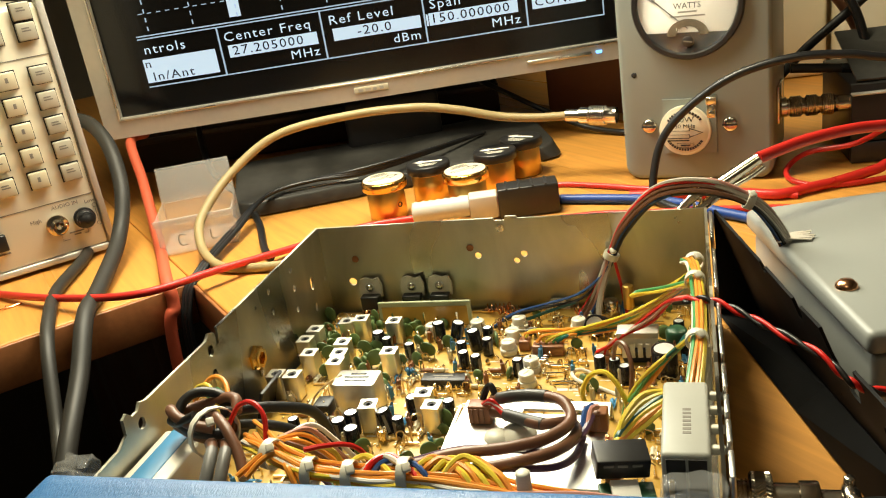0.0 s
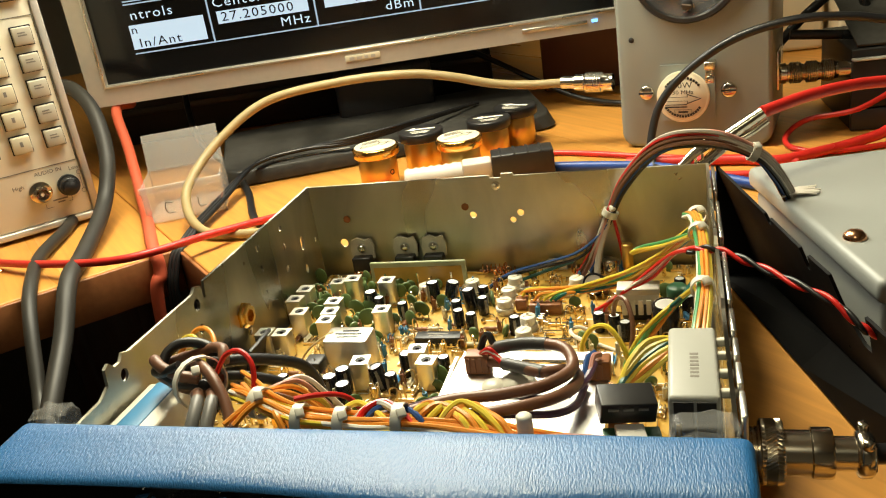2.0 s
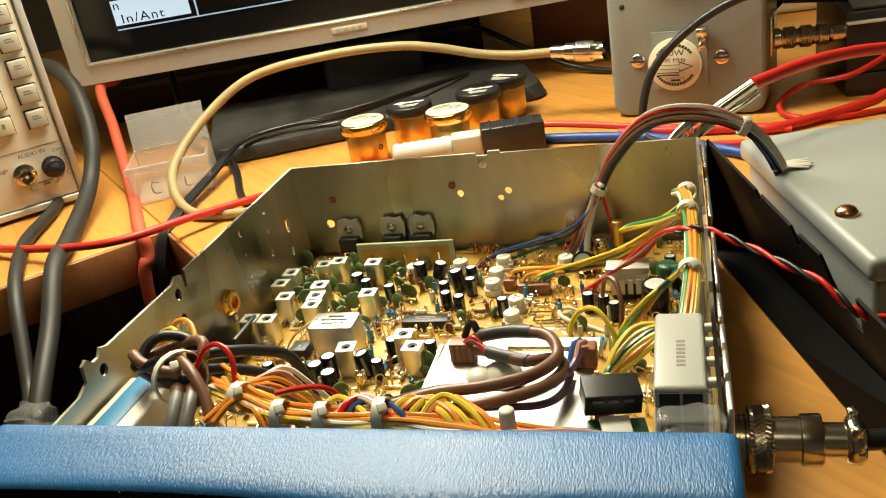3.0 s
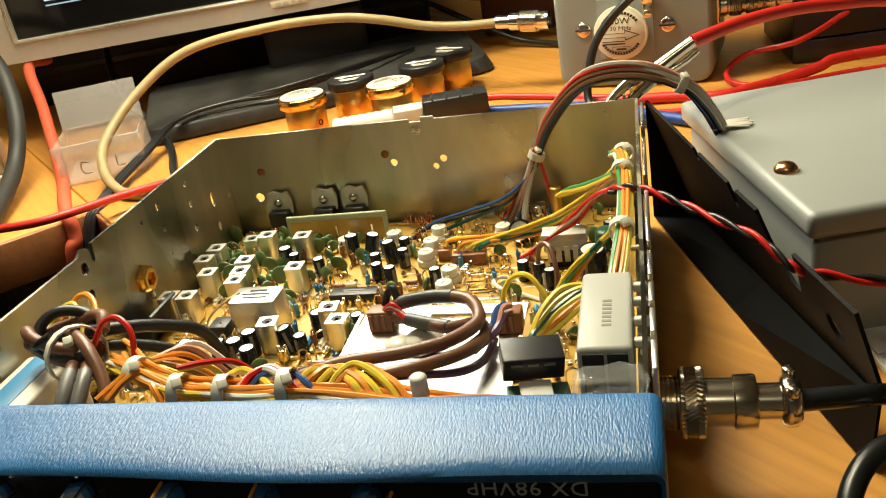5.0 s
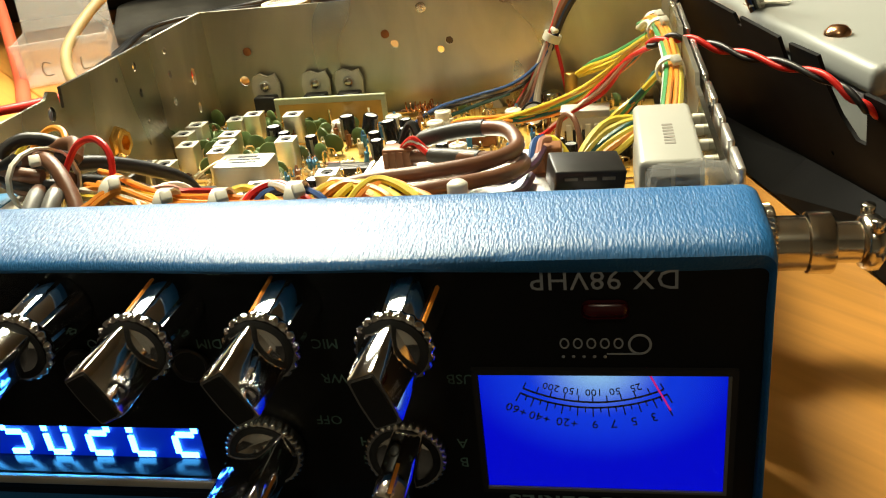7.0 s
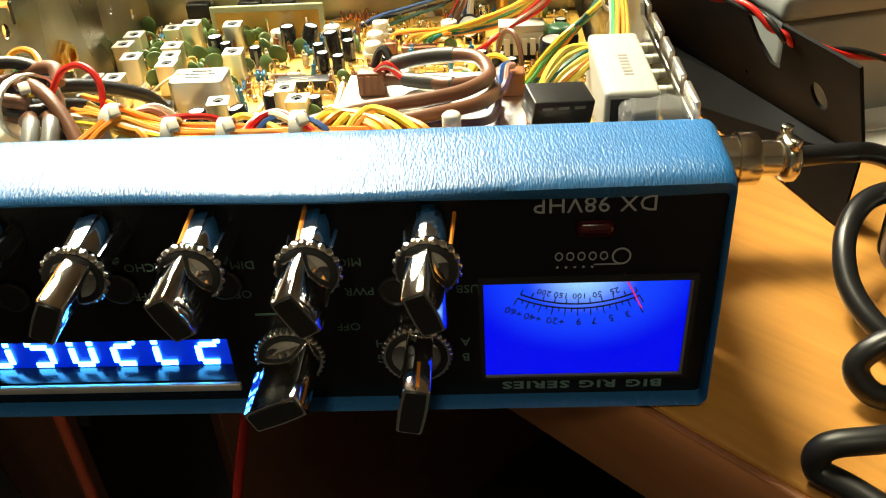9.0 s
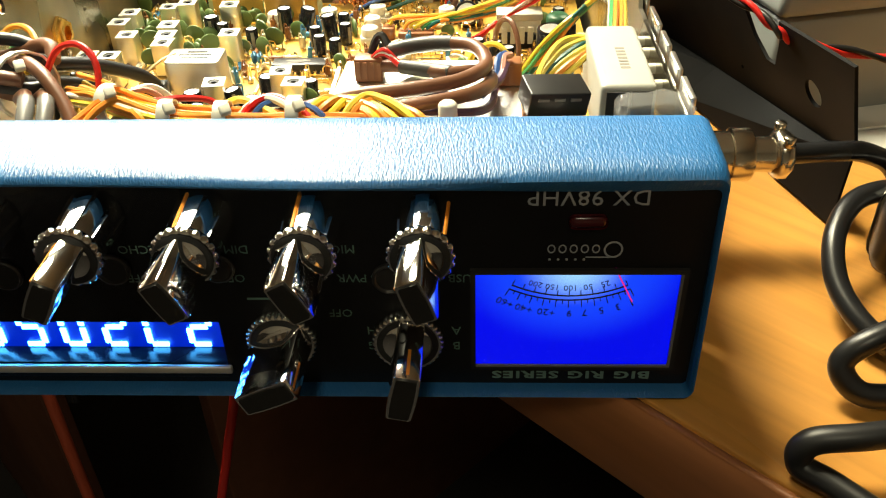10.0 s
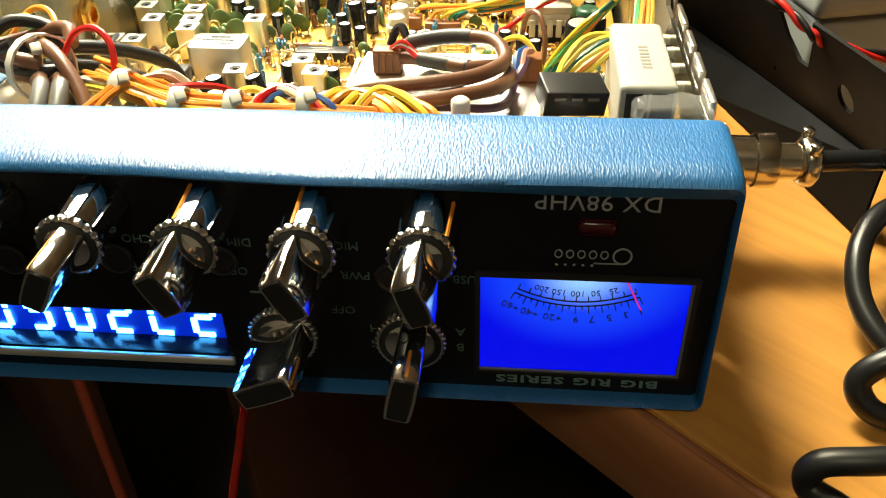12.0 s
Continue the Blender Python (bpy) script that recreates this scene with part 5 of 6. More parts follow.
for i in range(420):
    x, y, long = rnd.uniform(0.010, 0.190), rnd.uniform(0.055, 0.229), rnd.uniform(0.003, 0.008)
    if rnd.random() < 0.65:
        b = block(x - long / 2, x + long / 2, y - 0.0004, y + 0.0004, BOARD_Z + 0.0004, BOARD_Z + 0.0013)
    else:
        b = block(x - 0.0004, x + 0.0004, y - long / 2, y + long / 2, BOARD_Z + 0.0004, BOARD_Z + 0.0010)
    me = bpy.data.meshes.new("tmp")
    b.to_mesh(me)
    b.free()
    bits.from_mesh(me)
    bpy.data.meshes.remove(me)
for i in range(330):
    x, y, h, w, a = rnd.uniform(0.010, 0.190), rnd.uniform(0.072, 0.229), rnd.uniform(0.0025, 0.0065), rnd.uniform(0.0008, 0.0022), rnd.uniform(0, math.pi)
    dx, dy = w * math.cos(a), w * math.sin(a)
    b = tube([(x - dx, y - dy, BOARD_Z - 0.0005), (x - dx, y - dy, BOARD_Z + h * 0.8), (x, y, BOARD_Z + h), (x + dx, y + dy, BOARD_Z + h * 0.8), (x + dx, y + dy, BOARD_Z - 0.0005)], 0.00036, 5, 2)
    me = bpy.data.meshes.new("tmp")
    b.to_mesh(me)
    b.free()
    bits.from_mesh(me)
    bpy.data.meshes.remove(me)
tagged(part("jumper_wiring", bits, "solder", RADIO, "bare tinned wire jumpers"), kind="stuff")
bits = bmesh.new()
for i in range(260):
    x, y, s = rnd.uniform(0.008, 0.191), rnd.uniform(0.050, 0.230), rnd.uniform(0.0007, 0.0015)
    bmesh.ops.create_icosphere(bits, subdivisions=1, radius=s, matrix=pose(x, y, BOARD_Z + s * 0.6) @ Matrix.Diagonal((1, 1, rnd.uniform(0.8, 1.8), 1)))
tagged(part("solder_detail", bits, "solder", RADIO, "solder posts and small leads"), kind="stuff")
bits = bmesh.new()
for i in range(240):
    x, y, w, h = rnd.uniform(0.010, 0.186), rnd.uniform(0.055, 0.226), rnd.uniform(0.001, 0.007), rnd.uniform(0.0003, 0.0010)
    me = bpy.data.meshes.new("tmp")
    b = block(x, x + w, y, y + h, BOARD_Z, BOARD_Z + 0.00006)
    b.to_mesh(me)
    b.free()
    bits.from_mesh(me)
    bpy.data.meshes.remove(me)
tagged(part("board_print", bits, "ink", RADIO, "white component outlines printed on the board"), kind="stuff")
for x0, x1, y in ((0.113, 0.126, 0.1775), (0.113, 0.126, 0.1795), (0.113, 0.126, 0.1815), (0.128, 0.138, 0.1730), (0.128, 0.137, 0.1660), (0.131, 0.142, 0.1590), (0.133, 0.142, 0.1565)):
    part("jumper", tube([(x0, y, BOARD_Z), (x0, y, BOARD_Z + 0.0012), (x1, y, BOARD_Z + 0.0012), (x1, y, BOARD_Z)], 0.0004, 6, 3), "silver", RADIO)
for x0, x1, y in ((0.134, 0.1385, 0.1535), (0.139, 0.1435, 0.1535)):
    part("board_legend", bar(x0, x1, y, y + 0.0018, BOARD_Z + 0.0001, BOARD_Z + 0.0002), "ink", RADIO)

# ---- front part of the chassis: plate, sockets, sensor block ----
plate = part("shield_plate", sheet([(0.1090, 0.052), (0.1625, 0.052), (0.1625, 0.099), (0.1120, 0.0995)], [circle2(0.1205, 0.0700, 0.0028, 0.0024), [(0.133, 0.0915), (0.160, 0.0905), (0.160, 0.0935), (0.133, 0.0945)]], 0.0010, lambda u, v, w: (u, v, 0.0405 + w)), "alu", RADIO, "bare bright shield plate")
part("shield_side", block(0.1090, 0.1100, 0.052, 0.098, 0.016, 0.0404), "alu", RADIO)
part("shield_front", block(0.1101, 0.1625, 0.0510, 0.0519, 0.016, 0.0404), "alu", RADIO)
rl = part("socket_shell", block(0.1806, 0.1942, 0.0500, 0.0890, 0.0380, 0.0560, 0.0014, 3), "grey_plastic", RADIO, "grey plastic socket shell with open end")
part("opening", merge(block(0.1820, 0.1872, 0.0494, 0.0506, 0.0395, 0.0545), block(0.1880, 0.1930, 0.0494, 0.0506, 0.0395, 0.0545)), "print_black", rl)
part("contact", block(0.1825, 0.1840, 0.0485, 0.0498, 0.0420, 0.0480, 0.0003), "gold_plate", rl)
for i in range(7):
    part("lettering", bar(0.1866, 0.1890, 0.0600 + 0.0020 * i, 0.0611 + 0.0020 * i, 0.0560, 0.05608), "print_grey", rl)
for y in (0.056, 0.066, 0.076, 0.084):
    part("side_tab", block(0.1943, 0.1985, y, y + 0.0022, 0.0515, 0.0540, 0.0006), "clear_white", rl)
bc = part("connector_housing", block(-0.0068, 0.0068, -0.0042, 0.0042, 0.0, 0.0072, 0.0004), "black_plastic", RADIO, "black multi-pin connector housing, lying open")
bc.matrix_local = pose(0.1690, 0.0515, 0.0500, 8, 6, 14) @ Matrix.Diagonal((1.12, 1.1, 0.9, 1))
for i in range(3):
    part("pin_slot", block(-0.0050 + 0.0036 * i, -0.0026 + 0.0036 * i, -0.0045, -0.0041, 0.0050, 0.0058), "shrink_grey", bc)
part("pad", block(-0.0035, 0.0035, -0.0125, -0.0050, -0.0010, 0.0008, 0.0003), "white_card", bc)
part("card", block(-0.0062, 0.0075, -0.0135, -0.0044, -0.0030, -0.0011, 0.0003), "dark_green", bc)
st = part("taped_block", block(0.0045, 0.0220, 0.0300, 0.0735, 0.0180, 0.0446, 0.0010), "white_plastic", RADIO, "white block wrapped with blue tape")
part("tape", block(0.0075, 0.0162, 0.0298, 0.0737, 0.0182, 0.0449, 0.0005), "tape_blue", st)
for x0, x1, a in ((-0.0035, 0.0085, 4), (0.1815, 0.1975, -5)):
    bm = block(x0, x1, 0.0255, 0.0350, 0.0545, 0.0622)
    bmesh.ops.bevel(bm, geom=bm.edges, offset=0.0022, segments=2, profile=0.6, affect="EDGES")
    bmesh.ops.subdivide_edges(bm, edges=bm.edges, cuts=2, use_grid_fill=True)
    for v in bm.verts:
        v.co += Vector([0.0014 * noise.noise(v.co * 500 + Vector((k * 7.1, 0, 0))) for k in range(3)])
    part("film_wrap", bm, "haze_film", RADIO, "crumpled clear plastic film")
part("yellow_can", block(0.0365, 0.0450, 0.0915, 0.1000, 0.0100, 0.0260, 0.0005), "brass", RADIO)
part("black_heat_fin", moved(block(-0.0008, 0.0008, -0.010, 0.010, 0, 0.014, 0.0003), pose(0.0075, 0.139, BOARD_Z, 0, 18)), "black_plastic", RADIO)


# ---- wiring inside the radio ----
wr = random.Random(11)


def wire(mat, pts, r=0.0008, jitter=0.0, n=7, name="wire"):
    q = [Vector(p) + Vector([wr.uniform(-jitter, jitter) for _ in range(3)]) for p in pts]
    return part(name, tube(q, r, n, 8), "wire_" + mat, RADIO)


def cable_tie(at, along, r, mat="clear_white"):
    """A nylon strap round a bundle, with its square head."""
    d = Vector(along).normalized()
    side = d.orthogonal().normalized()
    up = d.cross(side)
    ring = [Vector(at) + r * (math.cos(2 * math.pi * i / 16) * side + math.sin(2 * math.pi * i / 16) * up) for i in range(17)]
    bm = bmesh.new()
    rows = [[bm.verts.new(c + d * w + (c - Vector(at)).normalized() * o) for w, o in ((-0.0016, 0), (0.0016, 0), (0.0016, 0.0006), (-0.0016, 0.0006))] for c in ring[:-1]]
    for a, b in zip(rows, rows[1:] + rows[:1]):
        for k in range(4):
            bm.faces.new((a[k], a[(k + 1) % 4], b[(k + 1) % 4], b[k]))
    tie = part("cable_tie", bm, mat, RADIO, "white nylon cable tie")
    hd = block(-0.0013, 0.0013, -0.0014, 0.0014, 0, 0.0018, 0.0004)
    m = (Vector((0.3, -0.5, 0.8))).to_track_quat("Z", "Y").to_matrix().to_4x4()
    head = part("tie_head", moved(hd, Matrix.Translation(Vector(at) + Vector((0.3, -0.5, 0.8)).normalized() * r) @ m), mat, tie)
    return tie


# arch of wires from the board over the back corner into the grey box
arch = [(0.140, 0.212, 0.010), (0.147, 0.221, 0.026), (0.1535, 0.2270, 0.041), (0.162, 0.2215, 0.059), (0.178, 0.212, 0.0765), (0.198, 0.2055, 0.0800), (0.2145, 0.2035, 0.0735), (0.2225, 0.2075, 0.0640), (0.2275, 0.2110, 0.0545), (0.2305, 0.2130, 0.0470)]
for i, (mat, r) in enumerate((("grey", 0.0013), ("grey", 0.0011), ("pink", 0.0009), ("grey", 0.0011), ("red", 0.0009), ("brown", 0.0009), ("brown", 0.0011), ("blue", 0.0008), ("black", 0.0009), ("white", 0.0007))):
    a = 2 * math.pi * i / 10
    off = Vector((0.0012 * math.cos(a), 0.0012 * math.sin(a) * 0.6, 0.0022 * math.sin(a)))
    pts = [Vector(p) + off * (1.0 if k in (2, 6) else 1.3) + Vector((0.0045 * math.cos(a), 0.002 * math.sin(a), 0)) * (1 if k == 0 else 0) for k, p in enumerate(arch)]
    wire(mat, pts, r, 0.0003)
cable_tie((0.1535, 0.2270, 0.041), (0.5, 0.0, 1), 0.0031)
cable_tie((0.2145, 0.2035, 0.0735), (1, 0.1, -0.5), 0.0033)
wire("blue", [(0.1535, 0.2265, 0.038), (0.147, 0.2225, 0.031), (0.137, 0.2175, 0.0255), (0.122, 0.214, 0.0225), (0.107, 0.2125, 0.0190), (0.098, 0.2095, 0.0145), (0.094, 0.2075, 0.0120)], 0.0007)
wire("black", [(0.1530, 0.2265, 0.037), (0.146, 0.2220, 0.028), (0.137, 0.2165, 0.0230), (0.120, 0.215, 0.0200), (0.104, 0.2120, 0.0165), (0.096, 0.211, 0.0120)], 0.0007)
wire("teal", [(0.136, 0.2165, 0.0220), (0.118, 0.213, 0.0172), (0.105, 0.2105, 0.0130), (0.0985, 0.2075, 0.0090)], 0.0008)
wire("red", [(0.1550, 0.2265, 0.038), (0.1575, 0.2235, 0.026), (0.160, 0.2195, 0.0095)], 0.0008)

# loom along the side wall
loom = [(0.1880, 0.196, 0.050), (0.1905, 0.183, 0.0545), (0.1920, 0.160, 0.0565), (0.1925, 0.135, 0.0570), (0.1920, 0.112, 0.0568), (0.1905, 0.094, 0.0535), (0.1880, 0.080, 0.047)]
for i, mat in enumerate(("yellow", "yellow", "orange", "orange", "green", "white", "white", "yellow", "orange", "red")):
    a = 2 * math.pi * i / 10
    wire(mat, [Vector(p) + Vector((0.0020 * math.cos(a), 0, 0.0014 * math.sin(a))) for p in loom], 0.00075, 0.0004)
for y, z in ((0.1900, 0.0525), (0.163, 0.0563), (0.114, 0.0568)):
    cable_tie((0.1915, y, z), (0, 1, 0.05), 0.0034)
# fan to the headers in the middle of the board
for i, (mat, end) in enumerate((("yellow", (0.1255, 0.1855, 0.0172)), ("orange", (0.1145, 0.1905, 0.0172)), ("yellow", (0.1160, 0.1905, 0.0172)), ("green", (0.1290, 0.1855, 0.0172)), ("yellow", (0.1235, 0.1855, 0.0172)), ("orange", (0.1215, 0.1855, 0.0172)), ("teal", (0.1310, 0.1855, 0.0172)), ("orange", (0.1325, 0.1855, 0.0172)))):
    k = i * 0.0009
    wire(mat, [(0.1895, 0.160 + k, 0.0550), (0.1850, 0.172 + k, 0.0500 - k), (0.1760, 0.181 + k, 0.0400 - k), (0.1620, 0.1875, 0.0300 - k), (0.1440, 0.1905, 0.0225 - k * 0.6), (end[0] + 0.004, end[1] + 0.0010, 0.0200), end], 0.00075, 0.0005)
for i, mat in enumerate(("yellow", "yellow", "green")):
    wire(mat, [(0.1880, 0.164, 0.0545), (0.1780, 0.178 + 0.001 * i, 0.0450), (0.1690, 0.190, 0.0380 + 0.001 * i), (0.1640, 0.1965, 0.0340), (0.1670, 0.2000, 0.0330 + 0.001 * i), (0.1790, 0.1920, 0.0400), (0.1885, 0.182, 0.0500)], 0.00075, 0.0005)
for i, (mat, end) in enumerate((("red", (0.1490, 0.1782, 0.0156)), ("white", (0.1505, 0.1782, 0.0156)), ("pink", (0.1530, 0.1782, 0.0156)), ("red", (0.1520, 0.1782, 0.0156)))):
    wire(mat, [(0.1890, 0.150 + 0.001 * i, 0.0545), (0.1820, 0.163, 0.0480), (0.1730, 0.172, 0.0370 - 0.001 * i), (0.1620, 0.1765, 0.0260), (0.1540, 0.1785, 0.0190), end], 0.0008, 0.0004)
# side bundle to the lower header
for i, (mat, mid) in enumerate((("teal", 0.030), ("teal", 0.033), ("orange", 0.031), ("green", 0.034), ("yellow", 0.036))):
    wire(mat, [(0.1885, 0.122 - 0.001 * i, 0.0545), (0.1830, 0.1225, 0.0470), (0.1755, 0.125 - 0.001 * i, mid + 0.006), (0.1685, 0.127, mid - 0.006), (0.1640, 0.127 + 0.002 * i, 0.0170), (0.1625, 0.1275, 0.0090)], 0.0009, 0.0006)
for i, mat in enumerate(("yellow", "yellow", "teal", "yellow", "orange", "yellow")):
    wire(mat, [(0.1850, 0.088, 0.0500), (0.1810, 0.0880 - 0.001 * i, 0.0530 - 0.0006 * i), (0.1745, 0.0850 - 0.0014 * i, 0.0525 - 0.0012 * i), (0.1690, 0.0790 - 0.0010 * i, 0.0495 - 0.0012 * i), (0.1665, 0.0735 - 0.0006 * i, 0.0450), (0.1660, 0.0715 - 0.0006 * i, 0.0400)], 0.0010, 0.0004)
lower = part("wire_header", block(0.1630, 0.1675, 0.0620, 0.0760, 0.0300, 0.0435, 0.0004), "brown_plastic", RADIO, "brown plastic wire header")
for i in range(5):
    part("contact", block(0.1627, 0.1640, 0.0632 + 0.0026 * i, 0.0644 + 0.0026 * i, 0.0436, 0.0450), "copper", lower)
wire("yellow", [(0.1655, 0.129, 0.0090), (0.1640, 0.131, 0.0225), (0.1580, 0.135, 0.0310), (0.1510, 0.1385, 0.0285), (0.1470, 0.1390, 0.0200), (0.1500, 0.1360, 0.0130), (0.1570, 0.131, 0.0098)], 0.0010)
wire("white", [(0.1600, 0.150, 0.0120), (0.1520, 0.1540, 0.0130), (0.1430, 0.1580, 0.0140), (0.1395, 0.1640, 0.0140), (0.1430, 0.1680, 0.0135), (0.1500, 0.1660, 0.0110), (0.1560, 0.1600, 0.0090)], 0.0008)
wire("brown", [(0.1640, 0.150, 0.0090), (0.1655, 0.153, 0.0220), (0.1630, 0.159, 0.0300), (0.1585, 0.164, 0.0270), (0.1560, 0.167, 0.0090)], 0.0010)
# twisted pair out to the cover's speaker
twist = spline([(0.1870, 0.146, 0.0560), (0.1935, 0.1405, 0.0590), (0.2010, 0.1380, 0.0580), (0.2100, 0.1300, 0.0565), (0.2200, 0.1175, 0.0560), (0.2300, 0.1060, 0.0545), (0.2365, 0.0990, 0.0500), (0.2410, 0.0995, 0.0470), (0.2500, 0.1010, 0.0440), (0.2700, 0.1010, 0.0400), (0.2950, 0.0950, 0.0360)], 10)
pair = thing("speaker_wire", "twisted red and black speaker wire crossing the black cover", "wire")
for k, mat in enumerate(("wire_red", "wire_black")):
    pts = []
    for i, c in enumerate(twist):
        a = i * 0.42 + k * math.pi
        pts.append(c + 0.0009 * Vector((0, math.cos(a), math.sin(a))))
    part("strand", tube(pts, 0.0009, 8, 1), mat, pair)

# brown sleeved cables lying on the shield plate
sl = [(0.094, 0.0440, 0.0500), (0.107, 0.0470, 0.0515), (0.120, 0.0510, 0.0535), (0.136, 0.0540, 0.0540), (0.1470, 0.0600, 0.0535), (0.1530, 0.0700, 0.0530), (0.1500, 0.0785, 0.0545), (0.1420, 0.0835, 0.0535), (0.1330, 0.0865, 0.0515), (0.1260, 0.0878, 0.0495), (0.1225, 0.0880, 0.0470)]
wire("brown", sl, 0.0019, n=10)
part("heat_shrink", tube([(0.1440, 0.0828, 0.0538), (0.1380, 0.0850, 0.0528), (0.1320, 0.0867, 0.0513), (0.1265, 0.0877, 0.0497)], 0.0022, 10, 6), "shrink_dark", RADIO)
wire("brown", [(0.094, 0.0420, 0.0490), (0.108, 0.0435, 0.0500), (0.124, 0.0450, 0.0520), (0.139, 0.0490, 0.0525), (0.1500, 0.0575, 0.0510), (0.1545, 0.0690, 0.0490), (0.1515, 0.0770, 0.0480), (0.1430, 0.0740, 0.0490), (0.1360, 0.0775, 0.0485), (0.1290, 0.0820, 0.0475), (0.1245, 0.0850, 0.0462)], 0.0018, n=10)
part("heat_shrink", tube([(0.1435, 0.0740, 0.0490), (0.1360, 0.0775, 0.0485), (0.1300, 0.0812, 0.0477)], 0.0021, 10, 6), "shrink_dark", RADIO)
wire("violet", [(0.094, 0.0455, 0.0495), (0.108, 0.0500, 0.0515), (0.122, 0.0550, 0.0525), (0.138, 0.0565, 0.0515), (0.1490, 0.0590, 0.0490), (0.1560, 0.0700, 0.0480), (0.1585, 0.0790, 0.0490)], 0.0012)
wire("violet", [(0.100, 0.0440, 0.0490), (0.118, 0.0480, 0.0500), (0.136, 0.0500, 0.0495), (0.149, 0.0545, 0.0470), (0.154, 0.0640, 0.0440), (0.1555, 0.0760, 0.0430)], 0.0012)
wire("blue", [(0.1520, 0.0640, 0.0470), (0.1555, 0.0720, 0.0475), (0.1565, 0.0790, 0.0505), (0.1585, 0.0830, 0.0505)], 0.0010)
wire("pink", [(0.1530, 0.0650, 0.0480), (0.1570, 0.0730, 0.0480), (0.1580, 0.0800, 0.0505), (0.1600, 0.0830, 0.0500)], 0.0010)
wire("black", [(0.1260, 0.0878, 0.0495), (0.1240, 0.0900, 0.0530), (0.1222, 0.0905, 0.0520), (0.1205, 0.0895, 0.0480)], 0.0012)
for i, mat in enumerate(("red", "white", "red")):
    wire(mat, [(0.1290, 0.0805 + 0.0008 * i, 0.0485), (0.1250, 0.0835, 0.0505 + 0.0006 * i), (0.1210, 0.0865, 0.0480), (0.1195, 0.0875, 0.0455)], 0.0007)
for x, y, n in ((0.1200, 0.0870, 4), (0.1590, 0.0835, 3)):
    h = part("wire_plug", block(x - 0.0040, x + 0.0040, y - 0.0028, y + 0.0028, 0.0416, 0.0485, 0.0005), "brown_plastic", RADIO, "brown wire plug seated in the shield plate")
    for i in range(n):
        part("rib", block(x - 0.0034 + 0.0020 * i, x - 0.0024 + 0.0020 * i, y - 0.0033, y - 0.0027, 0.0425, 0.0478), "brown_plastic", h)
part("hot_glue", moved(lathe([(0, 0), (0.0062, 0.0), (0.0055, 0.0016), (0.0030, 0.0030), (0, 0.0034)], 14), pose(0.1340, 0.0790, 0.0416)), "clear_white", RADIO, "whitish blob of glue")
part("hot_glue", moved(lathe([(0, 0), (0.0045, 0.0), (0.0040, 0.0012), (0.0020, 0.0022), (0, 0.0025)], 14), pose(0.1270, 0.0770, 0.0416)), "clear_white", RADIO)

# coil of sleeved cable at the front corner
for k, (mat, r, dz, ph) in enumerate((("brown", 0.0020, 0.0015, 0), ("black", 0.0020, -0.0015, 0.5), ("brown", 0.0018, -0.0030, 1.0), ("black", 0.0018, 0.0030, -0.4))):
    pts = [(0.0262 + (0.0128 - 0.0008 * k) * math.cos(a + ph), 0.0690 + 0.0075 * math.sin(a + ph), 0.0540 + dz + 0.0025 * math.sin(a * 2 + k)) for a in [2 * math.pi * i / 12 for i in range(11)]]
    wire(mat, pts, r, 0.0006, 10)
wire("black", [(0.0300, 0.0720, 0.0530), (0.0380, 0.0800, 0.0500), (0.0450, 0.0900, 0.0440), (0.0510, 0.0990, 0.0360), (0.0535, 0.1030, 0.0240), (0.0545, 0.1040, 0.0100)], 0.0021, n=10)
wire("black", [(0.0300, 0.0680, 0.0500), (0.0400, 0.0760, 0.0460), (0.0500, 0.0840, 0.0380), (0.0560, 0.0900, 0.0260), (0.0580, 0.0930, 0.0100)], 0.0019, n=10)
wire("brown", [(0.0300, 0.0660, 0.0570), (0.0360, 0.0610, 0.0585), (0.0420, 0.0560, 0.0570), (0.0480, 0.0500, 0.0520), (0.0520, 0.0440, 0.0470)], 0.0019, n=10)
cable_tie((0.0335, 0.0610, 0.0525), (0.8, -0.55, 0.15), 0.0084, "white_plastic")
for x in (0.0405, 0.0455):
    wire("brown", [(x - 0.008, 0.0580, 0.0500), (x - 0.004, 0.0540, 0.0530), (x - 0.001, 0.0480, 0.0535)], 0.0018, n=10)
    part("heat_shrink", tube([(x - 0.0015, 0.0495, 0.0537), (x, 0.0450, 0.0530), (x + 0.001, 0.0390, 0.0500), (x + 0.001, 0.0340, 0.0450)], 0.0021, 10, 5), "shrink_grey", RADIO)
wire("yellow", [(0.0080, 0.0800, 0.0480), (0.0130, 0.0850, 0.0545), (0.0200, 0.0830, 0.0575), (0.0270, 0.0760, 0.0560), (0.0300, 0.0700, 0.0520)], 0.0009)
wire("orange", [(0.0120, 0.0840, 0.0500), (0.0180, 0.0890, 0.0570), (0.0260, 0.0850, 0.0580), (0.0320, 0.0760, 0.0540)], 0.0009)
wire("green", [(0.0150, 0.0860, 0.0480), (0.0210, 0.0860, 0.0540), (0.0280, 0.0800, 0.0540)], 0.0009)
wire("red", [(0.0380, 0.0640, 0.0540), (0.0420, 0.0660, 0.0600), (0.0480, 0.0650, 0.0620), (0.0530, 0.0620, 0.0590), (0.0540, 0.0580, 0.0520), (0.0530, 0.0540, 0.0460)], 0.0009)

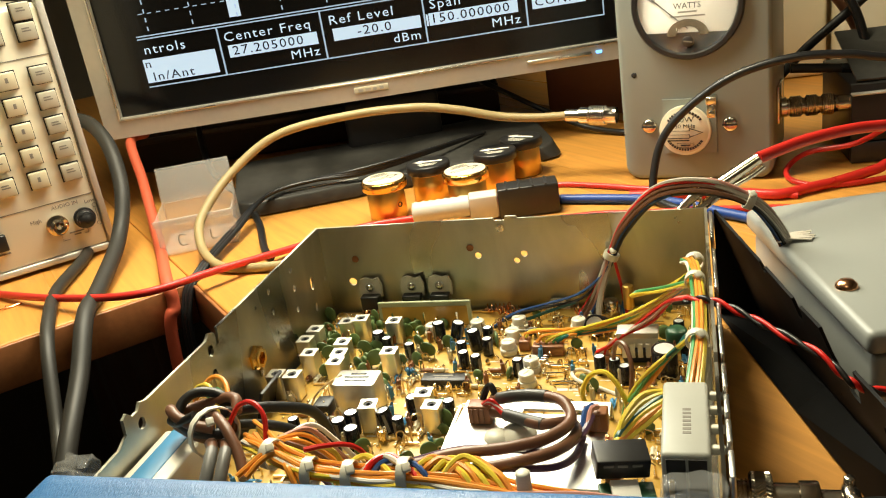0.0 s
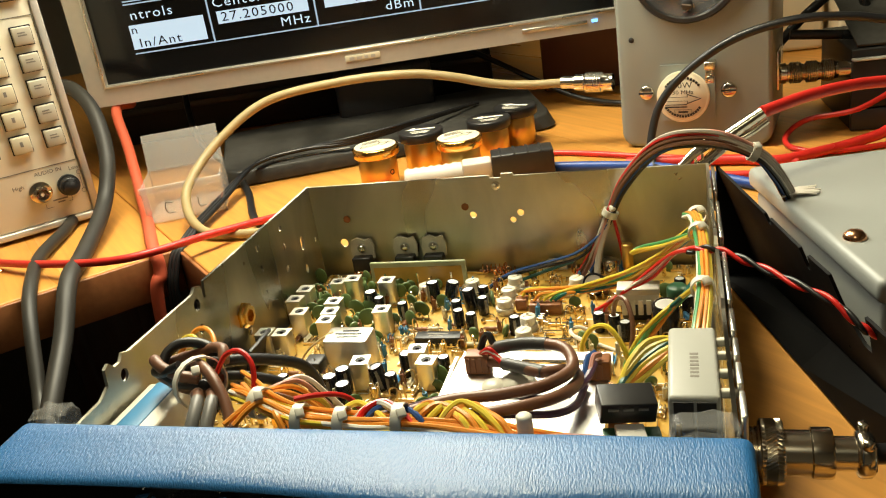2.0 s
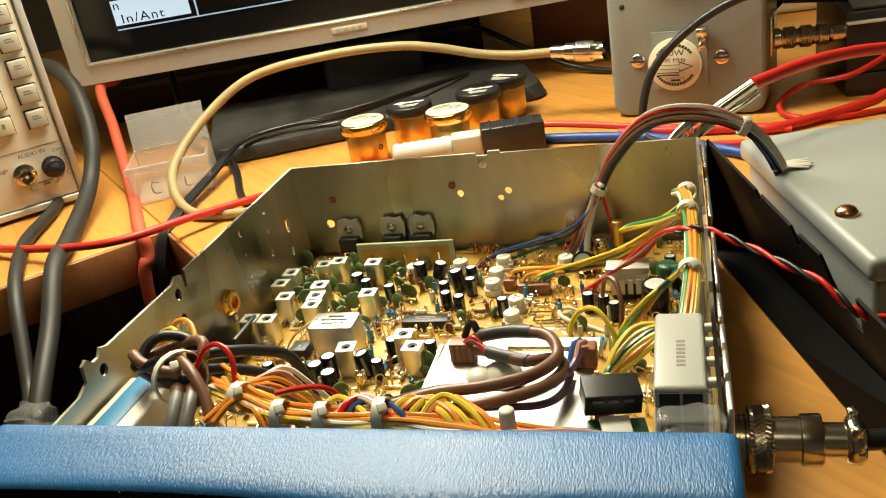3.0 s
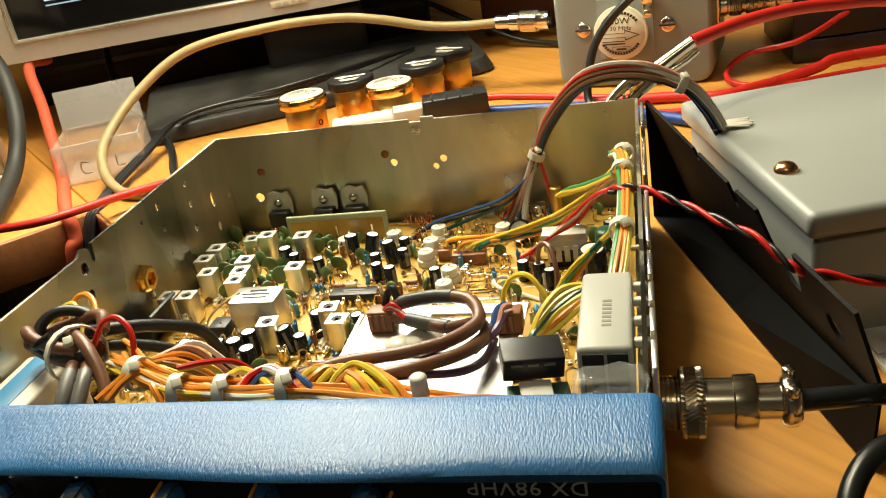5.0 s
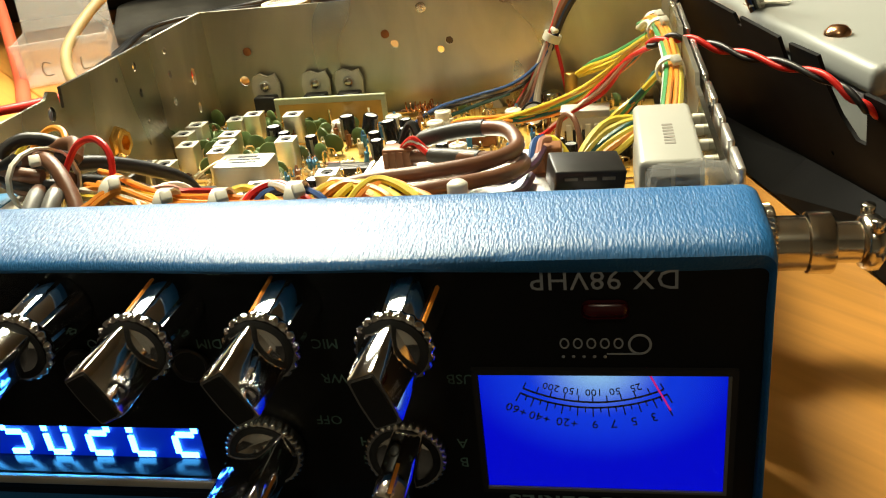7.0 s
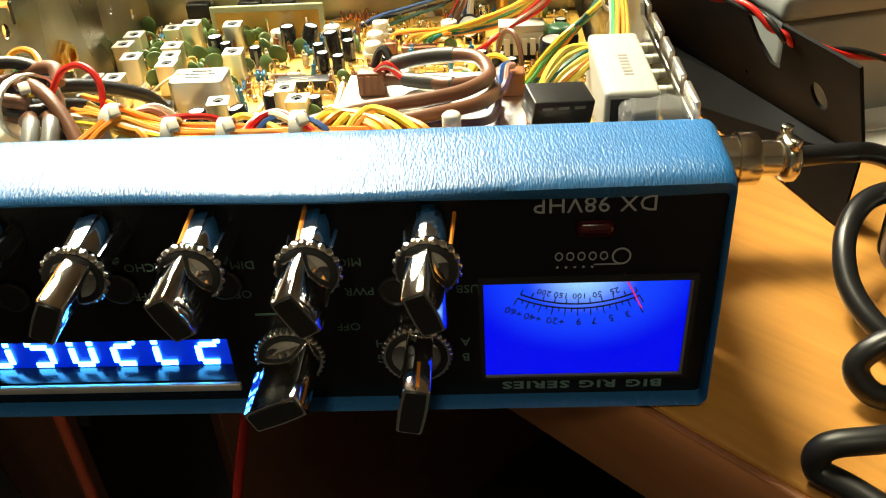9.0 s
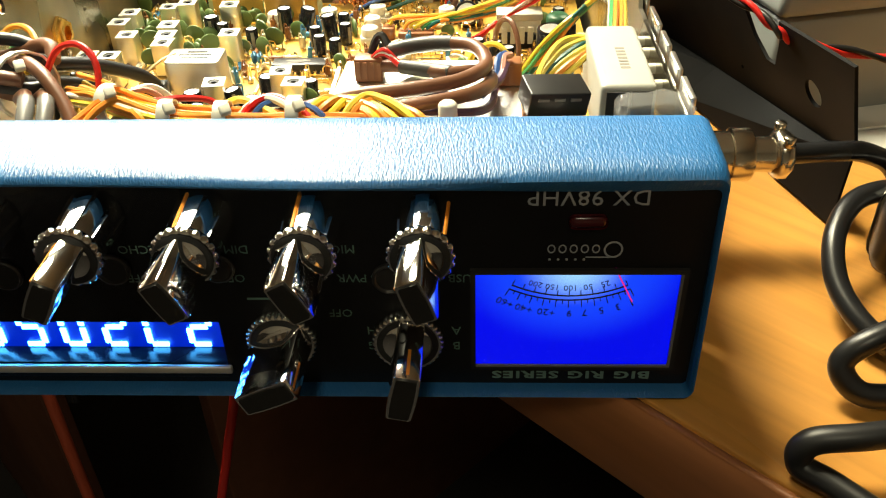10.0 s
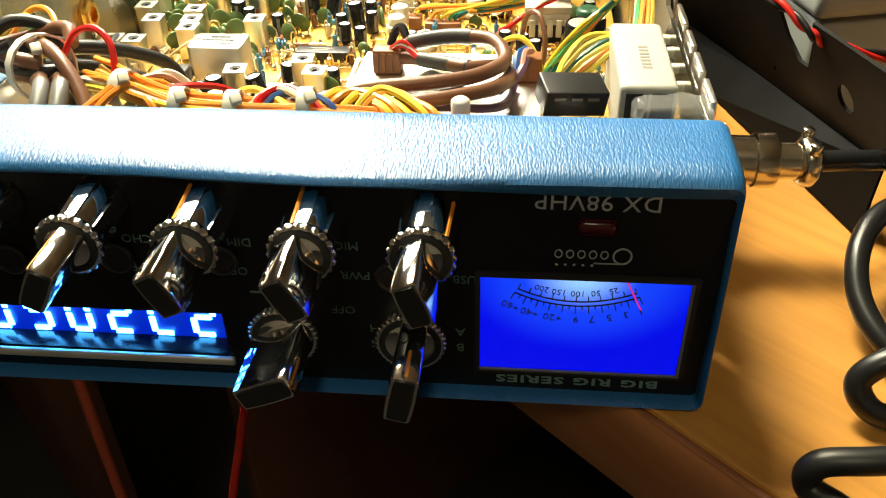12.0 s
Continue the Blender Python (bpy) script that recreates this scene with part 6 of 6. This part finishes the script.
# loom across the front, tied at intervals
cols = ("orange", "orange", "yellow", "orange", "yellow", "green", "orange", "yellow", "orange", "white", "blue", "orange", "orange", "yellow")
for i, mat in enumerate(cols):
    a = 2.4 * i
    rr = 0.0006 + 0.0030 * ((i * 0.37) % 1.0)
    dy, dz = rr * math.cos(a), rr * math.sin(a) * 0.8
    pts = [(0.0440 + 0.001 * (i % 4), 0.0620 + dy * 2, 0.0500 + dz), (0.0540, 0.0545 + dy * 1.6, 0.0525 + dz), (0.0640, 0.0470 + dy, 0.0535 + dz), (0.0760, 0.0420 + dy * 1.3, 0.0530 + dz), (0.0890, 0.0405 + dy, 0.0525 + dz), (0.1000, 0.0400 + dy * 1.4, 0.0525 + dz), (0.1100, 0.0405 + dy, 0.0520 + dz), (0.1250, 0.0400 + dy * 1.8, 0.0515 + dz), (0.1400, 0.0385 + dy, 0.0500 + dz), (0.1600, 0.0370 + dy, 0.0480 + dz)]
    wire(mat, pts, 0.0008, 0.0008)
for i, (mat, x0, h) in enumerate((("orange", 0.0600, 0.0020), ("orange", 0.0630, 0.0030), ("yellow", 0.0930, 0.0030), ("yellow", 0.1160, 0.0035), ("orange", 0.1180, 0.0035), ("yellow", 0.1210, 0.0040), ("orange", 0.1150, 0.0025), ("white", 0.0990, 0.0030), ("red", 0.1010, 0.0035), ("blue", 0.1030, 0.0020), ("yellow", 0.1250, 0.0040), ("orange", 0.1270, 0.0030))):
    wire(mat, [(x0 - 0.007, 0.0400, 0.0510), (x0 - 0.004, 0.0440, 0.0530 + h * 0.3), (x0, 0.0470, 0.0535 + h * 0.4), (x0 + 0.0055, 0.0450, 0.0532 + h * 0.3), (x0 + 0.010, 0.0410, 0.0530), (x0 + 0.014, 0.0370, 0.0490)], 0.0010, 0.0005)
for i, (mat, y) in enumerate((("orange", 0.080), ("orange", 0.077), ("pink", 0.083), ("brown", 0.074), ("yellow", 0.071), ("white", 0.086), ("green", 0.068), ("violet", 0.066))):
    wire(mat, [(0.0440, 0.0600, 0.0480), (0.0500, 0.0640 + 0.001 * i, 0.0470 - 0.0008 * i), (0.0570, y - 0.004, 0.0420), (0.0640, y, 0.0330), (0.0690, y + 0.004, 0.0200), (0.0700, y + 0.006, 0.0090)], 0.0009, 0.0006)
wire("red", [(0.0680, 0.0560, 0.0500), (0.0740, 0.0600, 0.0490), (0.0800, 0.0660, 0.0450), (0.0840, 0.0680, 0.0380), (0.0850, 0.0660, 0.0260)], 0.0009)
wire("yellow", [(0.0660, 0.0600, 0.0470), (0.0700, 0.0660, 0.0440), (0.0720, 0.0700, 0.0380), (0.0715, 0.0720, 0.0300)], 0.0009)
for x, y, r in ((0.0600, 0.0500, 0.0044), (0.0770, 0.0415, 0.0042), (0.0905, 0.0405, 0.0042), (0.1075, 0.0420, 0.0046)):
    cable_tie((x, y, 0.0525), (1, -0.3 if x < 0.07 else 0, 0), r, "clear_white")
part("standoff", rod(0.0022, 0.0075, 14, 0.0006, pose(0.1440, 0.0370, 0.0510)), "clear_white", RADIO, "clear plastic stand-off")
wire("pink", [(0.1330, 0.0330, 0.0530), (0.1480, 0.0325, 0.0545), (0.1620, 0.0330, 0.0545), (0.1750, 0.0340, 0.0520)], 0.0009)


# ---- things on the desk round the radio ----
def meter_element(x, y, gilt, turn, lift=0.0):
    e = thing("meter_element", "gold-plated cylindrical wattmeter element, tan label on its cap" if gilt else "gold-plated cylindrical wattmeter element, black cap with pale arrow", "meter element", pose(x, y, lift, 0, 0, turn), group="spare wattmeter elements")
    part("body", lathe([(0.0, 0.0006), (0.0132, 0.0006), (0.0138, 0.0012), (0.0138, 0.0205), (0.0130, 0.0215), (0.0130, 0.0228)], 36), "gold_plate", e)
    part("cap", lathe([(0.0130, 0.0228), (0.0160, 0.0232), (0.0166, 0.0240), (0.0166, 0.0292), (0.0160, 0.0300), (0.0150, 0.0302), (0.0, 0.0302)], 40), "brass" if gilt else "black_plastic", e)
    if gilt:
        part("cap_label", rod(0.0149, 0.0002, 36, 0.00005, pose(0, 0, 0.0303)), "label_tan", e)
    arrow = [(-0.011, -0.0016), (0.004, -0.0016), (0.004, -0.0042), (0.0115, 0.0), (0.004, 0.0042), (0.004, 0.0016), (-0.011, 0.0016)]
    inner = [(-0.0105, -0.0012), (0.0045, -0.0012), (0.0045, -0.0032), (0.0100, 0.0), (0.0045, 0.0032), (0.0045, 0.0012), (-0.0105, 0.0012)]
    part("cap_arrow", sheet(arrow, [inner] if gilt else [], 0.00012, lambda u, v, w: (u, v, 0.03055 + w)), "print_black" if gilt else "ink", e)
    for k in range(3):
        part("legend", bar(-0.008 + 0.001 * k, 0.007 - 0.001 * k, 0.0060 + 0.0022 * k, 0.0070 + 0.0022 * k, 0.03055, 0.0307), "print_grey" if gilt else "ink", e)
    part("side_hole", lathe([(0.0020, 0), (0.0020, 0.0004), (0.0014, 0.0004), (0.0012, 0)], 12, pose(0.0060, -0.01235, 0.0120, 90, 0, 26)), "print_black", e)
    return e


for x, y, gilt, turn in ((-0.0235, 0.4110, True, 35), (0.0010, 0.4450, False, 190), (0.0360, 0.4190, True, 40), (0.0485, 0.4650, False, 190), (0.0635, 0.4960, False, 160)):
    meter_element(x, y, gilt, turn)


def test_plug():
    p = thing("probe_plug", "white ribbed cable plug with black adapter, lying on the desk", "plug", pose(0.003, 0.386, 0.011, 0, 0, 13.5))
    part("ribbed_sleeve", lathe([(0.0045, 0.0)] + [(0.0078 if i % 2 else 0.0070, 0.0008 + 0.0026 * i) for i in range(14)] + [(0.0075, 0.0385), (0.0075, 0.0400)], 24, ALONG_X), "plug_white", p)
    part("shell", block(0.0402, 0.0600, -0.0075, 0.0075, -0.0090, 0.0075, 0.0012), "plug_white", p)
    part("adapter", block(0.0602, 0.1020, -0.0090, 0.0090, -0.0106, 0.0110, 0.0012), "black_plastic", p)
    for i in range(4):
        part("groove", block(0.066 + 0.009 * i, 0.0675 + 0.009 * i, -0.0091, 0.0091, 0.0108, 0.0114), "black_matte", p)
    return p


test_plug()


def cable(name, mat, pts, r, label, category="cable", group=""):
    return solo(name, tube(pts, r, 12, 10), mat, label, category, group=group)


# coaxial cable from the wattmeter, looping to the desk
def coax():
    c = thing("coaxial_cable", "cream coaxial cable with silver screw plug at the wattmeter", "cable")
    part("jacket", tube([(0.1060, 0.4790, 0.0480), (0.080, 0.4775, 0.0490), (0.053, 0.475, 0.0530), (0.023, 0.470, 0.0620), (-0.007, 0.464, 0.0680), (-0.053, 0.450, 0.0700), (-0.107, 0.430, 0.0650), (-0.137, 0.400, 0.0460), (-0.1480, 0.365, 0.0255), (-0.1400, 0.342, 0.0130), (-0.1220, 0.325, 0.0050), (-0.100, 0.318, 0.0036), (-0.060, 0.322, 0.0036), (-0.020, 0.335, 0.0036)], 0.0033, 14, 10), "cream", c)
    d = Vector((0.98, -0.19, -0.03)).to_track_quat("Z", "Y").to_matrix().to_4x4()
    m = Matrix.Translation((0.1030, 0.4795, 0.0482)) @ d
    part("ferrule", lathe([(0.0034, 0.0), (0.0044, 0.0004), (0.0044, 0.010), (0.0058, 0.0108), (0.0058, 0.0175), (0.0046, 0.018)], 24, m), "silver", c)
    part("coupling_nut", lathe([(0.0052, 0.0176)] + [(0.0074 if i % 2 else 0.0069, 0.0182 + 0.0008 * i) for i in range(16)] + [(0.0060, 0.0316), (0.0060, 0.0385)], 30, m), "silver", c, "knurled silver coupling nut")
    return c


coax()
cable("power_cable", "grey_cable", [(-0.320, 0.445, 0.088), (-0.288, 0.433, 0.091), (-0.260, 0.419, 0.0885), (-0.2345, 0.400, 0.073), (-0.2160, 0.375, 0.045), (-0.2080, 0.345, 0.018), (-0.184, 0.282, 0.0075), (-0.169, 0.246, 0.0060), (-0.156, 0.212, -0.016), (-0.140, 0.160, -0.050), (-0.132, 0.120, -0.110), (-0.140, 0.08, -0.30), (-0.15, 0.06, -0.72)], 0.0056, "thick grey rubber cable hanging over the desk edge")
cable("power_cable", "grey_cable", [(-0.277, 0.410, 0.0046), (-0.256, 0.374, 0.0046), (-0.240, 0.340, 0.0050), (-0.222, 0.288, 0.0055), (-0.196, 0.246, 0.0055), (-0.180, 0.220, -0.004), (-0.162, 0.190, -0.035), (-0.143, 0.160, -0.065), (-0.150, 0.140, -0.20), (-0.16, 0.12, -0.72)], 0.0042, "grey cable hanging over the desk edge")
cable("test_lead", "red_cable", [(-0.420, 0.330, 0.0030), (-0.340, 0.312, 0.0030), (-0.278, 0.292, 0.0032), (-0.205, 0.270, 0.0080), (-0.138, 0.262, 0.0130), (-0.104, 0.303, 0.0100), (-0.072, 0.351, 0.0040), (-0.040, 0.385, 0.0026), (0.020, 0.405, 0.0026)], 0.0025, "red test lead running across the desk", group="red leads")
cable("coral_cable", "coral_cable", [(-0.285, 0.520, 0.055), (-0.266, 0.470, 0.060), (-0.236, 0.430, 0.036), (-0.192, 0.368, 0.0050), (-0.146, 0.302, 0.0045), (-0.1385, 0.292, -0.010), (-0.144, 0.286, -0.050), (-0.150, 0.28, -0.30), (-0.15, 0.28, -0.71)], 0.0042, "coral red cable dropping over the desk corner")
cable("signal_cable", "black_cable", [(-0.262, 0.575, 0.060), (-0.240, 0.535, 0.040), (-0.201, 0.479, 0.025), (-0.166, 0.455, 0.0085), (-0.128, 0.406, 0.0040), (-0.100, 0.356, 0.0030), (-0.085, 0.335, 0.0030)], 0.0028, "black cable lying behind the radio")
tri = thing("triple_lead", "flat black lead of three joined cores, curving over the desk edge", "cable")
for k in (-1, 0, 1):
    part("core", tube([(0.02, 0.560, 0.020), (-0.020, 0.500, 0.022 + 0.0012 * k), (-0.061, 0.468, 0.0200 + 0.002 * k), (-0.101, 0.457 + 0.0016 * k, 0.0185), (-0.130, 0.433 + 0.0022 * k, 0.0165), (-0.132 + 0.0026 * k, 0.376, 0.0095), (-0.1290 + 0.0026 * k, 0.318, 0.0035), (-0.1320 + 0.0026 * k, 0.298, -0.010), (-0.135 + 0.0026 * k, 0.292, -0.060), (-0.14 + 0.0026 * k, 0.29, -0.30)], 0.0016, 10, 8), "black_cable", tri)
cable("coaxial_lead", "black_cable", [(0.400, 0.420, 0.078), (0.317, 0.420, 0.081), (0.286, 0.420, 0.086), (0.254, 0.420, 0.087), (0.220, 0.420, 0.079), (0.192, 0.420, 0.062), (0.174, 0.420, 0.042), (0.167, 0.415, 0.020), (0.167, 0.408, 0.0060), (0.176, 0.395, 0.0030), (0.200, 0.370, 0.0030), (0.215, 0.330, 0.0030)], 0.0027, "black coaxial lead arching in front of the wattmeter")
cable("power_lead", "red_cable", [(0.2210, 0.2450, 0.0785), (0.242, 0.262, 0.0800), (0.263, 0.275, 0.0800), (0.282, 0.285, 0.0780), (0.310, 0.296, 0.0740), (0.345, 0.31, 0.060), (0.37, 0.33, 0.020), (0.39, 0.35, 0.004)], 0.0028, "thick red power lead with a crocodile clip", group="red leads")
cable("power_lead", "red_cable", [(0.400, 0.450, 0.010), (0.323, 0.435, 0.0110), (0.306, 0.429, 0.0080), (0.285, 0.422, 0.0045), (0.268, 0.414, 0.0040), (0.245, 0.404, 0.0036), (0.222, 0.410, 0.0036), (0.195, 0.413, 0.0036), (0.150, 0.418, 0.0036)], 0.0034, "thick red power lead lying on the desk", group="red leads")
cable("hook_up_lead", "red_cable", [(0.330, 0.470, 0.030), (0.299, 0.457, 0.0180), (0.269, 0.462, 0.0120), (0.254, 0.450, 0.0050), (0.257, 0.430, 0.0024), (0.281, 0.419, 0.0022), (0.330, 0.432, 0.0022), (0.390, 0.440, 0.0022)], 0.0019, "thin red lead looped on the desk", group="red leads")
cable("hook_up_lead", "red_cable", [(0.020, 0.412, 0.0022), (0.060, 0.4400, 0.0022), (0.092, 0.4560, 0.0022), (0.125, 0.4480, 0.0022), (0.158, 0.4350, 0.0022), (0.196, 0.4220, 0.0022), (0.230, 0.4090, 0.0022), (0.256, 0.4030, 0.0022)], 0.0020, "thin red lead running before the wattmeter", group="red leads")
cable("hook_up_lead", "red_cable", [(0.085, 0.372, 0.0024), (0.103, 0.383, 0.0024), (0.131, 0.388, 0.0024), (0.160, 0.386, 0.0024), (0.192, 0.386, 0.0024), (0.225, 0.384, 0.0024), (0.27, 0.380, 0.0024), (0.36, 0.380, 0.0024)], 0.0022, "thin red lead behind the radio", group="red leads")
cable("network_cable", "blue_cable", [(0.095, 0.4200, 0.0036), (0.129, 0.4150, 0.0036), (0.164, 0.4070, 0.0036), (0.190, 0.392, 0.0036), (0.215, 0.371, 0.0036), (0.250, 0.350, 0.0036), (0.330, 0.340, 0.0036)], 0.0033, "blue cable with printed jacket behind the radio")


def crocodile_clip():
    c = thing("crocodile_clip", "nickel crocodile clip biting the radio's back wall", "clip")
    a, p, b = Vector((0.1835, 0.2350, 0.0545)), Vector((0.2030, 0.2395, 0.0680)), Vector((0.2215, 0.2450, 0.0785))
    for s in (1, -1):
        d = Vector((0.35, 0, -0.55)).normalized() * 0.0026 * s
        part("jaw", merge(tube([a + d * 0.5, (a + p) / 2 + d * 1.2, p + d], 0.0018, 8, 5, 1.6), *[moved(block(-0.0004, 0.0004, -0.0016, 0.0016, -0.0012, 0.0012), Matrix.Translation(a.lerp(p, 0.15 * i) + d * 0.2)) for i in range(1, 5)]), "nickel", c)
    part("handle", tube([p + Vector((0.001, 0, -0.003)), p.lerp(b, 0.5) + Vector((0.004, 0, -0.003)), b + Vector((0.002, 0.0, -0.004))], 0.0014, 8, 5), "nickel", c)
    part("barrel", tube([p, p.lerp(b, 0.5), b], 0.0032, 12, 5, 0.85), "nickel", c)
    part("spring", rod(0.0022, 0.006, 12, 0.0003, pose(p.x, p.y + 0.003, p.z, 90)), "nickel", c)
    return c


crocodile_clip()


def parts_tray():
    t = thing("parts_box", "small frosted plastic parts box with its lid standing open", "plastic box", pose(-0.180, 0.351, 0, 0, 0, 24.3))
    W, D, H, k = 0.056, 0.050, 0.027, 0.0012
    part("front_side", block(0, W, 0, k, 0.0008, H, 0.0004), "frost", t)
    part("rear_side", block(0, W, D - k, D, 0.0008, H, 0.0004), "frost", t)
    part("end_side", block(0, k, k, D - k, 0.0008, H, 0.0004), "frost", t)
    part("end_side", block(W - k, W, k, D - k, 0.0008, H, 0.0004), "frost", t)
    part("bottom", block(k, W - k, k, D - k, 0.0008, 0.002), "frost", t)
    part("rim", merge(block(-0.001, W + 0.001, -0.001, 0.0012, H - 0.004, H + 0.0006, 0.0004)), "frost", t)
    part("lid", moved(block(0, W, 0, 0.0012, 0, 0.027, 0.0005), pose(0, D - 0.002, H, -16)), "frost", t)
    part("handwriting", merge(tube([(0.020, -0.0004, 0.014), (0.016, -0.0004, 0.015), (0.0145, -0.0004, 0.011), (0.016, -0.0004, 0.007), (0.020, -0.0004, 0.007)], 0.0004, 5, 4), tube([(0.030, -0.0004, 0.015), (0.030, -0.0004, 0.008)], 0.0004, 5, 2), tube([(0.038, -0.0004, 0.015), (0.038, -0.0004, 0.008), (0.043, -0.0004, 0.008)], 0.0004, 5, 3)), "print_grey", t, "faint pen marks")
    return t


parts_tray()


def coax_coupler():
    c = thing("adapter_chain", "knurled silver coaxial adapters joining the wattmeter to the load", "connector", Matrix.Translation((0.2475, 0.4705, 0.0430)) @ Vector((0.98, 0.06, -0.02)).to_track_quat("Z", "Y").to_matrix().to_4x4())
    prof = [(0.0050, -0.004), (0.0050, 0.004), (0.0066, 0.0045), (0.0070, 0.0080), (0.0058, 0.0088), (0.0058, 0.0100)]
    part("stub", lathe(prof, 26), "nickel", c)
    for z0 in (0.0102, 0.0205, 0.0308):
        part("coupling_nut", lathe([(0.0058, z0)] + [(0.0074 if i % 2 else 0.0069, z0 + 0.0006 + 0.0007 * i) for i in range(10)] + [(0.0060, z0 + 0.0080), (0.0054, z0 + 0.0102)], 28), "nickel", c, "knurled coupling nut")
    part("tail", lathe([(0.0056, 0.0410), (0.0056, 0.052)], 20), "nickel", c)
    return c


coax_coupler()


def dummy_load():
    d = thing("dummy_load", "black finned dummy load box standing on the desk", "load", pose(0.2965, 0.466, 0, 0, 0, 4))
    part("body", block(0, 0.11, 0.004, 0.09, 0.0008, 0.0550, 0.0012), "black_plastic", d)
    part("front_plate", block(0.0, 0.11, 0.0, 0.0038, 0.0160, 0.0475, 0.0006), "black_matte", d)
    part("foot_rail", block(0.0, 0.11, -0.001, 0.0038, 0.0008, 0.0150, 0.0006), "black_plastic", d)
    part("top_edge", block(0.0, 0.11, -0.0012, 0.0042, 0.0478, 0.0492, 0.0004), "frame_silver", d, "scuffed bright edge")
    part("sloped_top", moved(block(0.004, 0.11, 0.0, 0.07, 0, 0.002, 0.0005), pose(0, 0.006, 0.0556, 18)), "dusty_black", d)
    return d


dummy_load()


def bench_supply():
    b = thing("bench_supply", "cream bench power supply with black dial panel", "power supply", pose(0.318, 0.66, 0, 0, 0, -4))
    part("case", block(0, 0.24, 0.0, 0.24, 0.006, 0.165, 0.004), "beige", b)
    part("dial_panel", block(0.010, 0.10, -0.003, -0.0004, 0.095, 0.150, 0.002), "black_plastic", b)
    part("scale_line", moved(bar(0, 0.05, -0.0036, -0.0032, 0, 0.001), pose(0.02, 0, 0.125, 0, 40)), "ink", b)
    writing("lettering", "D.C. A", 0.009, "ink", pose(0.030, -0.0034, 0.104, 90), b)
    for x in (0.02, 0.21):
        part("foot", block(x, x + 0.02, 0.02, 0.05, 0.0003, 0.0058, 0.001), "black_plastic", b)
    return b


bench_supply()
low = thing("charger", "beige low power box with a green lamp, behind the wattmeter", "power box", pose(0.245, 0.74, 0, 0, 0, 4))
part("case", block(0, 0.075, 0, 0.05, 0.0006, 0.125, 0.004), "beige", low)
part("lamp", lathe([(0.0024, 0), (0.0022, 0.0014), (0, 0.0026)], 14, pose(0.018, -0.0002, 0.030, 90)), "led_green", low, "small green lamp")
for pts, lab in (([(0.262, 0.560, 0.150), (0.285, 0.540, 0.125), (0.305, 0.530, 0.100), (0.315, 0.525, 0.070), (0.318, 0.520, 0.058)], "black cable hanging behind the load"), ([(0.255, 0.520, 0.052), (0.275, 0.530, 0.070), (0.300, 0.540, 0.088), (0.330, 0.550, 0.110), (0.360, 0.56, 0.13)], "black cable rising past the supply"), ([(0.262, 0.505, 0.062), (0.285, 0.505, 0.060), (0.312, 0.505, 0.0575)], "short black cable above the adapters")):
    cable("mains_lead", "black_cable", pts, 0.0034, lab)
cable("mains_lead", "wire_brown", [(0.255, 0.58, 0.155), (0.280, 0.565, 0.125), (0.303, 0.55, 0.095), (0.316, 0.54, 0.070), (0.325, 0.53, 0.058)], 0.0040, "brown cable hanging behind the load")
cable("signal_cable", "black_cable", [(-0.02, 0.640, 0.062), (0.03, 0.620, 0.040), (0.07, 0.610, 0.020), (0.105, 0.60, 0.006), (0.15, 0.58, 0.003), (0.22, 0.57, 0.003)], 0.0024, "thin black cable under the monitor")
solo("shelf_box", block(0.062, 0.16, 0.66, 0.70, 0.0008, 0.115, 0.002), "dark_wood", "dark brown box standing behind the monitor", "box")

# desk litter seen at the left wing, and what hangs below the front
solo("wire_offcut", merge(tube([(-0.258, 0.268, 0.0012), (-0.252, 0.272, 0.0010), (-0.246, 0.280, 0.0008)], 0.0006, 6, 4), tube([(-0.253, 0.272, 0.0010), (-0.256, 0.276, 0.0008)], 0.0005, 6, 4)), "copper", "tiny bare wire offcut on the desk", "wire offcut")
cable("hanging_lead", "red_cable", [(0.010, 0.100, -0.34), (0.030, 0.100, -0.20), (0.044, 0.100, -0.138), (0.052, 0.104, -0.105), (0.058, 0.125, -0.060), (0.060, 0.150, -0.034)], 0.0020, "red lead hanging below the desk", group="red leads")
mic = thing("microphone", "black hand microphone lying at the desk edge", "microphone", pose(0.262, 0.045, 0, 0, 0, 60))
part("body", block(-0.004, 0.050, -0.030, 0.008, 0.0008, 0.026, 0.007, 4), "black_plastic", mic)
part("grip_band", block(0.002, 0.012, -0.031, 0.009, 0.0006, 0.0268, 0.007, 4), "grey_plastic", mic)
